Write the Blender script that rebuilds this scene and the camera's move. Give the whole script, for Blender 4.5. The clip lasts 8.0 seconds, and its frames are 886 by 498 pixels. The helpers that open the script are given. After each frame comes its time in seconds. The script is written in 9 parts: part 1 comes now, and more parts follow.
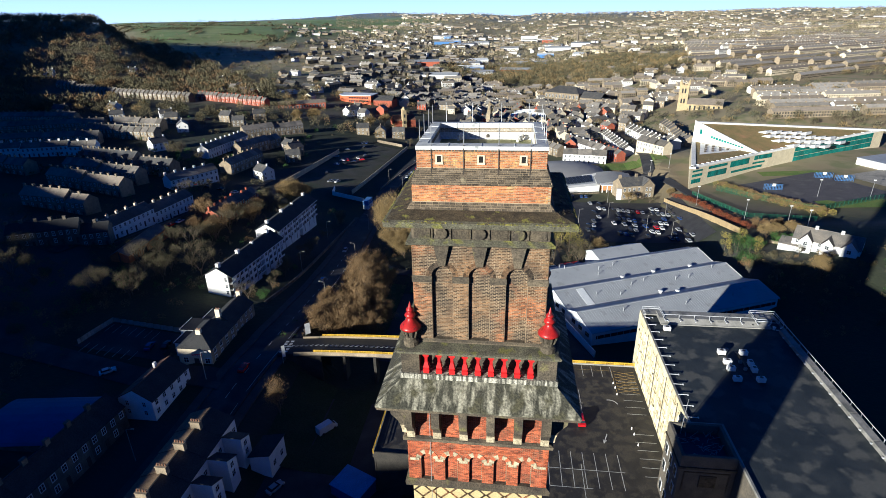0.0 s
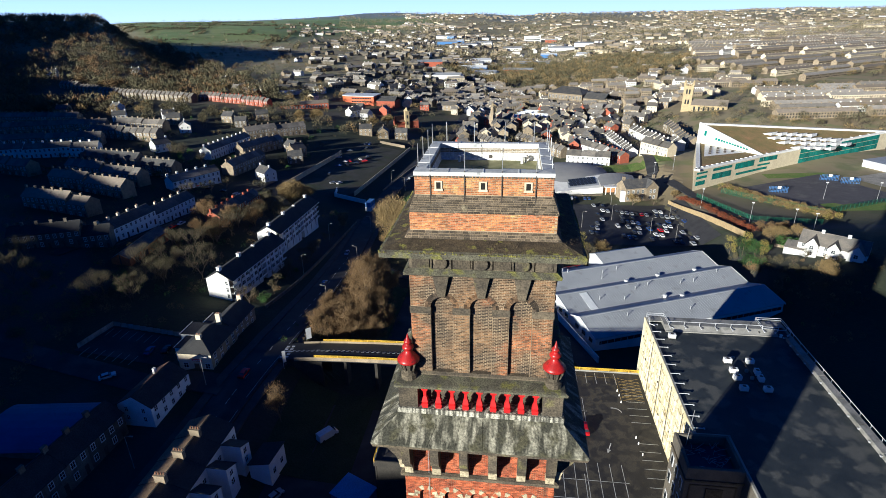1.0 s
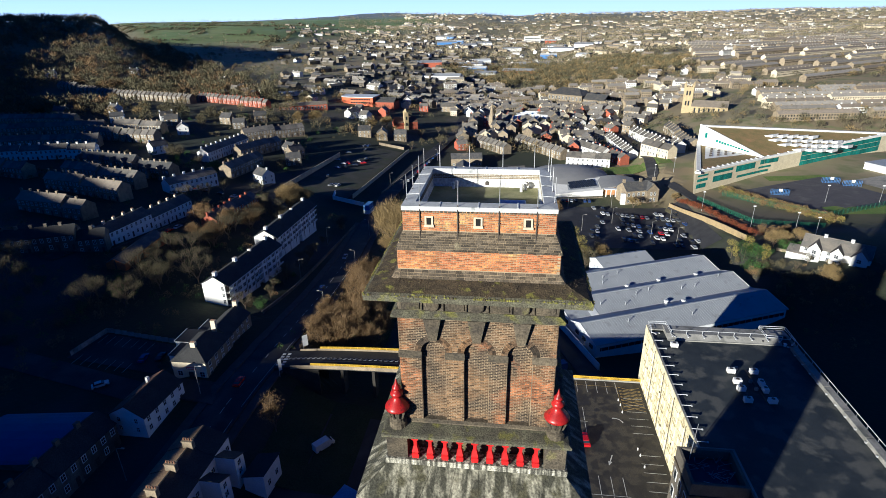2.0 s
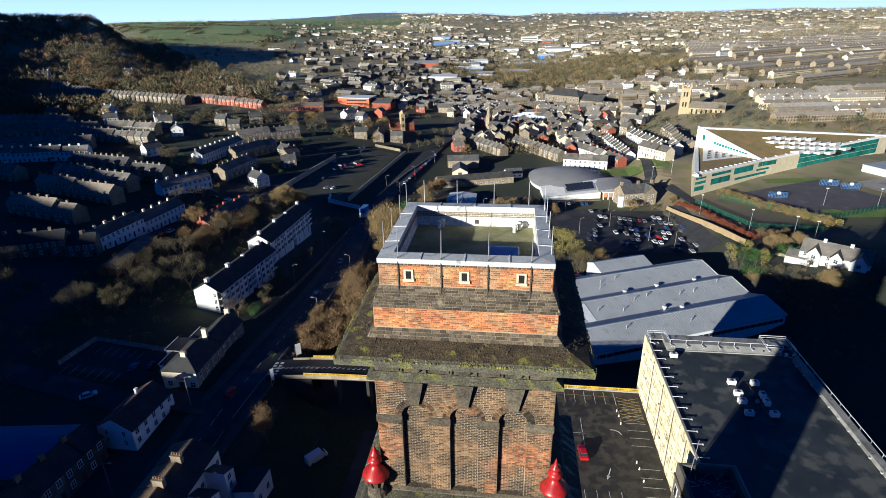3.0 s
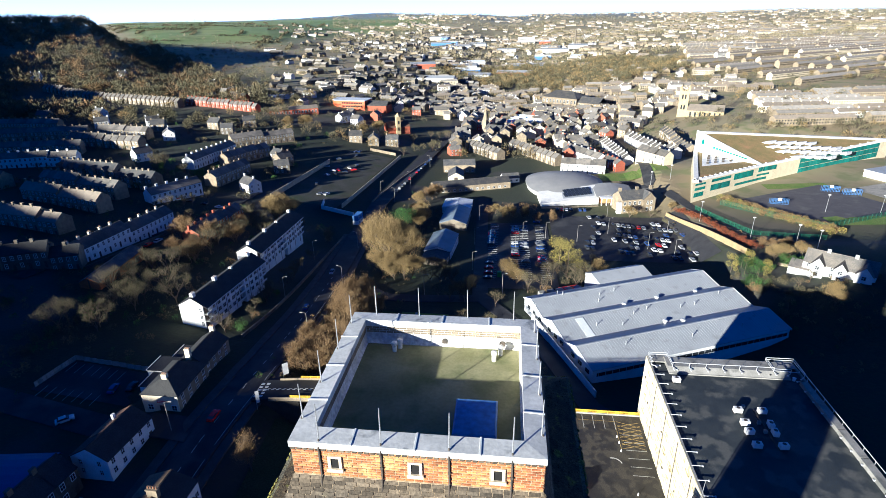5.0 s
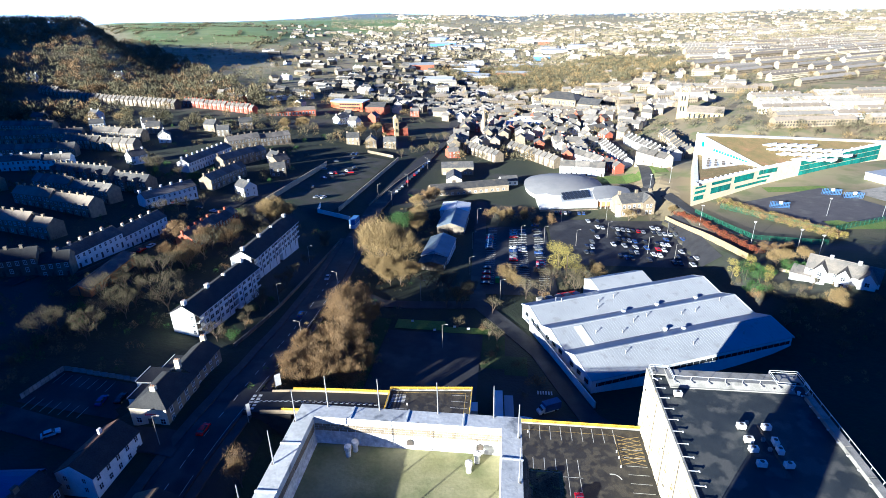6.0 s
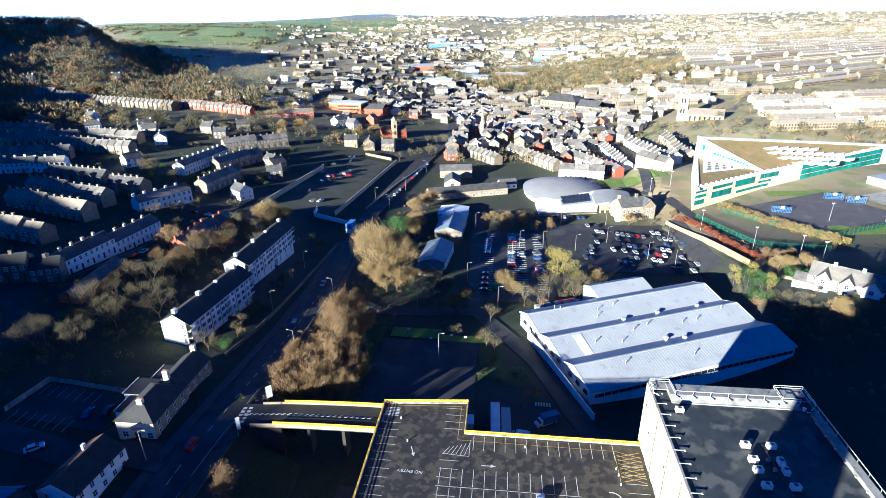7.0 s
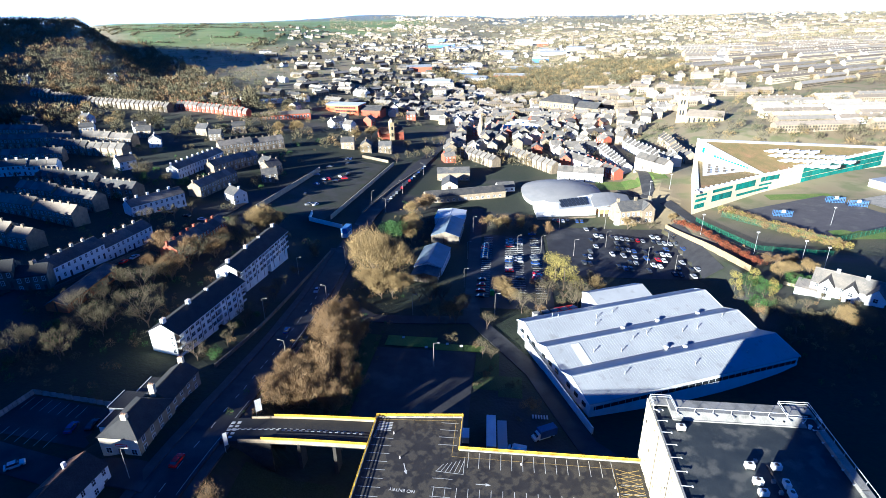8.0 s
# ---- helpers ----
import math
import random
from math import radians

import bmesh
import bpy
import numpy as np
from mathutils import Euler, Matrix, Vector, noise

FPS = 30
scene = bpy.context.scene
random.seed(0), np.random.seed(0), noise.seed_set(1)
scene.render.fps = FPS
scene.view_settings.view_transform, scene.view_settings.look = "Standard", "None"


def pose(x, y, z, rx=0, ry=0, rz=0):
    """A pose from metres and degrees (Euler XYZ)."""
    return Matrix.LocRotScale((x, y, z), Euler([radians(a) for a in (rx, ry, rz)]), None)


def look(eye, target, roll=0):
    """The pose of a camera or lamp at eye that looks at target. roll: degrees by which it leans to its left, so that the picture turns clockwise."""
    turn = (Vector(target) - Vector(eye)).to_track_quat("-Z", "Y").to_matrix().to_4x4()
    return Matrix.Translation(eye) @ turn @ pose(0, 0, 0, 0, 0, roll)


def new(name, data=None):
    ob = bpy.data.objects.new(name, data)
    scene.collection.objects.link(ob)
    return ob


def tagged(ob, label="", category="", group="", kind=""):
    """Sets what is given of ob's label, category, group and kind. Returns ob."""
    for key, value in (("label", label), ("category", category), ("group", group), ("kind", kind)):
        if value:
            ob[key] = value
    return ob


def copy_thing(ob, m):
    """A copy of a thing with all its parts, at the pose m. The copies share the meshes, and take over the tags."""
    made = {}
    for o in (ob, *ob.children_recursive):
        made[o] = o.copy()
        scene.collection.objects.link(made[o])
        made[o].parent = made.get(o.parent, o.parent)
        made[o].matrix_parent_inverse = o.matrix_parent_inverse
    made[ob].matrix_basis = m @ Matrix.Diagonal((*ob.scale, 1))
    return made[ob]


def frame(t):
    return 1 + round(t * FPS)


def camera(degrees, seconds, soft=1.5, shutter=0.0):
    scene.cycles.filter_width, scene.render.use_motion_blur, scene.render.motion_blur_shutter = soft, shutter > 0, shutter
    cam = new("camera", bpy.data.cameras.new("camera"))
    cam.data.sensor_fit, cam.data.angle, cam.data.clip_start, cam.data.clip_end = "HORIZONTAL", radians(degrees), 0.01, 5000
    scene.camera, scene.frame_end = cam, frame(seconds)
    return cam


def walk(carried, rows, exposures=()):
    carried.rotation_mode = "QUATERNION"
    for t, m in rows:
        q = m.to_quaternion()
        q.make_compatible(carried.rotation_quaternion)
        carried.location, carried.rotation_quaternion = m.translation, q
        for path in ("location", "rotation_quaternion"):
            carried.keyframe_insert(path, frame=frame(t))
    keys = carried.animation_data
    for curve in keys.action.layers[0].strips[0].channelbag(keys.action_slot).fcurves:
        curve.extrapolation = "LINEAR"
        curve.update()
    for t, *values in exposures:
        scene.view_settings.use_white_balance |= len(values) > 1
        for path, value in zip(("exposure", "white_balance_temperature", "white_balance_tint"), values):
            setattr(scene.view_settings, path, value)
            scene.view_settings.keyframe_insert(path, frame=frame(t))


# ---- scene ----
cam = camera(78.6, 8.0, soft=0.6)
PATH = [
    (0, (1.288, -24.909, 97.59), (1.057, -23.088, 96.796), -1.1),
    (0.5, (1.29, -24.061, 97.966), (1.055, -22.24, 97.171), -1.1),
    (1, (1.209, -22.95, 98.308), (0.968, -21.13, 97.513), -1.1),
    (1.5, (1.207, -21.63, 98.584), (0.965, -19.81, 97.79), -1.1),
    (3, (1.4, -16.914, 99.781), (1.17, -15.093, 98.986), -1.0),
    (3.5, (1.546, -15.227, 100.135), (1.319, -13.406, 99.341), -1.0),
    (4, (1.655, -13.445, 100.507), (1.43, -11.623, 99.713), -1.0),
    (4.5, (1.858, -11.583, 100.87), (1.634, -9.761, 100.076), -1.0),
    (5.8, (2.256, -6.469, 102.019), (2.037, -4.647, 101.223), -1.0),
    (6, (2.455, -5.674, 102.088), (2.236, -3.852, 101.294), -1.0),
    (6.5, (2.774, -3.66, 102.313), (2.556, -1.836, 101.521), -1.0),
    (7, (3.078, -1.43, 102.634), (2.86, 0.394, 101.842), -0.9),
    (7.5, (3.473, 0.766, 102.934), (3.257, 2.59, 102.143), -1.0),
    (8, (3.857, 3.291, 103.169), (3.642, 5.116, 102.378), -0.9),
]
walk(cam, [(t, look(eye, target, roll)) for t, eye, target, roll in PATH],
     exposures=[(t, e, k, 12) for t, e, k in ((0.0, 1.2, 4540), (1.7, 1.12, 4540), (3.0, 1.12, 4540), (3.5, 1.2, 4540), (4.5, 1.65, 4520), (5.2, 1.95, 4450), (6.0, 2.33, 4360), (8.0, 2.42, 4350))])

# ---- daylight: a low winter sun from behind on the left ----
SUN_EL, SUN_DX, SUN_DY = radians(11.8), 0.605, 0.796
sun = new("sun", bpy.data.lights.new("sun", "SUN"))
sun.data.energy, sun.data.angle, sun.data.color = 5.0, radians(0.55), (1.0, 0.775, 0.44)
sun.matrix_world = look((-SUN_DX * 400, -SUN_DY * 400, 400 * math.tan(SUN_EL)), (0, 0, 0))
world = bpy.data.worlds.new("winter_sky")
scene.world = world
world.use_nodes = True
wn = world.node_tree.nodes
sky = wn.new("ShaderNodeTexSky")
sky.sky_type, sky.sun_disc = "NISHITA", False
sky.sun_elevation, sky.sun_rotation = SUN_EL, math.atan2(-SUN_DX, -SUN_DY)
sky.air_density, sky.dust_density, sky.ozone_density, sky.altitude = 1.0, 0.0, 6.0, 150
deep = wn.new("ShaderNodeMix")
deep.data_type, deep.blend_type = "RGBA", "MULTIPLY"
deep.inputs[0].default_value, deep.inputs[7].default_value = 1.0, (0.44, 0.86, 1.34, 1)
world.node_tree.links.new(sky.outputs[0], deep.inputs[6])
world.node_tree.links.new(deep.outputs[2], wn["Background"].inputs[0])
wn["Background"].inputs[1].default_value = 0.0170


# ---- materials ----
def surf(name, a, b, scale=2.0, rough=0.8, bump=0.25, fine=14.0, rnd=0.0, metal=0.0, detail=6.0, lo=0.35, hi=0.65, third=None, tscale=0.3, tlo=0.55, thi=0.7, rough2=None, spec=0.4, vary=0.25, stretch=None):
    """Two colours mixed by a broad noise, mottled by a fine one, a third in patches; rnd varies whole pieces."""
    m = bpy.data.materials.new(name)
    m.use_nodes = True
    nt = m.node_tree
    n, l = nt.nodes, nt.links
    p = n["Principled BSDF"]
    geo = n.new("ShaderNodeNewGeometry")
    n1 = n.new("ShaderNodeTexNoise")
    n1.inputs["Scale"].default_value, n1.inputs["Detail"].default_value = scale, detail
    n2 = n.new("ShaderNodeTexNoise")
    n2.inputs["Scale"].default_value, n2.inputs["Detail"].default_value = fine, 4
    place = geo.outputs["Position"]
    if stretch:
        sv = n.new("ShaderNodeVectorMath")
        sv.operation = "MULTIPLY"
        sv.inputs[1].default_value = stretch
        l.new(place, sv.inputs[0])
        place = sv.outputs[0]
    l.new(place, n1.inputs["Vector"])
    l.new(geo.outputs["Position"], n2.inputs["Vector"])
    mr = n.new("ShaderNodeMapRange")
    mr.inputs[1].default_value, mr.inputs[2].default_value = lo, hi
    l.new(n1.outputs[0], mr.inputs[0])
    mix = n.new("ShaderNodeMix")
    mix.data_type = "RGBA"
    mix.inputs[6].default_value, mix.inputs[7].default_value = (*a, 1), (*b, 1)
    l.new(mr.outputs[0], mix.inputs[0])
    col = mix.outputs[2]
    if third:
        n3 = n.new("ShaderNodeTexNoise")
        n3.inputs["Scale"].default_value, n3.inputs["Detail"].default_value = tscale, 8
        l.new(geo.outputs["Position"], n3.inputs["Vector"])
        m3 = n.new("ShaderNodeMapRange")
        m3.inputs[1].default_value, m3.inputs[2].default_value = tlo, thi
        l.new(n3.outputs[0], m3.inputs[0])
        x3 = n.new("ShaderNodeMix")
        x3.data_type = "RGBA"
        x3.inputs[7].default_value = (*third, 1)
        l.new(m3.outputs[0], x3.inputs[0])
        l.new(col, x3.inputs[6])
        col = x3.outputs[2]
        if rough2 is not None:
            r3 = n.new("ShaderNodeMapRange")
            r3.inputs[3].default_value, r3.inputs[4].default_value = rough, rough2
            l.new(m3.outputs[0], r3.inputs[0])
            l.new(r3.outputs[0], p.inputs["Roughness"])
    v = n.new("ShaderNodeMapRange")
    v.inputs[1].default_value, v.inputs[2].default_value = 0.3, 0.7
    v.inputs[3].default_value, v.inputs[4].default_value = 1 - vary, 1 + vary
    l.new(n2.outputs[0], v.inputs[0])
    val = v.outputs[0]
    if rnd:
        info = n.new("ShaderNodeObjectInfo")
        add = n.new("ShaderNodeMath")
        l.new(info.outputs["Random"], add.inputs[0])
        l.new(geo.outputs["Random Per Island"], add.inputs[1])
        fr = n.new("ShaderNodeMath")
        fr.operation = "FRACT"
        l.new(add.outputs[0], fr.inputs[0])
        rr = n.new("ShaderNodeMapRange")
        rr.inputs[3].default_value, rr.inputs[4].default_value = 1 - rnd, 1 + rnd
        l.new(fr.outputs[0], rr.inputs[0])
        mul = n.new("ShaderNodeMath")
        mul.operation = "MULTIPLY"
        l.new(val, mul.inputs[0])
        l.new(rr.outputs[0], mul.inputs[1])
        val = mul.outputs[0]
    hsv = n.new("ShaderNodeHueSaturation")
    l.new(col, hsv.inputs["Color"])
    l.new(val, hsv.inputs["Value"])
    l.new(hsv.outputs[0], p.inputs["Base Color"])
    if rough2 is None:
        p.inputs["Roughness"].default_value = rough
    p.inputs["Metallic"].default_value = metal
    p.inputs["Specular IOR Level"].default_value = spec
    if bump:
        bn = n.new("ShaderNodeBump")
        bn.inputs["Strength"].default_value, bn.inputs["Distance"].default_value = bump, 0.6 / fine
        l.new(n2.outputs[0], bn.inputs["Height"])
        l.new(bn.outputs[0], p.inputs["Normal"])
    return m


BRICK = surf("orange_brick", (0.47, 0.18, 0.052), (0.31, 0.10, 0.036), 1.2, 0.85, 0.5, 22, rnd=0.5, third=(0.50, 0.31, 0.10), tscale=1.1, tlo=0.57, thi=0.70, vary=0.45)
BRICK_R = surf("deep_red_brick", (0.40, 0.105, 0.035), (0.26, 0.066, 0.028), 1.2, 0.85, 0.5, 22, rnd=0.5, third=(0.10, 0.05, 0.03), tscale=1.0, tlo=0.58, thi=0.72, vary=0.45)
BRICK_D = surf("sooty_brick", (0.165, 0.096, 0.044), (0.045, 0.034, 0.024), 0.7, 0.88, 0.4, 22, rnd=0.65, third=(0.29, 0.112, 0.04), tscale=0.4, tlo=0.53, thi=0.65, vary=0.5, lo=0.38, hi=0.60)
VOID = surf("unlit_void", (0.008, 0.008, 0.008), (0.012, 0.011, 0.010), 2, 0.9, 0, 9)
MORTAR = surf("lime_mortar", (0.40, 0.31, 0.19), (0.26, 0.2, 0.13), 1.5, 0.95, 0.3, 30)
MORTAR_D = surf("dark_mortar", (0.36, 0.28, 0.18), (0.16, 0.12, 0.08), 1.5, 0.95, 0.3, 30)
STONE = surf("weathered_sandstone", (0.115, 0.094, 0.062), (0.052, 0.044, 0.034), 1.1, 0.9, 0.7, 12, rnd=0.25, third=(0.135, 0.125, 0.042), tscale=0.9, tlo=0.60, thi=0.72, vary=0.5)
MOSSY = surf("mossy_stone", (0.065, 0.06, 0.045), (0.12, 0.115, 0.075), 1.9, 0.95, 0.9, 16, rnd=0.15, third=(0.145, 0.14, 0.035), tscale=1.6, tlo=0.54, thi=0.66, vary=0.6)
SOIL_M = surf("earthy_moss", (0.035, 0.028, 0.018), (0.085, 0.065, 0.035), 2.6, 1.0, 1.0, 18, third=(0.17, 0.165, 0.03), tscale=1.9, tlo=0.58, thi=0.66, vary=0.6)
LICHEN, LICHEN_S = (surf("lichened_stone", (0.050, 0.049, 0.036), (0.30, 0.285, 0.215), 1.5, 0.95, 0.8, 9, lo=0.47, hi=0.64, third=(0.070, 0.066, 0.038), tscale=1.1, tlo=0.50, thi=0.62, vary=0.5, detail=13.0, stretch=v) for v in ((1.7, 0.45, 0.45), (0.45, 1.7, 0.45)))
DRIP = surf("lime_streaked_stone", (0.075, 0.072, 0.058), (0.46, 0.44, 0.36), 2.0, 0.95, 0.8, 20, lo=0.44, hi=0.6, vary=0.6, detail=12.0, stretch=(3.2, 3.2, 0.3))
SLATE_C = surf("weathered_stone_course", (0.120, 0.094, 0.062), (0.060, 0.050, 0.037), 1.0, 0.9, 0.5, 16, rnd=0.5, third=(0.19, 0.165, 0.105), tscale=1.4, tlo=0.63, thi=0.75, vary=0.45)
LEAD = surf("pale_coping", (0.58, 0.585, 0.58), (0.46, 0.47, 0.47), 1.6, 0.6, 0.1, 9, rnd=0.1, vary=0.12, third=(0.22, 0.23, 0.24), tscale=2.2, tlo=0.62, thi=0.72)
WHITEWASH = surf("flaking_whitewash", (0.74, 0.73, 0.70), (0.55, 0.54, 0.50), 2.2, 0.85, 0.4, 10, third=(0.35, 0.34, 0.28), tscale=1.8, tlo=0.62, thi=0.75)
MOSSFLOOR = surf("algae_concrete", (0.21, 0.205, 0.085), (0.31, 0.295, 0.155), 0.8, 0.9, 0.12, 10, third=(0.13, 0.15, 0.055), tscale=0.9, tlo=0.48, thi=0.72, vary=0.10)
RED = surf("red_paint", (0.55, 0.014, 0.010), (0.40, 0.012, 0.010), 1.5, 0.45, 0.1, 14, vary=0.2, third=(0.20, 0.03, 0.02), tscale=3.0, tlo=0.62, thi=0.7)
RED_D = surf("dull_red_paint", (0.36, 0.014, 0.010), (0.24, 0.012, 0.010), 2.5, 0.35, 0.1, 14, vary=0.2, third=(0.12, 0.02, 0.015), tscale=4.0, tlo=0.6, thi=0.7)
CREAM = surf("cream_brick", (0.50, 0.41, 0.20), (0.42, 0.34, 0.16), 1.5, 0.88, 0.3, 20, rnd=0.2)
IRON = surf("dark_iron", (0.05, 0.045, 0.04), (0.09, 0.07, 0.055), 3, 0.6, 0.2, 30)
GALV = surf("galvanised_steel", (0.55, 0.56, 0.58), (0.44, 0.45, 0.47), 2, 0.4, 0.1, 20, metal=0.6)
GROUT_G = surf("concrete", (0.30, 0.29, 0.27), (0.21, 0.205, 0.19), 0.5, 0.9, 0.3, 8, third=(0.13, 0.13, 0.12), tscale=0.25)
ASPHALT = surf("asphalt", (0.040, 0.040, 0.044), (0.027, 0.027, 0.031), 0.25, 0.8, 0.3, 12, third=(0.07, 0.07, 0.07), tscale=0.08)
DECK = surf("damp_deck_asphalt", (0.026, 0.024, 0.023), (0.036, 0.033, 0.03), 0.4, 0.6, 0.2, 10, third=(0.062, 0.055, 0.045), tscale=0.6, tlo=0.485, thi=0.56, rough2=0.85, vary=0.55)
PAVE = surf("pavement", (0.075, 0.073, 0.07), (0.055, 0.054, 0.052), 0.4, 0.9, 0.2, 8)
PAINT_W = surf("road_paint", (0.62, 0.62, 0.60), (0.42, 0.42, 0.41), 1.0, 0.7, 0.1, 9)
PAINT_Y = surf("yellow_paint", (0.72, 0.46, 0.02), (0.60, 0.38, 0.02), 0.8, 0.5, 0.1, 9)
ROOF_GREY = surf("grey_sheet_roof", (0.36, 0.375, 0.40), (0.31, 0.325, 0.35), 0.12, 0.5, 0.08, 6, third=(0.27, 0.28, 0.29), tscale=0.35, tlo=0.58, thi=0.7, vary=0.06)
CLAD_W = surf("white_cladding", (0.68, 0.70, 0.72), (0.58, 0.60, 0.63), 0.3, 0.5, 0.06, 6, vary=0.08)
SHEET_G = surf("grey_blue_sheet_roof", (0.19, 0.235, 0.285), (0.15, 0.185, 0.225), 0.25, 0.5, 0.08, 6, vary=0.12)
CLAD_B = surf("blue_cladding", (0.05, 0.09, 0.24), (0.04, 0.075, 0.20), 0.3, 0.5, 0.06, 6)
FELT = surf("damp_roof_felt", (0.020, 0.027, 0.034), (0.038, 0.045, 0.050), 0.25, 0.7, 0.3, 7, third=(0.085, 0.088, 0.085), tscale=0.26, tlo=0.50, thi=0.60, rough2=0.9, vary=0.4)
MILLWALL = surf("whitewashed_mill_wall", (0.76, 0.70, 0.50), (0.62, 0.55, 0.34), 0.35, 0.85, 0.4, 6, third=(0.40, 0.33, 0.19), tscale=0.6, tlo=0.56, thi=0.68, vary=0.3)
# the shade below deck and ramp is put into this stone's colour
SHADE_STONE = surf("shade_black_stone", (0.03, 0.028, 0.025), (0.045, 0.04, 0.034), 0.6, 0.95, 0.4, 5)
MILLSTONE = surf("dark_mill_stone", (0.10, 0.09, 0.075), (0.15, 0.13, 0.10), 0.6, 0.9, 0.4, 5)
GRIT = surf("gritstone_wall", (0.29, 0.235, 0.155), (0.19, 0.155, 0.11), 0.5, 0.92, 0.4, 4, rnd=0.2)
GRIT_D = surf("smoky_gritstone_wall", (0.17, 0.145, 0.11), (0.11, 0.095, 0.075), 0.5, 0.92, 0.4, 4, rnd=0.25)
RENDER_W = surf("white_render", (0.78, 0.77, 0.74), (0.68, 0.67, 0.64), 0.4, 0.8, 0.15, 5, rnd=0.06, vary=0.1)
RENDER_C = surf("cream_render", (0.66, 0.58, 0.42), (0.56, 0.48, 0.34), 0.4, 0.8, 0.15, 5, rnd=0.1, vary=0.1)
REDBRICK = surf("red_brick_wall", (0.36, 0.10, 0.05), (0.28, 0.08, 0.045), 0.6, 0.88, 0.3, 6, rnd=0.15)
# one slate in several tones: darkened for shade, paled for sun on far roofs
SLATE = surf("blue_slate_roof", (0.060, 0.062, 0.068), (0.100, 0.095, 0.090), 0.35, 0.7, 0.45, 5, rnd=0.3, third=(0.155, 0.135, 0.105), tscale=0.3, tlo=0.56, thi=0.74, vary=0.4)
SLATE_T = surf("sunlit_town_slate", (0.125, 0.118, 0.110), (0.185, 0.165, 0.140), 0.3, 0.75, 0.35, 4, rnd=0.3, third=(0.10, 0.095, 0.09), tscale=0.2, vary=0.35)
SLATE_K = surf("shade_black_slate_roof", (0.022, 0.023, 0.026), (0.034, 0.034, 0.036), 0.4, 0.75, 0.4, 4, vary=0.4)
STONESLATE = surf("stone_slate_roof", (0.25, 0.21, 0.165), (0.19, 0.165, 0.135), 0.4, 0.8, 0.35, 5, rnd=0.2)
SLATE_F = surf("sun_paled_slate_roof", (0.22, 0.205, 0.185), (0.29, 0.265, 0.23), 0.35, 0.7, 0.3, 5, rnd=0.3)
# paler copy for far trees, with the distance haze put into its colour
WOOD_P = surf("haze_pale_wood", (0.27, 0.225, 0.14), (0.19, 0.165, 0.10), 0.02, 0.95, 0, 0.4, rnd=0.12)
WOOD_F = surf("winter_wood", (0.15, 0.13, 0.07), (0.085, 0.085, 0.045), 0.02, 0.95, 0, 0.4, rnd=0.2)
TILE_R = surf("brown_tile_roof", (0.16, 0.09, 0.06), (0.12, 0.075, 0.055), 0.4, 0.8, 0.3, 5, rnd=0.2)
FRAME_W = surf("white_window_frame", (0.75, 0.75, 0.74), (0.66, 0.66, 0.65), 2, 0.5, 0.05, 9, vary=0.05)
GLASS_D = surf("dark_window_glass", (0.02, 0.025, 0.03), (0.03, 0.035, 0.045), 0.6, 0.08, 0, 3, spec=0.6)
GLASS_T = surf("teal_glass", (0.03, 0.20, 0.17), (0.02, 0.13, 0.12), 0.25, 0.12, 0, 3, spec=0.6, rnd=0.25)
TIMBER = surf("dark_timber", (0.05, 0.04, 0.035), (0.08, 0.06, 0.05), 2, 0.7, 0.1, 9)
POT = surf("terracotta_pot", (0.30, 0.15, 0.08), (0.22, 0.12, 0.07), 3, 0.9, 0.1, 9)
BARK = surf("grey_brown_bark", (0.13, 0.10, 0.07), (0.085, 0.065, 0.05), 3, 0.95, 0.4, 10)
TWIG_B = surf("russet_twigs", (0.23, 0.15, 0.068), (0.155, 0.105, 0.05), 0.5, 0.95, 0, 3, rnd=0.14)
TWIG_P = surf("pale_ochre_twigs", (0.27, 0.195, 0.08), (0.19, 0.14, 0.06), 0.5, 0.95, 0, 3, rnd=0.12)
TWIG_G = surf("olive_grey_twigs", (0.122, 0.105, 0.055), (0.085, 0.076, 0.041), 0.5, 0.95, 0, 3, rnd=0.12)
TWIG_Y = surf("yellow_leaf", (0.27, 0.22, 0.045), (0.18, 0.16, 0.04), 0.5, 0.9, 0, 3, rnd=0.3)
LEAF_G = surf("evergreen_leaf", (0.055, 0.12, 0.02), (0.035, 0.075, 0.018), 0.5, 0.8, 0, 3, rnd=0.35)
# darker copy of the grass, with the lawn's shade in its colour
TURF = surf("shaded_turf", (0.020, 0.036, 0.014), (0.028, 0.04, 0.018), 0.2, 0.95, 0.5, 3, vary=0.4)
GRASS = surf("winter_grass", (0.10, 0.17, 0.025), (0.15, 0.19, 0.04), 0.15, 0.95, 0.5, 3, vary=0.4)
TURF_G = surf("rough_winter_grass", (0.035, 0.062, 0.016), (0.05, 0.066, 0.024), 0.2, 0.95, 0.5, 3, vary=0.4)
HEDGE_R = surf("rust_hedge", (0.24, 0.06, 0.025), (0.16, 0.06, 0.02), 0.6, 0.95, 0, 3, rnd=0.3)
SEDUM = surf("sedum_roof", (0.27, 0.19, 0.075), (0.20, 0.165, 0.06), 0.2, 0.95, 0.3, 3, third=(0.33, 0.2, 0.09), tscale=0.1)
REDBRICK_O = surf("orange_brick", (0.36, 0.13, 0.05), (0.28, 0.10, 0.045), 1.2, 0.9, 0.2, 9)
ORANGE = surf("orange_cladding", (0.55, 0.12, 0.03), (0.46, 0.10, 0.03), 0.3, 0.6, 0.05, 4)
BLUE_P = surf("blue_painted_metal", (0.10, 0.22, 0.50), (0.08, 0.18, 0.42), 0.5, 0.5, 0.05, 6)


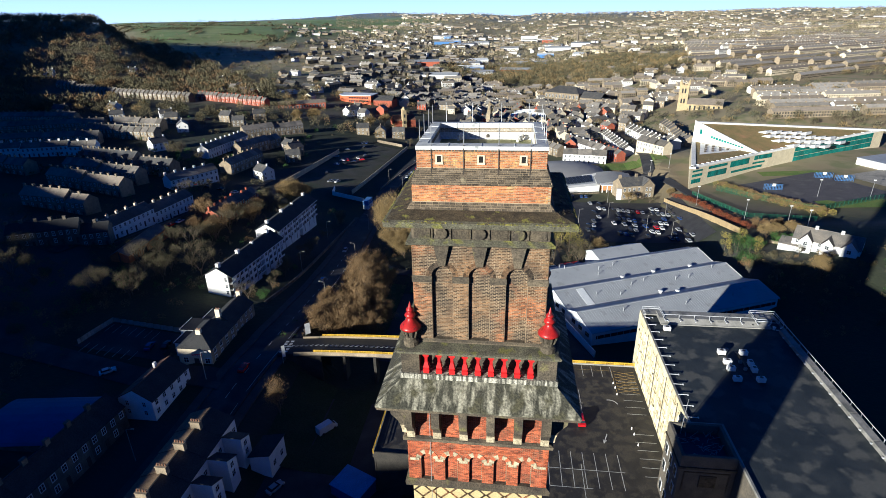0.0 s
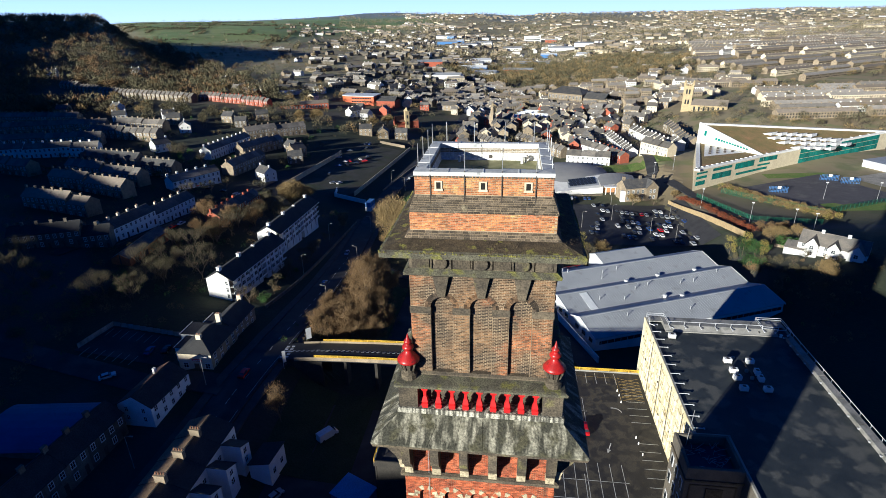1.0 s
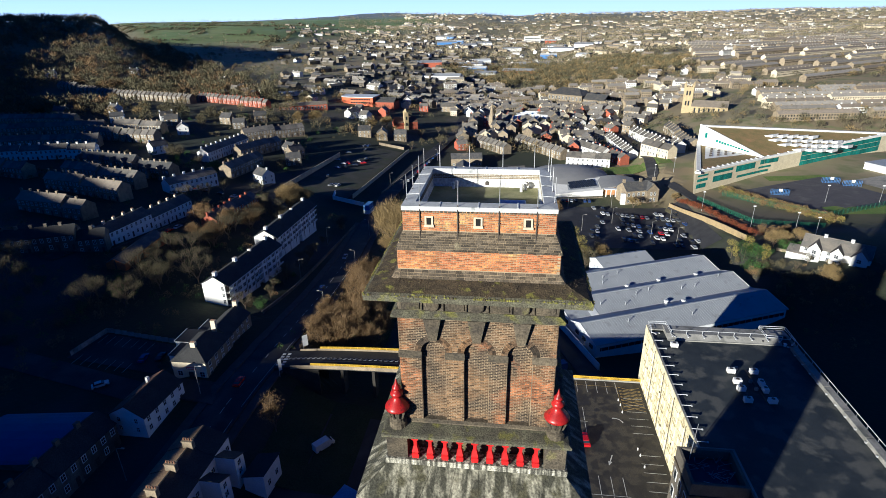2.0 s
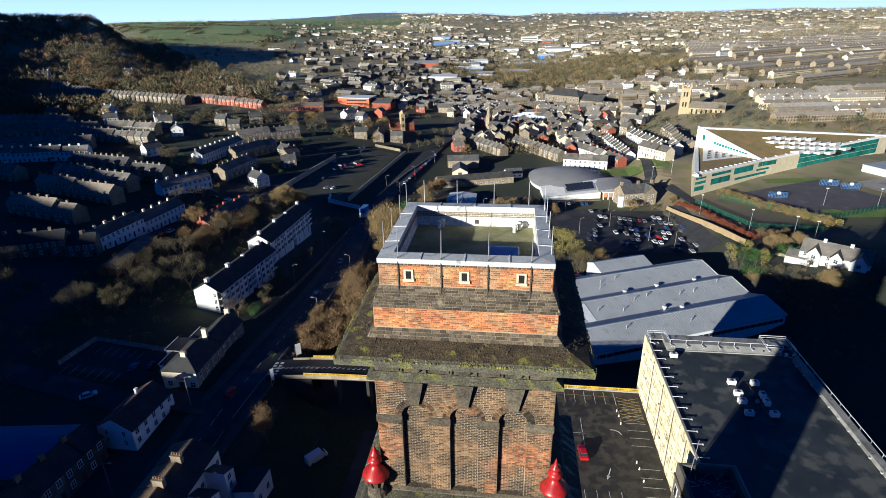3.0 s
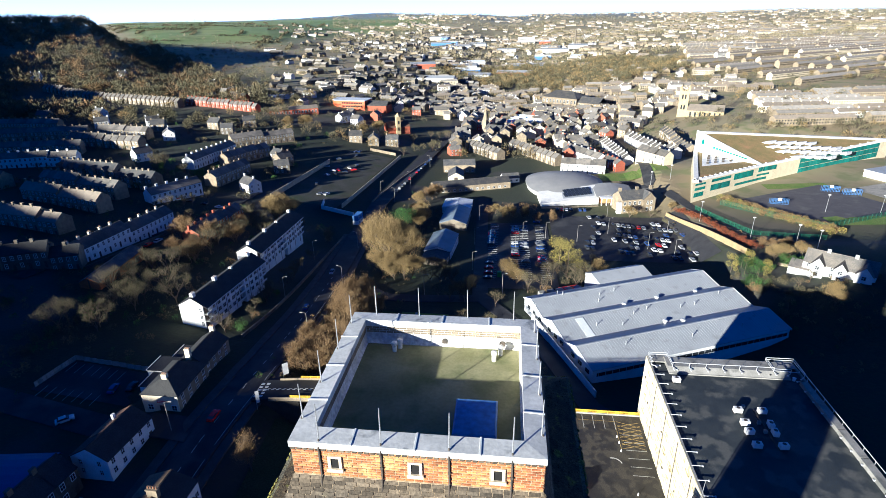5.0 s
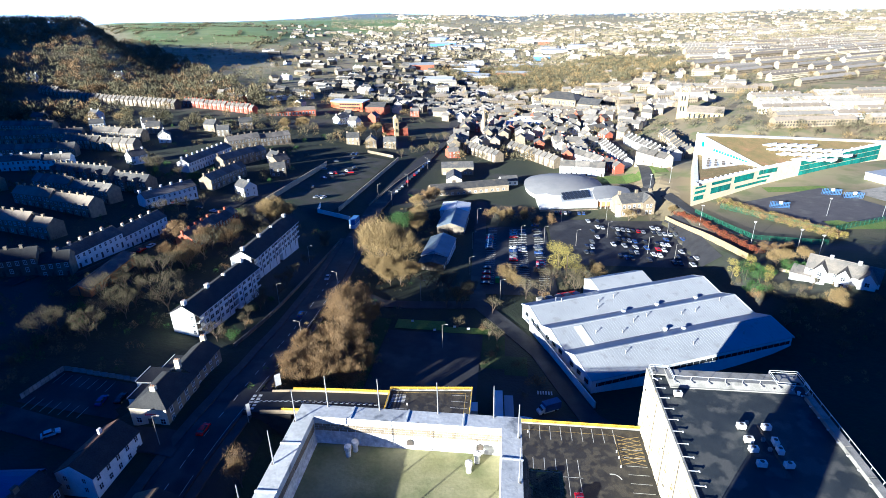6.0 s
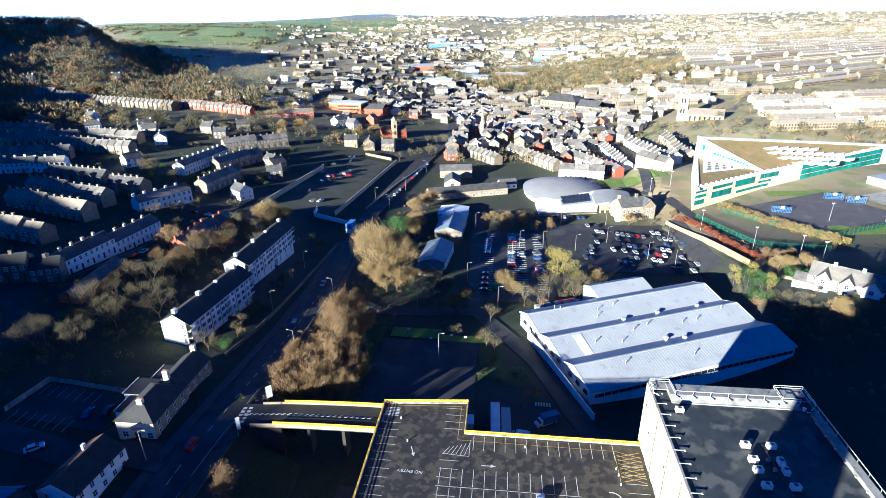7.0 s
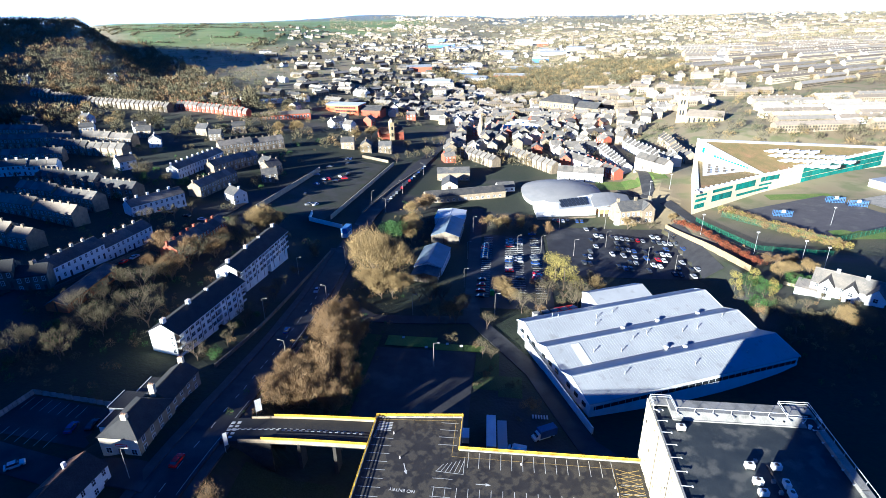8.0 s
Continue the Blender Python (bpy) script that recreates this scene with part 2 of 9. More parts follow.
def gloss(name, col, rough=0.25):
    m = surf(name, col, tuple(c * 0.9 for c in col), 1.5, rough, 0, 5, vary=0.04)
    m.node_tree.nodes["Principled BSDF"].inputs["Coat Weight"].default_value = 0.5
    return m


CAR_COL = [gloss("white_car_paint", (0.70, 0.70, 0.70)), gloss("silver_car_paint", (0.35, 0.36, 0.38)), gloss("black_car_paint", (0.02, 0.02, 0.024)),
           gloss("red_car_paint", (0.5, 0.01, 0.012)), gloss("blue_car_paint", (0.03, 0.06, 0.2)), gloss("grey_car_paint", (0.11, 0.115, 0.12))]
RUBBER = surf("tyre_rubber", (0.02, 0.02, 0.02), (0.03, 0.03, 0.03), 4, 0.9, 0.1, 12)


# ---- mesh building ----
class Shape:
    """Collects verts and faces; make() turns them into one mesh object."""

    def __init__(self):
        self.v, self.f, self.m, self.cur, self.at = [], [], [], 0, None

    def mat(self, i):
        self.cur = i
        return self

    def poly(self, pts):
        k = len(self.v)
        if self.at is not None:
            pts = [tuple(self.at @ Vector(p)) for p in pts]
        self.v.extend(pts)
        self.f.append(tuple(range(k, k + len(pts))))
        self.m.append(self.cur)

    def solid(self, pts, faces):
        k = len(self.v)
        if self.at is not None:
            pts = [tuple(self.at @ Vector(p)) for p in pts]
        self.v.extend(pts)
        for f in faces:
            self.f.append(tuple(k + i for i in f))
            self.m.append(self.cur)

    def box(self, x0, x1, y0, y1, z0, z1):
        self.solid([(x0, y0, z0), (x1, y0, z0), (x1, y1, z0), (x0, y1, z0), (x0, y0, z1), (x1, y0, z1), (x1, y1, z1), (x0, y1, z1)],
                   [(0, 3, 2, 1), (4, 5, 6, 7), (0, 1, 5, 4), (1, 2, 6, 5), (2, 3, 7, 6), (3, 0, 4, 7)])
        return self

    def wedge(self, x0, x1, y0, y1, z0, z1, b):
        """A box with its upper edges chamfered by b."""
        self.solid([(x0, y0, z0), (x1, y0, z0), (x1, y1, z0), (x0, y1, z0), (x0, y0, z1 - b), (x1, y0, z1 - b), (x1, y1, z1 - b), (x0, y1, z1 - b),
                    (x0 + b, y0 + b, z1), (x1 - b, y0 + b, z1), (x1 - b, y1 - b, z1), (x0 + b, y1 - b, z1)],
                   [(0, 3, 2, 1), (8, 9, 10, 11), (0, 1, 5, 4), (1, 2, 6, 5), (2, 3, 7, 6), (3, 0, 4, 7), (4, 5, 9, 8), (5, 6, 10, 9), (6, 7, 11, 10), (7, 4, 8, 11)])
        return self

    def prism(self, pts, z0, z1):
        n = len(pts)
        self.solid([(x, y, z0) for x, y in pts] + [(x, y, z1) for x, y in pts],
                   [tuple(range(n - 1, -1, -1)), tuple(range(n, 2 * n))] + [(i, (i + 1) % n, n + (i + 1) % n, n + i) for i in range(n)])
        return self

    def side(self, pts, x0, x1):
        """A y-z outline drawn out along x."""
        n = len(pts)
        self.solid([(x0, y, z) for y, z in pts] + [(x1, y, z) for y, z in pts],
                   [tuple(range(n - 1, -1, -1)), tuple(range(n, 2 * n))] + [(i, (i + 1) % n, n + (i + 1) % n, n + i) for i in range(n)])
        return self

    def spin(self, prof, cx, cy, n=10):
        k = len(prof)
        pts = [(cx + r * math.cos(6.28319 * j / n), cy + r * math.sin(6.28319 * j / n), z) for j in range(n) for r, z in prof]
        self.solid(pts, [(j * k + i, (j + 1) % n * k + i, (j + 1) % n * k + i + 1, j * k + i + 1) for j in range(n) for i in range(k - 1)])
        return self

    def tube(self, a, b, r0, r1, n=5):
        a, b = Vector(a), Vector(b)
        d = (b - a).normalized()
        u = d.orthogonal().normalized()
        w = d.cross(u)
        pts = []
        for p, r in ((a, r0), (b, r1)):
            pts += [tuple(p + (u * math.cos(6.28319 * i / n) + w * math.sin(6.28319 * i / n)) * r) for i in range(n)]
        self.solid(pts, [(i, (i + 1) % n, n + (i + 1) % n, n + i) for i in range(n)] + [tuple(range(n, 2 * n))])
        return self

    def mesh(self, name, mats):
        me = bpy.data.meshes.new(name)
        me.from_pydata(self.v, [], self.f)
        for m in (mats if isinstance(mats, (list, tuple)) else [mats]):
            me.materials.append(m)
        me.polygons.foreach_set("material_index", self.m)
        me.update()
        return me

    def make(self, name, mats, parent=None, label="", at=None):
        ob = new(name, self.mesh(name, mats))
        if parent is not None:
            ob.parent = parent
        if at is not None:
            ob.matrix_basis = at
        return tagged(ob, label) if label else ob


def thing(name, label, category, at=None, group="", kind=""):
    ob = new(name)
    if at is not None:
        ob.matrix_basis = at
    return tagged(ob, label, category, group, kind)


# ---- the lie of the land ----
def step(a, b, x):
    t = np.clip((x - a) / (b - a), 0, 1)
    return t * t * (3 - 2 * t)


def land(x, y):
    """Height of the ground: a valley floor, a hillside on the left, a wooded hill, fields and far hills, and unseen
    ridges added to cast shade.
    """
    x, y = np.asarray(x, float), np.asarray(y, float)
    u, r = np.maximum(0, -x - 30), np.hypot(x, y)
    z = -1 - 9 * step(95, 300, y) - 3.5 * np.exp(-((x - 65) / 42) ** 2 - ((y - 142) / 36) ** 2) + 28 * (1 - np.exp(-(u / 150) ** 1.5)) * step(-150, 50, y)
    z = z + 18 * step(70, 240, x) * step(60, 160, y) * (1 - 0.7 * step(200, 250, y) * (1 - step(420, 520, y)))
    z = z + 8 * step(92, 107, x) * step(150, 185, y) * (1 - step(380, 470, y))
    z = z + 6.3 * np.exp(-((y - 105) / 38) ** 2) * step(-50, -60, x) * (1 - step(-80, -98, x))
    left = step(-95, 15, -0.788 * x - 0.616 * y)
    z = z + 84 * left * step(700, 1300, r) * (1 - 0.6 * step(1450, 2000, r)) * (y > -200)
    az = np.arctan2(x, np.maximum(y, 1.0))
    front = (y > 0) * 1.0
    z = z + front * 62 * step(1250, 2900, r) * step(-0.22, -0.42, az) * (1 - left)
    z = z + front * (84 - 24 * step(0.0, 0.5, az)) * step(1900, 4600, r) * step(-0.42, -0.22, az)
    z = z + front * 14 * step(4000, 4700, r) * np.exp(-((az + 0.25) / 0.09) ** 2)
    z = z + front * 22 * step(500, 1600, r) * step(0.15, 0.5, az)
    far = step(500, 1500, r)
    z = z + far * 6 * np.sin(x / 170.0 + 1.3) * np.sin(y / 230.0) + far * 3 * np.sin(x / 61.0) * np.sin(y / 83.0 + 0.7)
    # unseen ridge behind the camera, its crest raised and notched to place shade
    back = SUN_DX * x + SUN_DY * y
    across = SUN_DY * x - SUN_DX * y
    z = z + (80.5 + 7.5 * step(-66, -92, across) + 7 * step(-165, -205, across) - 3.5 * step(-262, -288, across) - 10.5 * step(-350, -440, across) + 9.5 * step(-415, -460, across) - 3.9 * np.exp(-((across + 84) / 9) ** 2) + 3 * np.exp(-((across + 104) / 8) ** 2) - 8.5 * np.exp(-((across + 207) / 4.5) ** 2) + 8 * np.exp(-((across + 50) / 9) ** 2)) * step(-130, -340, back)
    # second unseen ridge, off to the left, added to shade the slopes
    z = z + (9 + 5 * np.sin(across / 31.0) + 3 * np.sin(across / 13.0) + 42 * step(-960, -1060, across)) * step(60, -60, back) * step(-560, -660, across)
    return z


def hgt(x, y):
    return float(land(x, y))


# ---- ground ----
def ground_material():
    m = bpy.data.materials.new("town_and_field_ground")
    m.use_nodes = True
    n, l = m.node_tree.nodes, m.node_tree.links
    p = n["Principled BSDF"]
    geo = n.new("ShaderNodeNewGeometry")

    def noise_at(scale, detail=6):
        t = n.new("ShaderNodeTexNoise")
        t.inputs["Scale"].default_value, t.inputs["Detail"].default_value = scale, detail
        l.new(geo.outputs["Position"], t.inputs["Vector"])
        return t.outputs[0]

    def ranged(x, a, b):
        t = n.new("ShaderNodeMapRange")
        t.inputs[1].default_value, t.inputs[2].default_value = a, b
        l.new(x, t.inputs[0])
        return t.outputs[0]

    def mixed(f, a, b):
        t = n.new("ShaderNodeMix")
        t.data_type = "RGBA"
        l.new(f, t.inputs[0])
        for i, c in ((6, a), (7, b)):
            if isinstance(c, tuple):
                t.inputs[i].default_value = (*c, 1)
            else:
                l.new(c, t.inputs[i])
        return t.outputs[2]

    # valley floor colours darkened to stand in for its deep shade
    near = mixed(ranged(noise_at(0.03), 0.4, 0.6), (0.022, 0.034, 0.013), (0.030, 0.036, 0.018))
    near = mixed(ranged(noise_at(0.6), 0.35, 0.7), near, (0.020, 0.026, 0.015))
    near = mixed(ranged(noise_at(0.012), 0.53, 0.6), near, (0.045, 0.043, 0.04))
    vor = n.new("ShaderNodeTexVoronoi")
    vor.inputs["Scale"].default_value = 0.006
    l.new(geo.outputs["Position"], vor.inputs["Vector"])
    sep = n.new("ShaderNodeSeparateColor")
    l.new(vor.outputs["Color"], sep.inputs[0])
    field = mixed(sep.outputs[0], (0.12, 0.205, 0.05), (0.19, 0.225, 0.07))
    field = mixed(ranged(noise_at(0.02), 0.45, 0.75), field, (0.10, 0.14, 0.035))
    xyz = n.new("ShaderNodeSeparateXYZ")
    l.new(geo.outputs["Position"], xyz.inputs[0])
    high = n.new("ShaderNodeMath")
    high.operation = "MULTIPLY"
    l.new(ranged(xyz.outputs[2], 26, 40), high.inputs[0])
    dot = n.new("ShaderNodeVectorMath")
    dot.operation = "DOT_PRODUCT"
    dot.inputs[1].default_value = (-0.788, -0.616, 0)
    l.new(geo.outputs["Position"], dot.inputs[0])
    l.new(ranged(dot.outputs["Value"], -90, -150), high.inputs[1])
    west = n.new("ShaderNodeMath")
    west.operation = "MULTIPLY"
    l.new(high.outputs[0], west.inputs[0])
    l.new(ranged(xyz.outputs[0], -350, -600), west.inputs[1])
    # town ground paled for the low sun and haze over it
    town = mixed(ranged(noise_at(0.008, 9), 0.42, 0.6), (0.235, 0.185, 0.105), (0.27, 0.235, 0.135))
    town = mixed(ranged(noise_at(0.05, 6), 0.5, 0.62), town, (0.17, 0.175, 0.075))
    # masks keep the painted dark tone on the shaded left valley
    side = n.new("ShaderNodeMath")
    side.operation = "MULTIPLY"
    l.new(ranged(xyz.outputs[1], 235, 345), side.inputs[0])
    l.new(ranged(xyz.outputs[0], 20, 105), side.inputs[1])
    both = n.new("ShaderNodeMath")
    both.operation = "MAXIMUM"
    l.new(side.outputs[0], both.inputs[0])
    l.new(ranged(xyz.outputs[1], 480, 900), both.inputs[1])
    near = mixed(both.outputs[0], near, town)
    col = mixed(west.outputs[0], near, field)
    # far hills tinted blue-grey: distance haze put into the ground colour
    hazed_moor = mixed(ranged(noise_at(0.004, 8), 0.4, 0.6), (0.11, 0.125, 0.135), (0.085, 0.10, 0.10))
    col = mixed(ranged(xyz.outputs[1], 3500, 4100), col, hazed_moor)
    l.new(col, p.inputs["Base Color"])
    p.inputs["Roughness"].default_value = 0.95
    bn = n.new("ShaderNodeBump")
    bn.inputs["Strength"].default_value, bn.inputs["Distance"].default_value = 0.5, 0.4
    l.new(noise_at(1.2), bn.inputs["Height"])
    l.new(bn.outputs[0], p.inputs["Normal"])
    return m


radii = np.concatenate([[0.0], np.linspace(12, 460, 70), np.geomspace(472, 4900, 90)])
turns = np.linspace(0, 2 * math.pi, 241)[:-1]
gr = Shape()
gx = np.outer(radii, np.sin(turns)).ravel()
gy = (np.outer(radii, np.cos(turns)) + 60).ravel()
gz = land(gx, gy)
nT = len(turns)
gr.v = list(zip(gx.tolist(), gy.tolist(), gz.tolist()))
gr.f = [(i * nT + j, (i + 1) * nT + j, (i + 1) * nT + (j + 1) % nT, i * nT + (j + 1) % nT)[::-1] for i in range(len(radii) - 1) for j in range(nT)]
gr.m = [0] * len(gr.f)
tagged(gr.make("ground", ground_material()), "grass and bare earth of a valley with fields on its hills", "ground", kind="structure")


def strip(name, pts, width, mat_, lift, label, category, thick=0.12, off=0.0, kind="structure"):
    """A road or path draped over the land along a line of points."""
    fine = []
    for (ax, ay), (bx, by) in zip(pts[:-1], pts[1:]):
        n = max(1, int(math.hypot(bx - ax, by - ay) / 6))
        fine += [(ax + (bx - ax) * i / n, ay + (by - ay) * i / n) for i in range(n)]
    fine.append(pts[-1])
    s = Shape()
    rows = []
    for i, (px, py) in enumerate(fine):
        qx, qy = fine[min(i + 1, len(fine) - 1)]
        ox, oy = fine[max(i - 1, 0)]
        d = math.hypot(qx - ox, qy - oy) or 1
        nx, ny = (qy - oy) / d, -(qx - ox) / d
        row = []
        for w in (off - width / 2, off + width / 2):
            X, Y = px + nx * w, py + ny * w
            row.append((X, Y, max(hgt(X, Y), hgt(px + nx * off, py + ny * off)) + lift))
        rows.append(row)
    for r0, r1 in zip(rows[:-1], rows[1:]):
        s.poly([r0[0], r0[1], r1[1], r1[0]])
        for a, b in ((r0[0], r1[0]), (r1[1], r0[1])):
            s.poly([a, b, (b[0], b[1], b[2] - thick - 0.4), (a[0], a[1], a[2] - thick - 0.4)])
    return tagged(s.make(name, mat_), label, category, kind=kind)


MAIN = [(-73, -60), (-72.5, 50), (-69.5, 84), (-67.2, 103), (-66.8, 120), (-67.8, 136), (-69.6, 170), (-70.3, 194), (-74, 246), (-75.5, 297), (-71, 364), (-63, 431), (-53, 524), (-54, 600), (-70, 760), (-110, 1000), (-150, 1400)]
strip("road", MAIN, 9.5, ASPHALT, 0.22, "dark asphalt main road through the valley", "road")
strip("pavement", MAIN[:9], 2.4, PAVE, 0.34, "grey pavement beside the main road", "pavement", off=6.0)
strip("pavement", MAIN[:9], 2.4, PAVE, 0.34, "grey pavement beside the main road", "pavement", off=-6.0)
strip("road", [(-73, 87), (-98, 88), (-140, 92), (-190, 120)], 7.5, ASPHALT, 0.2, "dark asphalt side street climbing past the pub", "road")
strip("road", [(-12, 330), (-11, 290), (-9, 240), (-7, 186), (2, 172), (16, 150), (28, 118), (34, 112)], 6.5, ASPHALT, 0.2, "asphalt service road between sheds and car park", "road")
strip("road", [(-62, 190), (-45, 180), (-7, 184)], 6, ASPHALT, 0.24, "asphalt lane joining the service road", "road")
strip("road", [(-176, 150), (-172, 180), (-152, 236), (-148, 290)], 6, ASPHALT, 0.2, "narrow street below the white terrace", "road")
strip("road", [(98, 560), (102, 470), (104, 400), (98, 352), (60, 430), (40, 500)], 7, ASPHALT, 0.2, "asphalt street among the town houses", "road")


def dashes(name, pts, length, gap, width, off, lift, label):
    s = Shape()
    for (ax, ay), (bx, by) in zip(pts[:-1], pts[1:]):
        d = math.hypot(bx - ax, by - ay)
        tx, ty = (bx - ax) / d, (by - ay) / d
        k = 0.0
        while k + length < d:
            row = []
            for e in (0, length):
                for w in (-width / 2, width / 2):
                    X, Y = ax + tx * (k + e) + ty * (off + w), ay + ty * (k + e) - tx * (off + w)
                    cx, cy = ax + tx * (k + e), ay + ty * (k + e)
                    m0 = max(hgt(cx + ty * 4.75, cy - tx * 4.75), hgt(cx, cy))
                    m1 = max(hgt(cx - ty * 4.75, cy + tx * 4.75), hgt(cx, cy))
                    row.append((X, Y, (m0 + m1) / 2 + lift))
            s.poly([row[0], row[1], row[3], row[2]])
            k += length + gap
    return tagged(s.make(name, PAINT_W), label, "road marking", kind="structure")


dashes("lane_marking", MAIN[1:8], 2.2, 4.0, 0.14, 0.0, 0.3, "white dashed centre line on the main road")
dashes("edge_marking", MAIN[1:8], 5.8, 0.2, 0.09, 4.3, 0.34, "thin edge line on the main road")

# hard standings
def yard(name, x0, x1, y0, y1, mat_, label, category="ground", rot=0.0, cx=0.0, cy=0.0, lift=0.16):
    s = Shape()
    n, m = max(1, int((x1 - x0) / 8)), max(1, int((y1 - y0) / 8))
    c, q = math.cos(rot), math.sin(rot)

    def at(i, j):
        X, Y = x0 + (x1 - x0) * i / n, y0 + (y1 - y0) * j / m
        X, Y = cx + X * c - Y * q, cy + X * q + Y * c
        return (X, Y, hgt(X, Y) + lift)
    for i in range(n):
        for j in range(m):
            s.poly([at(i, j), at(i + 1, j), at(i + 1, j + 1), at(i, j + 1)])
    return tagged(s.make(name, mat_), label, category, kind="structure")


yard("parking_lot", -38, -4, 112, 160, ASPHALT, "empty dark asphalt parking lot beside trees", "car park")
yard("parking_lot", -6, 26, 195, 285, ASPHALT, "asphalt supermarket car park with rows of bays", "car park")
yard("parking_lot", 28, 102, 232, 300, ASPHALT, "asphalt town car park full of cars", "car park")
yard("parking_lot", -124, -97, 96, 110, ASPHALT, "small fenced asphalt car park behind the pub", "car park")
yard("yard", -52, -20, 40, 92, ASPHALT, "dark asphalt yard with parked vans below the chimney", "yard")
yard("lawn", -56, -34, 66, 97, TURF, "turf below the ramp, coloured dark for shade", "lawn", lift=0.2)
COURT = surf("worn_court_tarmac", (0.085, 0.08, 0.088), (0.068, 0.065, 0.072), 0.2, 0.85, 0.2, 6, third=(0.11, 0.105, 0.105), tscale=0.15)
yard("sports_court", 0, 60, 0, 52, COURT, "dark asphalt sports courts behind a green fence", "sports court", rot=0.42, cx=158, cy=260, lift=0.35)
yard("forecourt", 0, 62, 0, 30, surf("pale_forecourt_concrete", (0.34, 0.32, 0.28), (0.26, 0.25, 0.225), 0.3, 0.9, 0.2, 5, third=(0.18, 0.17, 0.16), tscale=0.1), "pale concrete forecourt beside the courts", "forecourt", rot=0.42, cx=217, cy=296, lift=0.3)
yard("lawn", 70, 116, 376, 396, GRASS, "bright mown grass bank", "lawn", lift=0.3)
yard("lawn", -36, -18, 161.5, 168.5, GRASS, "grass strip beyond the parking lot", "lawn", lift=0.3)
yard("lawn", -18, -1, 160.2, 164.5, GRASS, "narrow grass strip beyond the parking lot", "lawn", lift=0.3)
yard("lawn", -3.6, 4.2, 139, 160, TURF_G, "rough grass verge with shrubs", "lawn", lift=0.24)
yard("lawn", 4.2, 11.5, 136, 147, TURF_G, "rough grass island with shrubs", "lawn", lift=0.22)
yard("lawn", -44, -38.2, 114, 168, TURF_G, "rough grass under the trees", "lawn", lift=0.24)


# ---- the great mill chimney, square on plan round (0, 3.1) ----
CY = 3.1
chim = thing("mill_chimney", "tall square ornate brick and sandstone mill chimney with mossy cornices", "chimney")


def face(k):
    """Turns the front face's coordinates (x along, y outwards from the axis) to face k."""
    return Matrix.Translation((0, CY, 0)) @ Matrix.Rotation(k * math.pi / 2, 4, "Z")


def ring(s, b0, z0, b1, z1):
    for k in range(4):
        s.at = face(k)
        s.poly([(-b0, -b0, z0), (b0, -b0, z0), (b1, -b1, z1), (-b1, -b1, z1)])
    s.at = None


def stack(prof, cap=False, bottom=False):
    s = Shape()
    for (b0, z0), (b1, z1) in zip(prof[:-1], prof[1:]):
        ring(s, b0, z0, b1, z1)
    if cap:
        b, z = prof[-1]
        s.poly([(-b, CY - b, z), (b, CY - b, z), (b, CY + b, z), (-b, CY + b, z)])
    return s


# lower shaft, hardly seen
stack([(5.4, -2), (5.4, 6), (5.1, 6.6), (5.1, 8), (4.5, 8.6), (3.84, 68.2)]).make("lower_shaft", BRICK_D, chim)
# cream diaper band
stack([(3.86, 68.2), (3.86, 71.55)]).make("diaper_band", CREAM, chim, "cream brick band with dark lozenges")
for k in range(4):
    s = Shape()
    s.at = face(k)
    for row in range(2):
        for i in range(7):
            cx, cz = -3.3 + i * 1.1, 70.95 - row * 1.1
            for a in range(11):
                for sx in (-1, 1):
                    for sz in (-1, 1):
                        px, pz = cx + sx * 0.05 * a, cz + sz * (0.5 - 0.05 * a)
                        s.box(px - 0.07, px + 0.07, -3.868, -3.84, pz - 0.035, pz + 0.035)
    s.make("lozenge_brickwork", BRICK_D, chim)
stack([(3.9, 71.55), (4.22, 71.68), (4.26, 71.98), (4.06, 72.12), (3.75, 72.14)]).make("sill_course", STONE, chim)
# arcaded stage
stack([(3.82, 72.0), (3.82, 75.3)]).make("arcade_back", MORTAR_D, chim)
stack([(4.04, 74.55), (4.04, 75.15)]).make("arcade_wall_head", MORTAR_D, chim)
stack([(4.06, 75.1), (4.24, 75.16), (4.26, 75.36), (4.1, 75.45)]).make("string_course", STONE, chim)
stack([(4.05, 75.4), (4.05, 78.2)]).make("frieze_brickwork", MORTAR_D, chim)


def courses(s, ivs, z0, z1, bl=0.232, bh=0.078, joint=0.018, out=0.011, rng=None, skip=None):
    """Bricks in running bond. ivs(z) gives stretches (x0, x1, outward distance)."""
    z, row = z0, 0
    while z + bh <= z1 + 0.01:
        for x0, x1, y in ivs(z + bh / 2):
            x = x0 - (bl / 2 if row % 2 else 0.0)
            while x < x1 - 0.03:
                a, b = max(x, x0), min(x + bl, x1)
                if b - a > 0.05:
                    j = rng.uniform(0, 0.006)
                    Y0, Y1 = -(y + out + j), -(y - 0.01)
                    A, B, C, D = a + joint / 2, b - joint / 2, z + joint / 2, z + bh - joint / 2
                    s.solid([(A, Y0, C), (B, Y0, C), (B, Y0, D), (A, Y0, D), (A, Y1, C), (B, Y1, C), (B, Y1, D), (A, Y1, D)],
                            [(0, 1, 2, 3), (0, 3, 7, 4), (1, 5, 6, 2), (3, 2, 6, 7), (0, 4, 5, 1)])
                x += bl
        z += bh
        row += 1


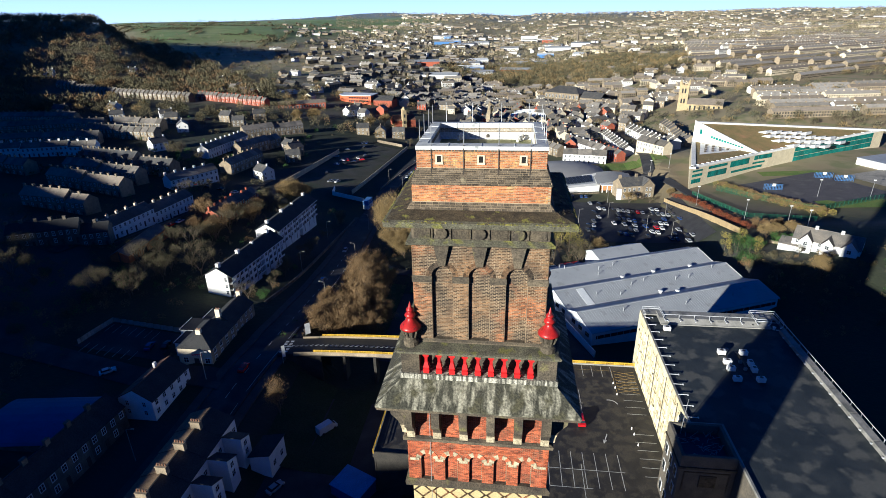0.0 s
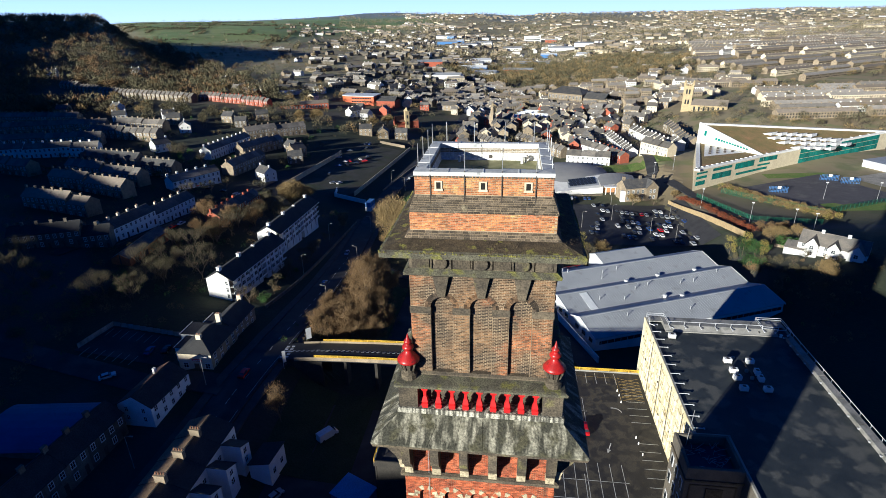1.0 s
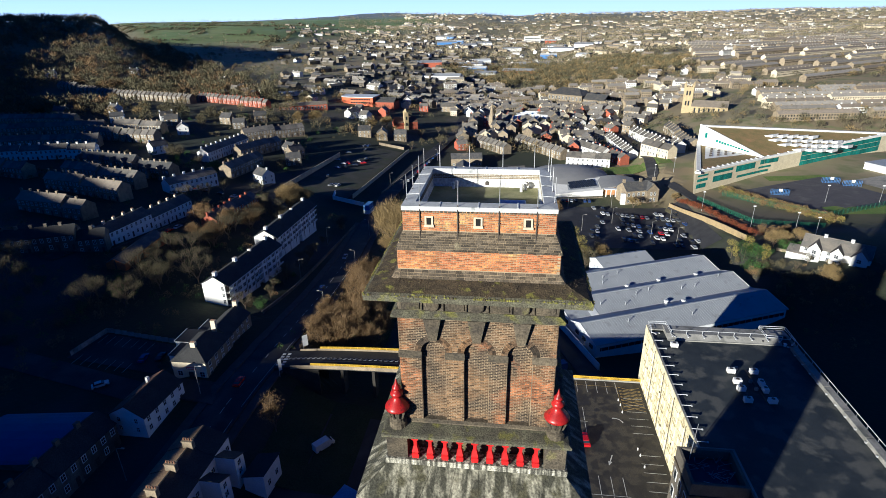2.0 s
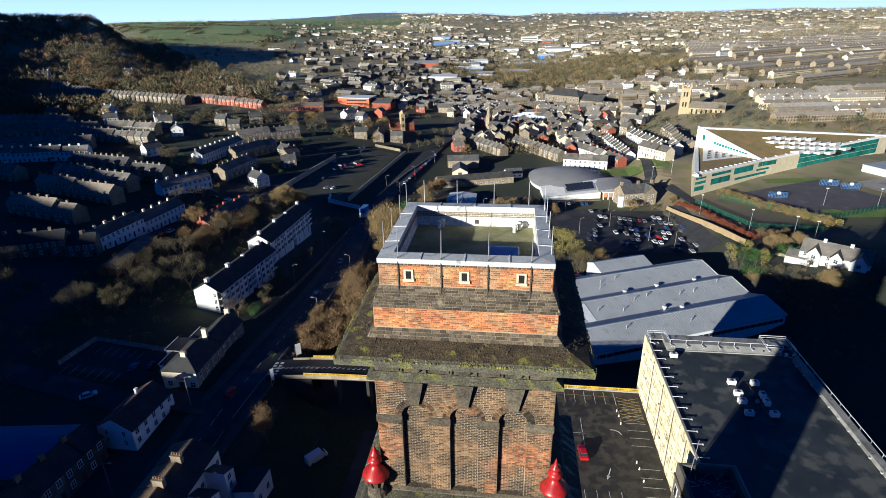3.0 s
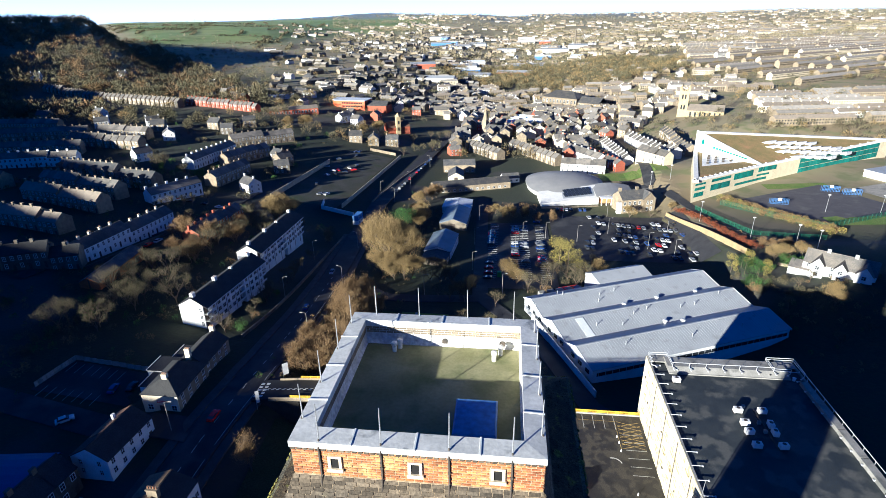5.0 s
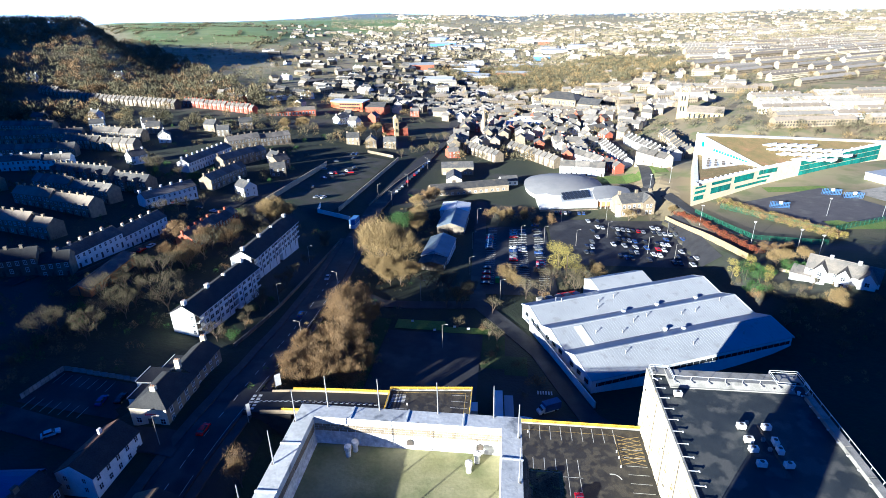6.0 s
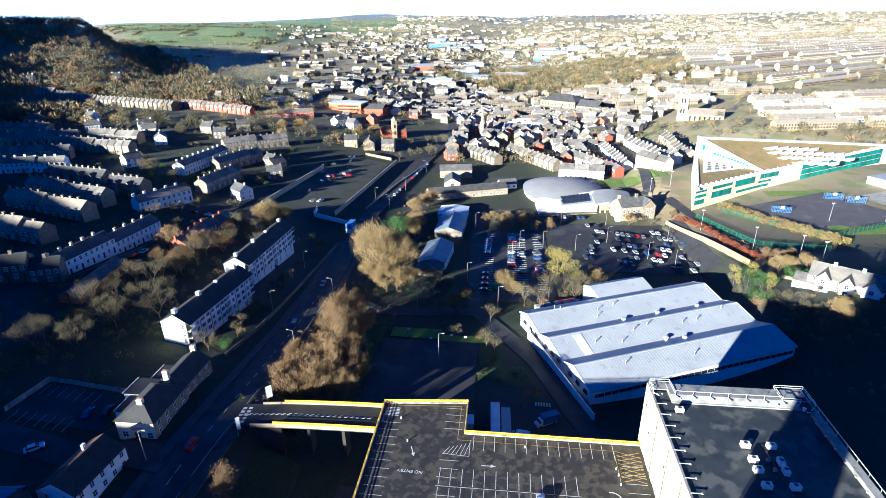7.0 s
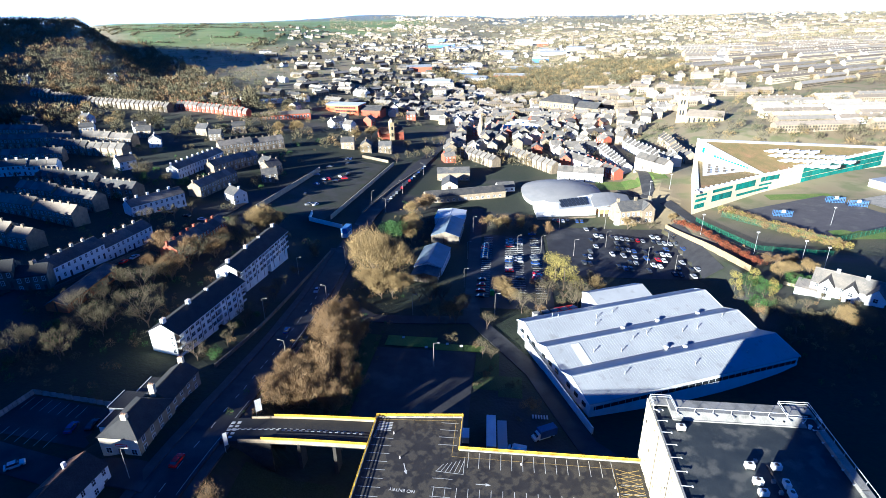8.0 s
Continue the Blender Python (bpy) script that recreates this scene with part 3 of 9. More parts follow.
rng = random.Random(5)
ARC2 = [-2.92, -1.5, -0.08, 1.34, 2.76]
for k in range(4):
    # arcade: piers, heads with cream and dark voussoirs
    s, vo, br = Shape(), Shape(), Shape()
    for q in (s, vo, br):
        q.at = face(k)
    edge = [-4.04]
    for c in ARC2:
        edge += [c - 0.37, c + 0.37]
    edge.append(4.04)
    for a, b in zip(edge[0::2], edge[1::2]):
        pq = Shape()
        pq.at = face(k)
        pq.box(a, b, -4.04, -3.80, 72.05, 74.6)
        pq.make("arcade_pier", MORTAR_D, chim)
    for c in ARC2:
        n = 7
        s = Shape()
        s.at = face(k)
        for i in range(n):
            t0, t1 = math.pi * i / n, math.pi * (i + 1) / n
            p = [(c + 0.37 * math.cos(t), 73.72 + 0.37 * math.sin(t)) for t in (t0, t1)]
            q = [(c + 0.66 * math.cos(t), 73.72 + 0.66 * math.sin(t)) for t in (t0, t1)]
            vo.mat(1 - i % 2)
            pts = [p[0], q[0], q[1], p[1]]
            vo.solid([(x, -4.075, z) for x, z in pts] + [(x, -3.9, z) for x, z in pts], [(0, 1, 2, 3), (0, 4, 5, 1), (1, 5, 6, 2), (2, 6, 7, 3), (3, 7, 4, 0)])
            s.poly([(p[0][0], -4.04, p[0][1]), (p[0][0], -4.04, 74.6), (p[1][0], -4.04, 74.6), (p[1][0], -4.04, p[1][1])])
            s.poly([(p[0][0], -4.04, p[0][1]), (p[1][0], -4.04, p[1][1]), (p[1][0], -3.80, p[1][1]), (p[0][0], -3.80, p[0][1])])
        s.make("arch_head", MORTAR_D, chim)
    for a, b in zip(edge[0::2], edge[1::2]):
        vo.mat(1).box(a + 0.10, b - 0.10, -4.085, -3.95, 73.55, 73.72)
    tagged(vo.make("voussoir_work", [BRICK_R, surf("cream_stone", (0.50, 0.43, 0.28), (0.33, 0.28, 0.18), 2.5, 0.9, 0.3, 14, third=(0.14, 0.12, 0.08), tscale=3.0, vary=0.4)] if k == 0 else [BRICK_R, bpy.data.materials["cream_stone"]], chim), kind="stuff")

    def arcade(z):
        out = []
        cuts = []
        for c in ARC2:
            h = 0.37 if z < 73.72 else (math.sqrt(max(0.0, 0.66 ** 2 - (z - 73.72) ** 2)) if z < 74.38 else 0)
            hb = 0.37 if z < 73.72 else (math.sqrt(max(0.0, 0.37 ** 2 - (z - 73.72) ** 2)) if z < 74.09 else 0)
            if h:
                cuts.append((c - h, c + h))
            if hb:
                out.append((c - hb, c + hb, 3.82))
        x = -4.04
        for a, b in cuts:
            if a > x:
                out.append((x, a, 4.04))
            x = max(x, b)
        out.append((x, 4.04, 4.04))
        return out
    courses(br, arcade, 72.1, 75.1, rng=rng)
    courses(br, lambda z: [(-4.05, 4.05, 4.05)], 75.45, 78.15, rng=rng)
    tagged(br.make("arcade_bricks", BRICK_R, chim), kind="stuff")
    # consoles under the great eaves
    for i, c in enumerate((-3.75, -2.25, -0.75, 0.75, 2.25, 3.75)):
        q = Shape()
        q.at = face(k)
        q.side([(-4.04, 75.45), (-4.30, 75.5), (-4.36, 75.9), (-4.55, 76.3), (-4.95, 76.75), (-5.05, 77.6), (-5.05, 78.2), (-4.04, 78.2)], c - 0.22, c + 0.22)
        con = q.make("console", STONE, chim, "weathered stone bracket with pale worn foot")
        q = Shape()
        q.at = face(k)
        q.side([(-4.06, 75.46), (-4.32, 75.5), (-4.385, 75.9), (-4.44, 76.02), (-4.06, 76.02)], c - 0.23, c + 0.23)
        q.make("worn_foot", bpy.data.materials["cream_stone"], con, "pale worn bracket foot")
# the great eaves: lower slab and sloping lichened top
stack([(4.05, 78.0), (5.05, 78.12), (5.36, 78.16), (5.42, 78.44)]).make("eaves_edge", STONE, chim)
for k in range(4):
    re_ = random.Random(80 + k)
    x0 = -5.42
    while x0 < 5.4:
        x1 = min(5.42, x0 + re_.uniform(1.2, 1.7))
        if 5.42 - x1 < 0.5:
            x1 = 5.42
        a0, a1 = max(-4.05, min(4.05, x0 * 4.05 / 5.42)), max(-4.05, min(4.05, x1 * 4.05 / 5.42))
        j = re_.uniform(0, 0.02)
        s = Shape()
        s.at = face(k)
        s.solid([(x0 + 0.008, -5.42, 78.36), (x1 - 0.008, -5.42, 78.36), (x1 - 0.008, -5.43, 78.46 + j), (x0 + 0.008, -5.43, 78.46 + j), (a1 - 0.006, -4.05, 79.56 + j), (a0 + 0.006, -4.05, 79.56 + j), (a1, -4.05, 79.4), (a0, -4.05, 79.4)],
                [(0, 1, 2, 3), (3, 2, 4, 5), (1, 6, 4, 2), (0, 3, 5, 7)])
        s.make("eaves_slab", LICHEN_S if k % 2 else LICHEN, chim, "sloping stone eaves slab streaked with pale lichen")
        x0 = x1
stack([(4.06, 79.5), (3.9, 79.56)]).make("eaves_head", STONE, chim)
# balcony: plinth, piers, red balusters, slab, finials
stack([(4.05, 79.5), (4.22, 79.5), (4.22, 79.8), (3.75, 79.84), (3.4, 79.84)]).make("balcony_plinth", DRIP, chim, "pale streaked stone plinth under the balusters")
stack([(3.35, 79.5), (3.35, 81.3)]).make("balcony_core", STONE, chim)
stack([(3.3, 81.08), (4.15, 81.1), (4.30, 81.13), (4.32, 81.27), (4.2, 81.32), (3.4, 81.44)]).make("balcony_slab", MOSSY, chim, "dark stone slab with mossy edge")
bal_me = None
for k in range(4):
    for e in (-1, 1):
        s = Shape()
        s.at = face(k)
        if e == -1:
            s.box(-4.12, -3.14, -4.12, -3.14, 79.45, 81.09)
            s.make("corner_pier", STONE, chim)
    for i in range(9):
        if bal_me is None:
            s = Shape()
            s.at = Matrix.Rotation(math.pi / 4, 4, "Z")
            s.spin([(0.0, 0.0), (0.21, 0.0), (0.21, 0.10), (0.24, 0.11), (0.24, 0.23), (0.17, 0.25), (0.226, 0.34), (0.106, 0.62), (0.106, 0.86), (0.184, 0.98), (0.226, 0.99), (0.226, 1.15), (0.0, 1.15)], 0, 0, 4)
            bal_me = s.mesh("baluster", RED)
        ob = new("baluster", bal_me)
        ob.parent = chim
        ob.matrix_basis = face(k) @ Matrix.Translation((-2.78 + i * 0.695, -4.0, 79.84)) @ Matrix.Diagonal((1, 1, 1.1, 1))
    s = Shape()
    s.spin([(0.0, 81.28), (0.42, 81.28), (0.42, 81.62), (0.30, 81.7), (0.30, 81.85), (0.36, 81.95), (0.50, 82.35), (0.46, 82.4)], 0, 0, 12)
    s.at = None
    urn = s.make("finial_urn", STONE, chim, "sooty fluted stone urn", at=face(k) @ Matrix.Translation((-3.62, -3.62, 0)))
    for j in range(12):
        a = 6.28319 * (j + 0.5) / 12
        f = Shape().tube((0.37 * math.cos(a), 0.37 * math.sin(a), 81.92), (0.52 * math.cos(a), 0.52 * math.sin(a), 82.36), 0.05, 0.07, 4)
        f.make("flute", STONE, urn)
    cap_ = Shape().spin([(0.0, 82.36), (0.55, 82.36), (0.575, 82.40), (0.56, 82.47), (0.50, 82.55), (0.40, 82.66), (0.29, 82.78), (0.21, 82.88), (0.17, 82.98), (0.18, 83.03), (0.28, 83.07), (0.30, 83.15), (0.24, 83.25), (0.15, 83.31), (0.14, 83.36), (0.21, 83.42), (0.20, 83.50), (0.12, 83.57), (0.08, 83.68), (0.04, 83.82), (0.0, 83.95)], 0, 0, 20).make(
        "finial_cap", RED_D, chim, "glossy red painted finial cap", at=face(k) @ Matrix.Translation((-3.62, -3.62, 0)))
    cap_.data.polygons.foreach_set("use_smooth", [True] * len(cap_.data.polygons))

# main stage with three blind arches on a face
REC, R0, SPR, B, BI = (-1.9, 0.0, 1.9), 0.55, 85.35, 3.42, 3.19
stack([(BI, 81.3), (BI, 87.2)]).make("stage_core", MORTAR_D, chim)
stack([(3.5, 81.38), (3.52, 81.5), (3.42, 81.6), (3.0, 81.62)]).make("stage_sill", STONE, chim)
for k in range(4):
    s, br, st = Shape(), Shape(), Shape()
    for q in (s, br, st):
        q.at = face(k)
    edge = [-B]
    for c in REC:
        edge += [c - R0, c + R0]
    edge.append(B)
    for a, b in zip(edge[0::2], edge[1::2]):
        pier = Shape()
        pier.at = face(k)
        pier.box(a, b, -B, -BI + 0.02, 81.4, 87.2)
        pier.make("stage_pier", MORTAR_D, chim)
        st.mat(1).wedge(a - 0.03, b + 0.03, -B - 0.05, -BI + 0.05, SPR - 0.36, SPR, 0.03)
    for c in REC:
        n = 12
        for i in range(n):
            t0, t1 = math.pi * i / n, math.pi * (i + 1) / n
            p = [(c + R0 * math.cos(t), SPR + R0 * math.sin(t)) for t in (t0, t1)]
            s.poly([(p[0][0], -B, p[0][1]), (p[0][0], -B, 87.2), (p[1][0], -B, 87.2), (p[1][0], -B, p[1][1])])
            s.poly([(p[0][0], -B, p[0][1]), (p[1][0], -B, p[1][1]), (p[1][0], -BI, p[1][1]), (p[0][0], -BI, p[0][1])])
        for ringr in range(2):
            ra, rb = R0 + ringr * 0.15, R0 + 0.14 + ringr * 0.15
            n = 18 + 4 * ringr
            for i in range(n):
                t0, t1 = math.pi * (i + 0.06) / n, math.pi * (i + 0.94) / n
                pts = [(c + ra * math.cos(t0), SPR + ra * math.sin(t0)), (c + rb * math.cos(t0), SPR + rb * math.sin(t0)), (c + rb * math.cos(t1), SPR + rb * math.sin(t1)), (c + ra * math.cos(t1), SPR + ra * math.sin(t1))]
                st.mat(0).solid([(x, -B - 0.02, z) for x, z in pts] + [(x, -B + 0.05, z) for x, z in pts], [(0, 1, 2, 3), (0, 4, 5, 1), (1, 5, 6, 2), (2, 6, 7, 3), (3, 7, 4, 0)])
    s.make("arch_soffit", MORTAR_D, chim)
    tagged(st.make("arch_stonework", [BRICK_D, STONE], chim), kind="stuff")

    def blind(z):
        out, x = [], -B
        for c in REC:
            if z < SPR - 0.36:
                h = hb = R0
            elif z < SPR:
                h = hb = R0
            else:
                h = math.sqrt(max(0.0, 0.85 ** 2 - (z - SPR) ** 2))
                hb = math.sqrt(max(0.0, R0 ** 2 - (z - SPR) ** 2))
            if hb:
                out.append((c - hb, c + hb, BI))
            if h:
                if c - h > x and not SPR - 0.36 <= z < SPR:
                    out.append((x, c - h, B))
                x = c + h
        if not SPR - 0.36 <= z < SPR:
            out.append((x, B, B))
        return out
    courses(br, blind, 81.6, 87.15, bl=0.225, bh=0.084, joint=0.028, rng=rng)
    tagged(br.make("stage_bricks", BRICK_D, chim), kind="stuff")
    for c in REC:
        q = Shape()
        q.at = face(k)
        q.solid([(c - 0.17, -B - 0.16, 86.0), (c + 0.17, -B - 0.16, 86.0), (c + 0.38, -B - 0.26, 87.12), (c - 0.38, -B - 0.26, 87.12),
                 (c - 0.17, -B + 0.02, 86.0), (c + 0.17, -B + 0.02, 86.0), (c + 0.38, -B + 0.02, 87.12), (c - 0.38, -B + 0.02, 87.12)],
                [(0, 1, 2, 3), (0, 3, 7, 4), (1, 5, 6, 2), (0, 4, 5, 1), (3, 2, 6, 7)])
        q.make("keystone", STONE, chim, "dark tapered keystone")
stack([(3.4, 87.08), (3.66, 87.14), (3.68, 87.26), (3.45, 87.42)]).make("upper_string_course", MOSSY, chim)
stack([(3.40, 87.3), (3.40, 88.2)]).make("frieze", STONE, chim)
for k in range(4):
    for c in (-1.9, 0.0, 1.9):
        q = Shape()
        q.at = face(k)
        n = 20
        ringp = [(c + 0.30 * math.cos(6.28319 * i / n), 87.74 + 0.30 * math.sin(6.28319 * i / n)) for i in range(n)]
        inner = [(c + 0.25 * math.cos(6.28319 * i / n), 87.74 + 0.25 * math.sin(6.28319 * i / n)) for i in range(n)]
        for i in range(n):
            j = (i + 1) % n
            q.poly([(ringp[i][0], -3.40, ringp[i][1]), (ringp[j][0], -3.40, ringp[j][1]), (ringp[j][0], -3.54, ringp[j][1]), (ringp[i][0], -3.54, ringp[i][1])])
            q.poly([(ringp[i][0], -3.54, ringp[i][1]), (ringp[j][0], -3.54, ringp[j][1]), (inner[j][0], -3.56, inner[j][1]), (inner[i][0], -3.56, inner[i][1])])
        q.poly([(x, -3.56, z) for x, z in inner])
        q.make("roundel", STONE, chim, "round stone boss")
    for c in (-2.36, -1.44, -0.46, 0.46, 1.44, 2.36):
        q = Shape()
        q.at = face(k)
        q.box(c - 0.03, c + 0.03, -3.475, -3.38, 87.44, 88.06)
        q.make("frieze_fillet", STONE, chim)
    for c in (-2.85, -0.95, 0.95, 2.85):
        q = Shape()
        q.at = face(k)
        q.wedge(c - 0.4, c + 0.4, -3.45, -3.36, 87.46, 88.02, 0.02)
        q.make("frieze_panel", STONE, chim)
stack([(3.40, 88.08), (3.6, 88.14), (4.42, 88.34), (4.54, 88.40), (4.56, 88.68), (4.42, 88.735)]).make("cornice", MOSSY, chim, "heavy overhanging cornice thick with yellow-green moss")
stack([(4.42, 88.735), (3.5, 89.0)]).make("cornice_top", SOIL_M, chim, "earthy cornice top grown over with moss")
# moss cushions on the cornice
rm = random.Random(11)
for k in range(4):
    s = Shape()
    s.at = face(k)
    for i in range(900):
        f = rm.random() ** (4.5 if i % 5 else 1.0)
        x, yo = rm.uniform(-4.5, 4.5), 4.57 - f * 0.95
        if math.sin(x * 2.1 + k) + math.sin(x * 5.3) * 0.6 < rm.uniform(-1.0, 1.3):
            continue
        if abs(x) > yo:
            continue
        z, r = 88.68 + f * 0.30, rm.uniform(0.025, 0.075)
        s.mat(0 if f < 0.12 and rm.random() < 0.8 else 1)
        ring_ = [(x + r * rm.uniform(0.7, 1.3) * math.cos(a), -yo + r * rm.uniform(0.6, 1.0) * math.sin(a), z - 0.02) for a in (0, 1.05, 2.1, 3.14, 4.2, 5.25)]
        top = (x, -yo, z + r * 0.55)
        for a in range(6):
            s.poly([ring_[a], ring_[(a + 1) % 6], top])
    tagged(s.make("moss", [surf("yellow_green_moss", (0.22, 0.20, 0.035), (0.10, 0.105, 0.028), 3, 1.0, 0, 5, rnd=0.4) if k == 0 else bpy.data.materials["yellow_green_moss"], SOIL_M], chim), kind="stuff")
# set-back brick storeys under the parapet
stack([(3.30, 88.95), (3.30, 90.2)]).make("lower_band_wall", MORTAR, chim)
stack([(3.06, 90.85), (3.06, 91.8)]).make("upper_band_wall", MORTAR, chim)


def sloped(k, b0, z0, b1, z1, rows, name):
    """Courses of stones laid on a slope."""
    r3 = random.Random(k * 7 + rows)
    s = Shape()
    s.at = face(k)
    s.mat(1)
    s.poly([(-b0 + 0.03, -b0 + 0.03, z0 - 0.02), (b0 - 0.03, -b0 + 0.03, z0 - 0.02), (b1, -b1 + 0.03, z1 - 0.02), (-b1, -b1 + 0.03, z1 - 0.02)])
    s.poly([(-b0, -b0 - 0.004, z0), (b0, -b0 - 0.004, z0), (b1, -b1 - 0.004, z1), (-b1, -b1 - 0.004, z1)])
    s.mat(0)
    for i in range(rows):
        f0, f1 = i / rows, (i + 0.84) / rows
        ba, za, bb, zb = b0 + (b1 - b0) * f0, z0 + (z1 - z0) * f0, b0 + (b1 - b0) * f1, z0 + (z1 - z0) * f1
        x = -ba + r3.uniform(-0.3, 0)
        while x < ba:
            w = r3.uniform(0.24, 0.34)
            a, b = max(x, -ba), min(x + w - 0.02, ba)
            if b - a > 0.05:
                t = 0.02 + r3.uniform(0, 0.012)
                a2, b2 = max(a, -bb), min(b, bb)
                s.solid([(a, -ba - t, za), (b, -ba - t, za), (b2, -bb - 0.016, zb + 0.004), (a2, -bb - 0.016, zb + 0.004), (a, -ba + 0.06, za - 0.03), (b, -ba + 0.06, za - 0.03)],
                        [(0, 1, 2, 3), (4, 5, 1, 0), (3, 4, 0), (1, 5, 2)])
            x += w
    tagged(s.make(name, [SLATE_C, MORTAR], chim), kind="stuff")


for k in range(4):
    sloped(k, 3.54, 88.98, 3.30, 89.30, 3, "flare_stonework")
    sloped(k, 3.36, 90.16, 3.07, 90.92, 8, "skirt_stonework")
    br = Shape()
    br.at = face(k)
    holes = (-1.98, 0.0, 1.98)
    if k:
        courses(br, lambda z: [(-3.30, 3.30, 3.30)], 89.32, 90.16, rng=rng)

    def upper(z):
        if 91.13 < z < 91.58:
            out, x = [], -3.06
            for c in holes:
                out.append((x, c - 0.2, 3.06))
                x = c + 0.2
            return out + [(x, 3.06, 3.06)]
        return [(-3.06, 3.06, 3.06)]
    courses(br, upper, 90.93, 91.8, joint=0.026, rng=rng)
    tagged(br.make("parapet_bricks", BRICK, chim), kind="stuff")
    for c in holes:
        q = Shape()
        q.at = face(k)
        # black panel in place of the hole, its unlit depth put into the colour
        q.mat(1).box(c - 0.10, c + 0.10, -3.085, -3.05, 91.2, 91.5)
        q.mat(0).box(c - 0.17, c - 0.10, -3.11, -3.04, 91.14, 91.52)
        q.box(c + 0.10, c + 0.17, -3.11, -3.04, 91.14, 91.52)
        q.box(c - 0.20, c + 0.20, -3.14, -3.04, 91.10, 91.2)
        q.box(c - 0.17, c + 0.17, -3.10, -3.04, 91.5, 91.56)
        q.make("vent_opening", [RENDER_C, VOID], chim, "small dark vent with pale stone jambs")
    # corbel course under the coping
    q = Shape()
    q.at = face(k)
    for i in range(40):
        q.box(-3.06 + i * 0.153, -3.06 + i * 0.153 + 0.11, -3.10, -3.05, 91.72, 91.79)
    tagged(q.make("corbel_course", SLATE_C, chim), kind="stuff")
# coping slabs and rolls
for k in range(4):
    for i in range(4):
        s = Shape()
        s.at = face(k)
        x0 = -3.1 + i * 1.55
        x1 = x0 + 1.55
        ins = 0.52
        a0, a1 = (x0 + ins if i == 0 else x0), (x1 - ins if i == 3 else x1)
        s.solid([(x0, -3.1, 91.79), (x1, -3.1, 91.79), (a1, -2.58, 91.79), (a0, -2.58, 91.79), (x0, -3.1, 91.97), (x1, -3.1, 91.97), (a1, -2.58, 92.0), (a0, -2.58, 92.0)],
                [(0, 3, 2, 1), (4, 5, 6, 7), (0, 1, 5, 4), (2, 3, 7, 6), (1, 2, 6, 5), (3, 0, 4, 7)])
        s.make("coping_slab", LEAD, chim, "pale grey weathered coping slab")
        if i:
            q = Shape()
            q.at = face(k)
            q.solid([(x0 - 0.035, -3.12, 91.95), (x0 + 0.035, -3.12, 91.95), (x0 + 0.035, -2.57, 91.98), (x0 - 0.035, -2.57, 91.98), (x0 - 0.02, -3.12, 91.99), (x0 + 0.02, -3.12, 91.99), (x0 + 0.02, -2.57, 92.02), (x0 - 0.02, -2.57, 92.02)],
                    [(4, 5, 6, 7), (0, 1, 5, 4), (2, 3, 7, 6), (1, 2, 6, 5), (3, 0, 4, 7)])
            q.make("coping_roll", LEAD, chim)
    # inside of the parapet
    s = Shape()
    s.at = face(k)
    s.poly([(-2.62, -2.62, 91.0), (2.62, -2.62, 91.0), (2.62, -2.62, 91.8), (-2.62, -2.62, 91.8)])
    s.poly([(-2.62, -2.62, 91.22), (2.62, -2.62, 91.22), (2.55, -2.55, 91.1), (-2.55, -2.55, 91.1)])
    s.poly([(-2.55, -2.55, 91.1), (2.55, -2.55, 91.1), (2.46, -2.46, 91.09), (-2.46, -2.46, 91.09)])
    s.make("parapet_inside", WHITEWASH, chim, "flaking white parapet lining")
    br = Shape()
    br.at = face(k) @ Matrix.Rotation(math.pi, 4, "Z")
    courses(br, lambda z: [(-2.6, 2.6, -2.62)], 91.5, 91.78, rng=rng)
    tagged(br.make("parapet_inner_bricks", GRIT, chim), kind="stuff")
s = Shape()
s.poly([(-2.62, CY - 2.62, 91.1), (2.62, CY - 2.62, 91.1), (2.62, CY + 2.62, 91.1), (-2.62, CY + 2.62, 91.1)])
s.make("roof_slab", MOSSFLOOR, chim, "flat concrete cap green with algae")
# hatch, vents, overflow holes
Shape().wedge(0.76, 1.92, 1.15, 2.6, 91.1, 91.48, 0.05).make("hatch_box", BLUE_P, chim, "grey-blue roof hatch")
for x, y in ((-1.55, 5.25), (1.75, 5.0), (1.95, 5.35), (-1.4, 5.45)):
    Shape().spin([(0.075, 91.1), (0.075, 91.34), (0.10, 91.34), (0.10, 91.44), (0.0, 91.48)], x, y, 10).make("vent_pipe", WHITEWASH, chim, "short white vent pipe")
# overflow holes drawn as dark panels for their unlit depth
for x in (0.08, 2.0):
    s = Shape()
    s.prism([(x - 0.095, CY + 2.60), (x + 0.095, CY + 2.60), (x + 0.095, CY + 2.635), (x - 0.095, CY + 2.635)], 91.14, 91.3)
    n = 8
    s.poly([(x + 0.095 * math.cos(math.pi * i / n), CY + 2.60, 91.3 + 0.095 * math.sin(math.pi * i / n)) for i in range(n + 1)])
    s.make("overflow_arch", IRON, chim, "small dark arched overflow")
# lightning rods with their straps
for k in range(4):
    for x in (-2.35, -0.82, 0.82, 2.3):
        q = Shape()
        q.at = face(k)
        q.box(x - 0.02, x + 0.02, -3.118, -3.05, 90.95, 91.76).box(x - 0.035, x + 0.035, -3.13, -3.09, 91.3, 91.36).tube((x, -3.2, 90.55), (x, -3.11, 90.97), 0.02, 0.02, 5).tube((x, -3.13, 91.74), (x, -3.02, 92.02), 0.022, 0.022, 5)
        q.make("rod_strap", IRON, chim)
        q = Shape()
        q.at = face(k)
        q.tube((x, -3.0, 92.0), (x + 0.01, -3.0, 93.05), 0.02, 0.012, 5)
        q.make("lightning_rod", GALV, chim, "thin pale lightning rod")
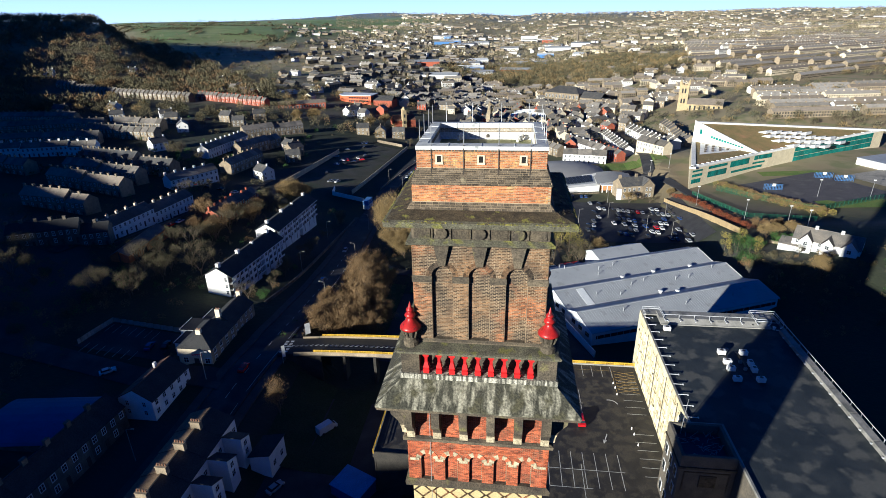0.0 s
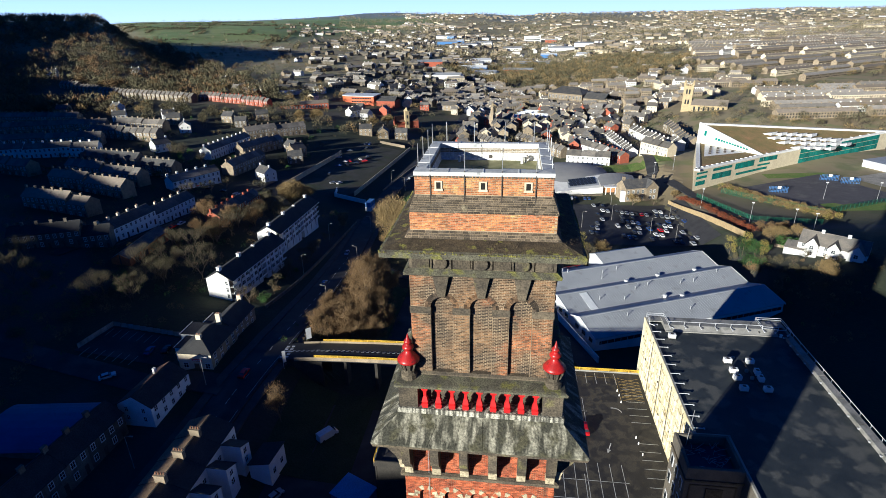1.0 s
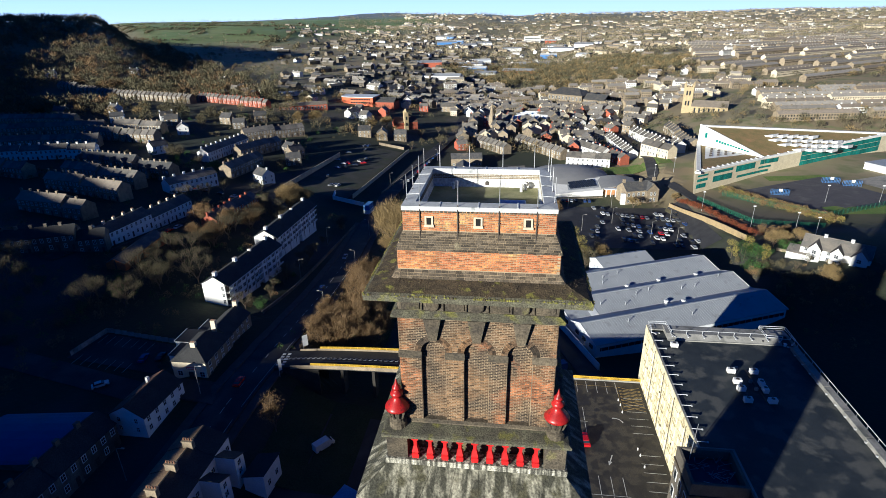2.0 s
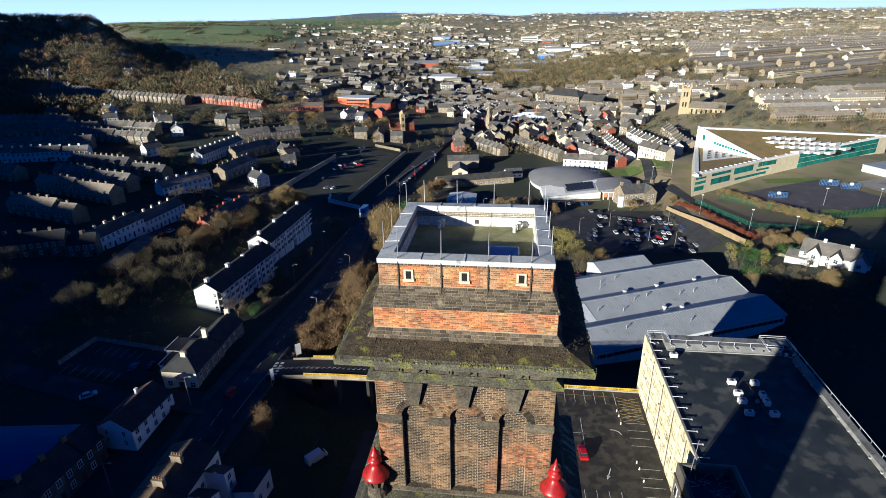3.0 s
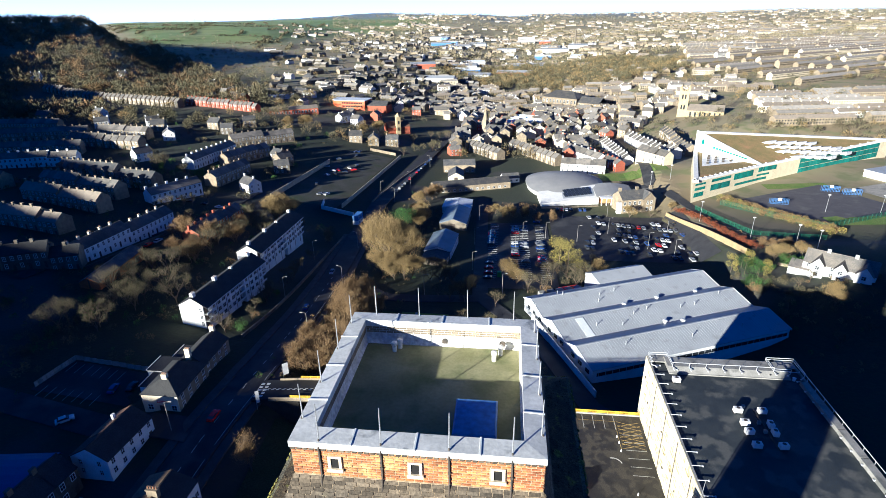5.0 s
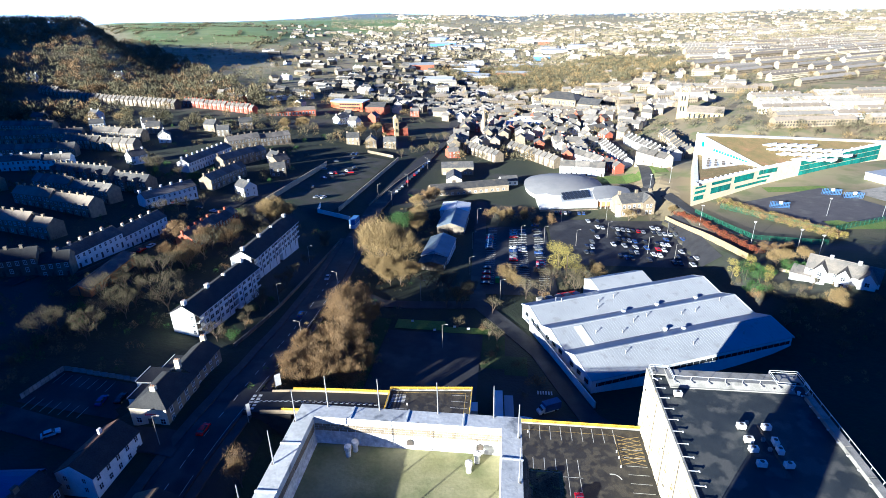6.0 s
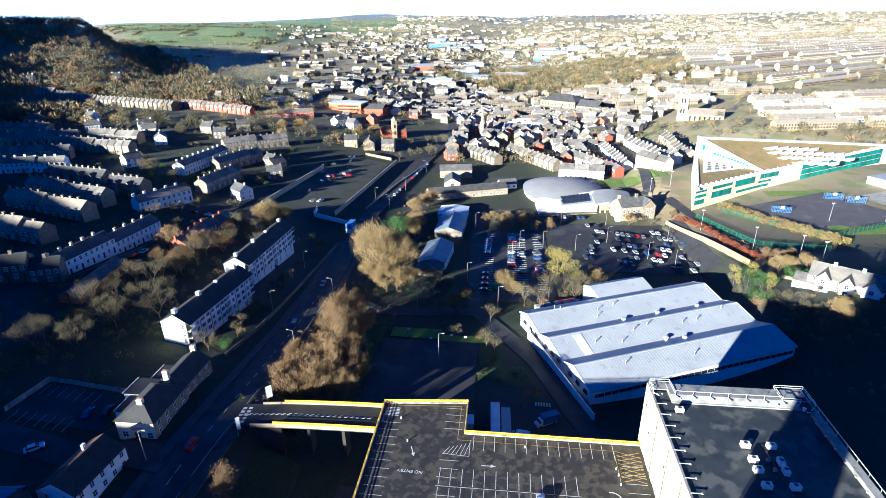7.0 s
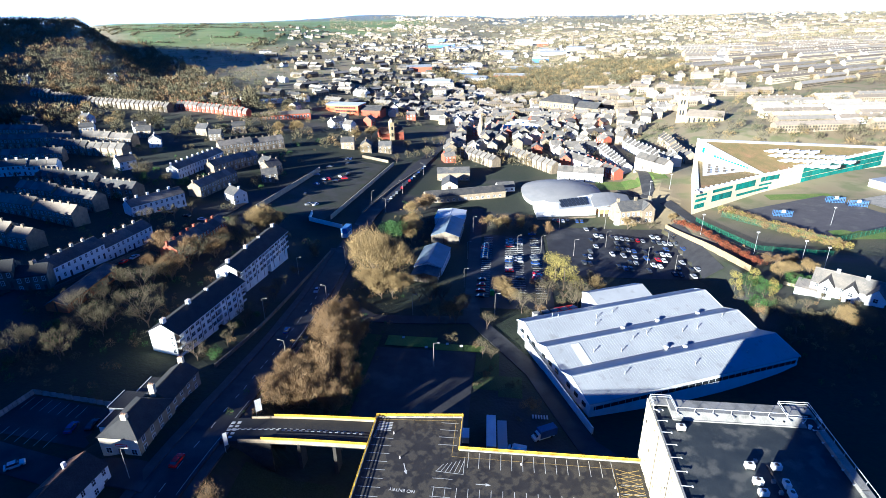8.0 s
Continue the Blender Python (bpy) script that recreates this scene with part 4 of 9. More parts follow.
# lightning conductor tape down the front
Shape().tube((-2.7, -1.05, 78.1), (-2.66, -1.0, 60), 0.02, 0.02, 4).make("conductor_tape", GALV, chim)


# ---- car park deck with its ramp ----
DZ = 10.7
deck = thing("car_park_deck", "raised concrete parking deck with damp patched asphalt", "car park")
s = Shape()
outline = [(-8, 14), (36.1, 14), (36.1, 99.8), (-4.4, 99.8), (-4.4, 110.9), (-26, 109.0), (-26, 62.5), (-8, 62.5)]
s.prism(outline, DZ - 0.5, DZ)
s.make("deck_slab", DECK, deck, "blotchy dark asphalt with paler dry patches")
for a, b in zip(outline[1:], outline[2:] + outline[:1]):
    dx, dy = b[0] - a[0], b[1] - a[1]
    d = math.hypot(dx, dy)
    if a[0] > 36 and b[0] > 36:
        continue
    q = Shape()
    q.at = pose(a[0], a[1], 0, 0, 0, math.degrees(math.atan2(dy, dx)))
    q.box(0, d, -0.02, 0.22, DZ - 1.1, DZ + 0.42)
    q.make("edge_beam", SHADE_STONE if b[1] < 63 and a[1] < 63 else GROUT_G, deck)
    if b[1] < 63 and a[1] < 63:
        continue
    y = Shape()
    y.at = q.at
    for zz in (0.5, 0.82, 1.08):
        y.box(0, d, 0.04, 0.10, DZ + zz, DZ + zz + 0.13)
    y.make("guard_rail", PAINT_Y, deck, "bright yellow guard rails")
    n = int(d / 2.4)
    for i in range(n + 1):
        Shape().box(-0.06, 0.06, -0.05, 0.05, 0, 1.25).make("rail_post", PAINT_Y, deck, at=q.at @ Matrix.Translation((d * i / n, 0.14, DZ)))
for x in range(-24, 36, 10):
    for y in (20, 36, 52, 68, 84, 98):
        if x < -8 and y < 62:
            continue
        Shape().box(-0.3, 0.3, -0.3, 0.3, -4, DZ - 0.5).make("column", GROUT_G, deck, at=pose(x, y, 0))
# walls below the deck coloured near-black in place of shade
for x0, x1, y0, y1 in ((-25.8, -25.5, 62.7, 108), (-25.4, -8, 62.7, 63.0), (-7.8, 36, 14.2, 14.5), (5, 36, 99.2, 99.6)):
    Shape().box(x0, x1, y0, y1, -4, DZ - 1.0).make("retaining_wall", SHADE_STONE, deck)
# ramp from the road
RPROF = [(-63.0, 9.05), (-58.0, 9.6), (-52.0, 10.1), (-45.0, 10.4), (-35.0, 10.62), (-25.9, 10.7)]


def rampz(x):
    return float(np.interp(x, [p[0] for p in RPROF], [p[1] for p in RPROF]))


def ramp_run(s, y0, y1, wy, z0, z1, start=0):
    """A bar or slab that follows the ramp, between two heights over it."""
    for (xa, za), (xb, zb) in zip(RPROF[start:-1], RPROF[start + 1:]):
        fa, fb = (xa + 65) / 39.1, (xb + 65) / 39.1
        ya, yb = y0 + (y1 - y0) * fa, y0 + (y1 - y0) * fb
        s.solid([(xa, ya, za + z0), (xb, yb, zb + z0), (xb, yb + wy, zb + z0), (xa, ya + wy, za + z0),
                 (xa, ya, za + z1), (xb, yb, zb + z1), (xb, yb + wy, zb + z1), (xa, ya + wy, za + z1)],
                [(0, 3, 2, 1), (4, 5, 6, 7), (0, 1, 5, 4), (1, 2, 6, 5), (2, 3, 7, 6), (3, 0, 4, 7)])


s = Shape()
ramp_run(s, 98.8, 98.8, 8.2, -0.9, 0.0)
# dark asphalt, made darker still for the parapet's shade across it
RAMP_A = surf("shaded_ramp_asphalt", (0.014, 0.015, 0.018), (0.022, 0.022, 0.024), 0.4, 0.75, 0.2, 10)
s.make("ramp", RAMP_A, deck, "sloping asphalt ramp up from the road")
for y0, y1 in ((98.6, 98.6), (106.6, 107.2)):
    q = Shape()
    ramp_run(q, y0, y1, 0.24, -0.5, 0.6, 1)
    q.make("ramp_kerb", GRIT, deck, "pale buff ramp parapet")
    for zz in (0.68, 0.95, 1.2):
        q = Shape()
        ramp_run(q, y0, y1, 0.09, zz, zz + 0.1, 2)
        q.make("ramp_rail", PAINT_Y, deck, "yellow ramp rail")
    for i in range(13):
        x = -51.5 + 25.6 * i / 12
        Shape().box(-0.06, 0.06, -0.06, 0.06, 0, 1.3).make("ramp_post", PAINT_Y, deck, at=pose(x, y0 + 0.1 + (y1 - y0) * (x + 65) / 39.1, rampz(x)))
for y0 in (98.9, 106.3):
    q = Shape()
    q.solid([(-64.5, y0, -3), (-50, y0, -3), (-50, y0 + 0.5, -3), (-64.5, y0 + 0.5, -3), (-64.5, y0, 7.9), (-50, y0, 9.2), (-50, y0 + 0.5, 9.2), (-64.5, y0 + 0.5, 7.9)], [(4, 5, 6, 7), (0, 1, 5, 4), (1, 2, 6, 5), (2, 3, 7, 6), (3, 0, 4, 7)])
    q.make("ramp_abutment", SHADE_STONE, deck, "stone abutment of the ramp, coloured dark for shade")
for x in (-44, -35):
    Shape().box(-0.4, 0.4, 101.0, 104.4, -3, rampz(x) - 0.9).make("ramp_pier", SHADE_STONE, deck, at=pose(x, 0, 0))
q = Shape()
x = -62.0
while x < -28:
    for y, w, o in ((102.6, 0.28, 0.0), (103.1, 0.16, 0.4)):
        q.poly([(x + o, y, rampz(x + o) + 0.02), (x + o + 0.8, y, rampz(x + o + 0.8) + 0.02), (x + o + 0.8, y + w, rampz(x + o + 0.8) + 0.02), (x + o, y + w, rampz(x + o) + 0.02)])
    x += 1.5
q.make("ramp_marking", PAINT_W, deck)

# painted bays and arrows on the deck
def line(q, x0, y0, x1, y1, w=0.11, z=DZ + 0.012):
    d = math.hypot(x1 - x0, y1 - y0)
    nx, ny = -(y1 - y0) / d * w / 2, (x1 - x0) / d * w / 2
    q.poly([(x0 + nx, y0 + ny, z), (x0 - nx, y0 - ny, z), (x1 - nx, y1 - ny, z), (x1 + nx, y1 + ny, z)])


q = Shape()
for i in range(14):
    line(q, -2.2 + i * 2.45, 94.6, -2.2 + i * 2.45, 99.2)
for i in range(10):
    line(q, -25.2, 102 - i * 2.45, -20.4, 102 - i * 2.45)
for i in range(9):
    line(q, -9.6, 108.5 - i * 2.45 if i < 4 else 91 - (i - 4) * 2.45, -5.2, 108.5 - i * 2.45 if i < 4 else 91 - (i - 4) * 2.45)
for i in range(13):
    for yy in (84.0, 78.6):
        line(q, -9.0 + i * 2.45, yy, -9.0 + i * 2.45, yy + 4.8)
line(q, -9, 83.7, 21, 83.7)
for i in range(6):
    line(q, 30.8, 93 - i * 2.45, 35.3, 93 - i * 2.45)
    line(q, 30.8, 74 - i * 2.45, 35.3, 74 - i * 2.45)
for i in range(7):
    line(q, 11.5 + i * 2.45, 62.5, 11.5 + i * 2.45, 67.3)
    line(q, 11.5 + i * 2.45, 57.7, 11.5 + i * 2.45, 62.2)
line(q, 11.5, 62.4, 27, 62.4)
line(q, 11.5, 57.6, 20, 57.6)
line(q, 18.3, 40, 18.3, 64)
for i in range(6):
    line(q, -25 + i * 0.001, 107.4 - i * 0.55, -21.5, 107.4 - i * 0.55, 0.28)
# hatched island
line(q, -9.2, 93.0, -3.0, 92.6)
line(q, -3.0, 92.6, -3.0, 97.8)
for i in range(6):
    line(q, -9.0 + i, 93.0, -7.6 + i * 0.92, 95.2 + i * 0.35)
for f_ in q.f:
    t_ = Shape()
    t_.poly([q.v[i] for i in f_])
    t_.make("bay_line", PAINT_W, deck)
q = Shape()
line(q, -6.0, 98.0, -6.0, 109.2, 0.10)
line(q, -25.0, 108.3, -6.0, 109.5, 0.10)
line(q, -6.0, 97.6, 30, 97.4, 0.08)
line(q, 29.8, 88, 29.8, 97.4, 0.09)
for i in range(7):
    line(q, 30.2, 88.5 + i * 1.2, 35.4, 90.2 + i * 1.2, 0.14)
    line(q, 35.4, 88.5 + i * 1.2, 30.2, 90.2 + i * 1.2, 0.12)
q.make("yellow_marking", surf("worn_yellow_line", (0.5, 0.36, 0.1), (0.35, 0.26, 0.1), 0.9, 0.8, 0, 8), deck, "worn yellow boundary lines")


def arrow(x, y, rz, bend=False):
    q = Shape()
    q.at = pose(x, y, DZ + 0.014, 0, 0, rz)
    if bend:
        for i in range(8):
            a, b = 0.2 * i, 0.2 * (i + 1)
            q.poly([(2 - 2 * math.cos(a), 2 * math.sin(a), 0), (2 - 1.75 * math.cos(a), 1.75 * math.sin(a), 0), (2 - 1.75 * math.cos(b), 1.75 * math.sin(b), 0), (2 - 2 * math.cos(b), 2 * math.sin(b), 0)])
    else:
        q.poly([(-0.1, -1.6, 0), (0.1, -1.6, 0), (0.1, 0.6, 0), (-0.1, 0.6, 0)])
        q.poly([(-0.42, 0.5, 0), (0.42, 0.5, 0), (0, 1.7, 0)])
    q.make("painted_arrow", PAINT_W, deck, "white direction arrow")


arrow(-16.0, 93.0, 200)
arrow(1.5, 90.2, -90)
arrow(26.8, 85.5, -75, True)
arrow(24.5, 72.0, 160)
arrow(5.0, 74.0, 90)


def lettering(text, x, y, z, size, rz, parent, mat_, name, squash=1.0, tilt=0.0):
    cu = bpy.data.curves.new(name, "FONT")
    cu.body, cu.size, cu.align_x, cu.extrude = text, size, "CENTER", 0.004
    tmp = bpy.data.objects.new("tmp", cu)
    scene.collection.objects.link(tmp)
    bpy.context.view_layer.update()
    me = bpy.data.meshes.new_from_object(tmp.evaluated_get(bpy.context.evaluated_depsgraph_get()))
    bpy.data.objects.remove(tmp)
    me.materials.clear()
    me.materials.append(mat_)
    ob = new(name, me)
    ob.parent = parent
    ob.matrix_basis = pose(x, y, z, tilt, 0, rz) @ Matrix.Diagonal((1, squash, 1, 1))
    return ob


lettering("NO ENTRY", -15.6, 87.4, DZ + 0.02, 1.15, 177, deck, PAINT_W, "painted_words", 1.0)
lettering("PEDESTRIANS", -24.7, 104.2, DZ + 0.02, 0.75, 86, deck, PAINT_W, "painted_words", 1.0)
# small white bollards on the deck
for x, y in ((-17.7, 96.0), (-20.6, 103.6), (9.7, 96.6), (29.4, 92), (29.6, 90.2), (29.6, 87.6), (30.8, 75.6), (31.0, 73.8), (31.2, 70.5)):
    tagged(Shape().spin([(0.16, DZ), (0.13, DZ + 0.5), (0.09, DZ + 0.62), (0, DZ + 0.65)], x, y, 8).make("bollard", FRAME_W), "small white bollard on the parking deck", "bollard", "deck bollards")

# ---- the mill ----
mill = thing("mill_building", "large stone mill with whitewashed side and damp flat felt roof", "mill")
MX0, MX1, MY0, MY1, MZ = 36.3, 68.7, 4.0, 102.2, 26.2
s = Shape()
s.prism([(42.1, MY0), (MX1, MY0), (MX1, MY1), (MX0, MY1), (MX0, 59.85), (42.1, 59.85)], -4, MZ)
s.make("wall", MILLSTONE, mill)
Shape().box(MX0 - 0.12, MX0, 59.8, MY1 + 0.02, -4, MZ + 0.5).make("whitewashed_wall", MILLWALL, mill, "cream whitewashed wall facing the deck")
Shape().prism([(42.6, MY0 + 0.5), (MX1 - 0.5, MY0 + 0.5), (MX1 - 0.5, MY1 - 0.5), (MX0 + 0.5, MY1 - 0.5), (MX0 + 0.5, 60.3), (42.6, 60.3)], MZ - 0.05, MZ + 0.1).make("roof_felt", FELT, mill, "dark damp felt roof with pale dry patches")
for x0, x1, y0, y1, nm in ((MX0, MX0 + 0.45, 59.85, MY1, "parapet"), (MX0 + 0.45, 42.6, 59.85, 60.3, "parapet"), (42.1, 42.55, MY0 + 0.5, 59.85, "parapet"), (MX1 - 0.45, MX1, MY0, MY1, "parapet"), (MX0 + 0.45, MX1 - 0.45, MY1 - 0.5, MY1, "parapet"), (42.1, MX1 - 0.45, MY0, MY0 + 0.5, "parapet")):
    Shape().wedge(x0, x1, y0, y1, MZ, MZ + 0.5, 0.05).make(nm, GROUT_G, mill)
# broad gutters inside the far and right parapets
Shape().side([(0, 0), (5.6, 0), (5.6, 0.9), (1.8, 1.0), (0.25, 0.25), (0, 0.25)], MX0 + 3.6, MX1 - 3.0).make("far_coping", GROUT_G, mill, "grey sloping coping along the far end", at=pose(0, MY1 - 6.2, MZ + 0.1))
for i in range(12):
    y0 = MY0 + 2 + i * 7.4
    Shape().side([(0, 0), (7.2, 0), (7.2, 0.9), (0, 0.9)], MX1 - 2.0, MX1 - 0.5).make("side_lining", GROUT_G, mill, "grey lining slab along the side parapet", at=pose(0, y0, MZ + 0.1))


def roof_rail(pts, zb, legs, name="roof_railing", bars=(0.6, 1.1)):
    q = Shape()
    for (ax, ay), (bx, by) in zip(pts[:-1], pts[1:]):
        for zz in bars:
            q.tube((ax, ay, zb + zz), (bx, by, zb + zz), 0.065, 0.065, 5)
    if bars:
        q.make(name, PALE_R, mill, "pale galvanised roof-edge railing")
    for (ax, ay), (bx, by) in zip(pts[:-1], pts[1:]):
        n = max(1, int(math.hypot(bx - ax, by - ay) / 3.3))
        for i in range(n + 1):
            x, y = ax + (bx - ax) * i / n, ay + (by - ay) * i / n
            q = Shape()
            if bars:
                q.tube((0, 0, 0), (0, 0, bars[-1] + 0.05), 0.06, 0.05, 5)
            q.tube((0, 0, 0.05), (legs[0], legs[1], 0.05), 0.08, 0.08, 5)
            q.box(legs[0] - 0.12, legs[0] + 0.12, legs[1] - 0.18, legs[1] + 0.18, -0.05, 0.12)
            q.make("rail_leg", PALE_R, mill, at=pose(x, y, zb))


PALE_R = surf("pale_galvanised_tube", (0.62, 0.63, 0.64), (0.52, 0.53, 0.55), 2, 0.5, 0.05, 20, metal=0.1)
roof_rail([(MX0 + 0.25, 61.5), (MX0 + 0.25, 98.5)], MZ + 0.5, (1.9, 0.0), bars=())
roof_rail([(MX1 - 0.3, 20), (MX1 - 0.3, 98.5)], MZ + 0.5, (-2.0, 0.0), bars=(1.1,))
roof_rail([(MX0 + 4.6, MY1 - 4.5), (MX1 - 6.2, MY1 - 4.5)], MZ + 1.1, (0.0, -1.4), bars=(1.0,))
roof_rail([(MX0 + 0.25, 98.5), (MX0 + 0.25, MY1 - 0.3), (MX0 + 4.4, MY1 - 0.3), (MX0 + 4.6, MY1 - 4.5)], MZ + 0.7, (0.9, -0.8))
roof_rail([(MX1 - 0.3, 96.5), (MX1 - 0.3, MY1 - 0.2), (MX1 - 6.2, MY1 - 0.2), (MX1 - 6.2, MY1 - 4.5), (MX1 - 2.6, MY1 - 4.6)], MZ + 0.7, (-0.9, -0.8))
for x0, y0 in ((MX0 + 0.2, MY1), (MX1 - 4.2, MY1)):
    Shape().box(x0, x0 + 3.8, y0 - 2.4, y0 + 0.2, MZ + 0.5, MZ + 0.75).make("corner_platform", GROUT_G, mill)
# blocked windows and pipes on the whitewashed wall
for j, zz in enumerate((11.6, 15.2, 18.8, 22.4)):
    for i in range(9):
        y = 64 + i * 4.2
        q = Shape()
        q.box(MX0 - 0.42, MX0 - 0.10, y - 1.05, y + 1.05, zz - 0.3, zz - 0.02)
        q.box(MX0 - 0.36, MX0 - 0.10, y - 1.05, y + 1.05, zz + 2.12, zz + 2.4)
        q.box(MX0 - 0.30, MX0 - 0.10, y - 1.05, y - 0.8, zz, zz + 2.1)
        q.box(MX0 - 0.30, MX0 - 0.10, y + 0.8, y + 1.05, zz, zz + 2.1)
        q.box(MX0 - 0.15, MX0 - 0.12, y - 0.8, y + 0.8, zz, zz + 2.1)
        q.make("blocked_window", MILLWALL, mill, "whitewashed blocked window")
    Shape().box(MX0 - 0.19, MX0 - 0.12, 60.2, 101.8, zz + 2.75, zz + 2.95).make("wall_band", MILLWALL, mill)
for y in (66.1, 74.5, 82.9, 91.3):
    Shape().tube((MX0 - 0.24, y, 10.8), (MX0 - 0.24, y + 0.2, 26), 0.07, 0.07, 6).make("downpipe", IRON, mill, "dark cast-iron downpipe")
for y, z in ((95.6, 18.0), (84, 20), (72, 16), (80, 14), (100, 22)):
    Shape().box(MX0 - 0.3, MX0 - 0.12, y - 0.25, y + 0.25, z, z + 0.4).make("wall_vent", IRON, mill)
# stair tower at the near corner
tower = thing("stair_tower", "square dark stone stair tower with a netted roof opening", "stair tower")
Shape().box(32.6, 42.0, 51.0, 59.7, -4, 24.9).make("wall", MILLSTONE, tower)
for x0, x1, y0, y1 in ((32.6, 33.2, 51, 59.7), (41.4, 42.0, 51, 59.7), (33.2, 41.4, 51, 51.6), (33.2, 41.4, 59.1, 59.7)):
    Shape().wedge(x0, x1, y0, y1, 24.9, 27.0, 0.08).make("parapet", MILLSTONE, tower)
Shape().box(32.35, 42.25, 50.75, 59.75, 24.2, 24.55).make("cornice", STONE, tower)
Shape().box(33.4, 41.2, 51.8, 58.9, 24.95, 25.1).make("roof_tank", surf("deep_blue_sheet", (0.02, 0.035, 0.07), (0.03, 0.045, 0.08), 0.5, 0.6, 0.1, 6), tower, "dark blue sheeted tank roof")
q = Shape()
rt = random.Random(3)
for i in range(44):
    a = (rt.uniform(35.2, 40.6), rt.uniform(53.5, 58.4), 25.2)
    q.tube(a, (a[0] + rt.uniform(-1.8, 1.8), a[1] + rt.uniform(-1.3, 1.3), 25.3 + rt.random() * 0.8), 0.045, 0.035, 4)
tagged(q.make("loose_batten_work", GALV, tower), "tangle of pale metal battens", kind="stuff")
for i in range(3):
    for zz in (12, 17, 21):
        fr = Shape().box(32.5, 32.62, 51.9 + i * 2.7, 53.3 + i * 2.7, zz - 0.15, zz + 2.1).make("window", FRAME_W, tower)
        Shape().box(32.46, 32.52, 52.1 + i * 2.7, 53.1 + i * 2.7, zz, zz + 1.9).make("pane", GLASS_D, fr)
for x0, x1, z0, z1 in ((33.4, 41.2, 23.3, 23.5), (33.4, 33.6, 19.0, 23.3), (41.0, 41.2, 19.0, 23.3)):
    Shape().box(x0, x1, 50.88, 51.0, z0, z1).make("panel_mould", STONE, tower)
Shape().wedge(36.2, 39.0, 50.8, 51.0, 20.2, 22.8, 0.05).make("date_panel", STONE, tower, "raised stone panel")
Shape().tube((34.6, 58.6, 25), (35.0, 58.8, 33.0), 0.09, 0.05, 6).make("flagpole", GALV, tower, "slender pale pole")


# condensers on the roof
def condenser():
    t = thing("air_conditioner", "white rooftop condenser with a dark fan", "air conditioner", group="rooftop condensers")
    Shape().wedge(-0.8, 0.8, -0.5, 0.5, 0.25, 1.25, 0.05).make("casing", FRAME_W, t)
    Shape().spin([(0, 1.27), (0.36, 1.27), (0.38, 1.25)], 0, 0, 14).make("fan_grille", IRON, t, "dark fan grille")
    for x in (-0.7, 0.7):
        Shape().box(x - 0.08, x + 0.08, -0.55, 0.55, 0, 0.25).make("foot", IRON, t)
    return t


ac = condenser()
ac.matrix_basis = pose(54.8, 84.2, MZ + 0.1, 0, 0, 2)
for x, y, r in ((50.1, 84.1, 0), (50.1, 80.4, -3), (50.0, 77.9, 3), (54.8, 80.2, 86), (54.7, 78.0, 88), (50.0, 74.3, 0), (54.7, 74.4, 4), (40.6, 93.2, 0)):
    copy_thing(ac, pose(x, y, MZ + 0.1, 0, 0, r))
for x, y in ((51.8, 85.7), (53.0, 81.0), (53.2, 78.5)):
    tagged(Shape().box(x - 0.3, x + 0.3, y - 0.25, y + 0.25, MZ + 0.1, MZ + 0.75).make("duct_box", GROUT_G), "small grey duct box on the mill roof", "duct")
tagged(Shape().tube((53.6, 85, MZ + 0.2), (53.9, 74, MZ + 0.2), 0.18, 0.18, 6).make("pipe_run", IRON), "dark lagged pipe run on the mill roof", "pipe")
tagged(Shape().spin([(0.3, MZ + 0.1), (0.3, MZ + 0.7), (0.42, MZ + 0.8), (0, MZ + 1.0)], 66.2, 96, 10).make("roof_cowl", FRAME_W), "white roof cowl on the mill", "vent")

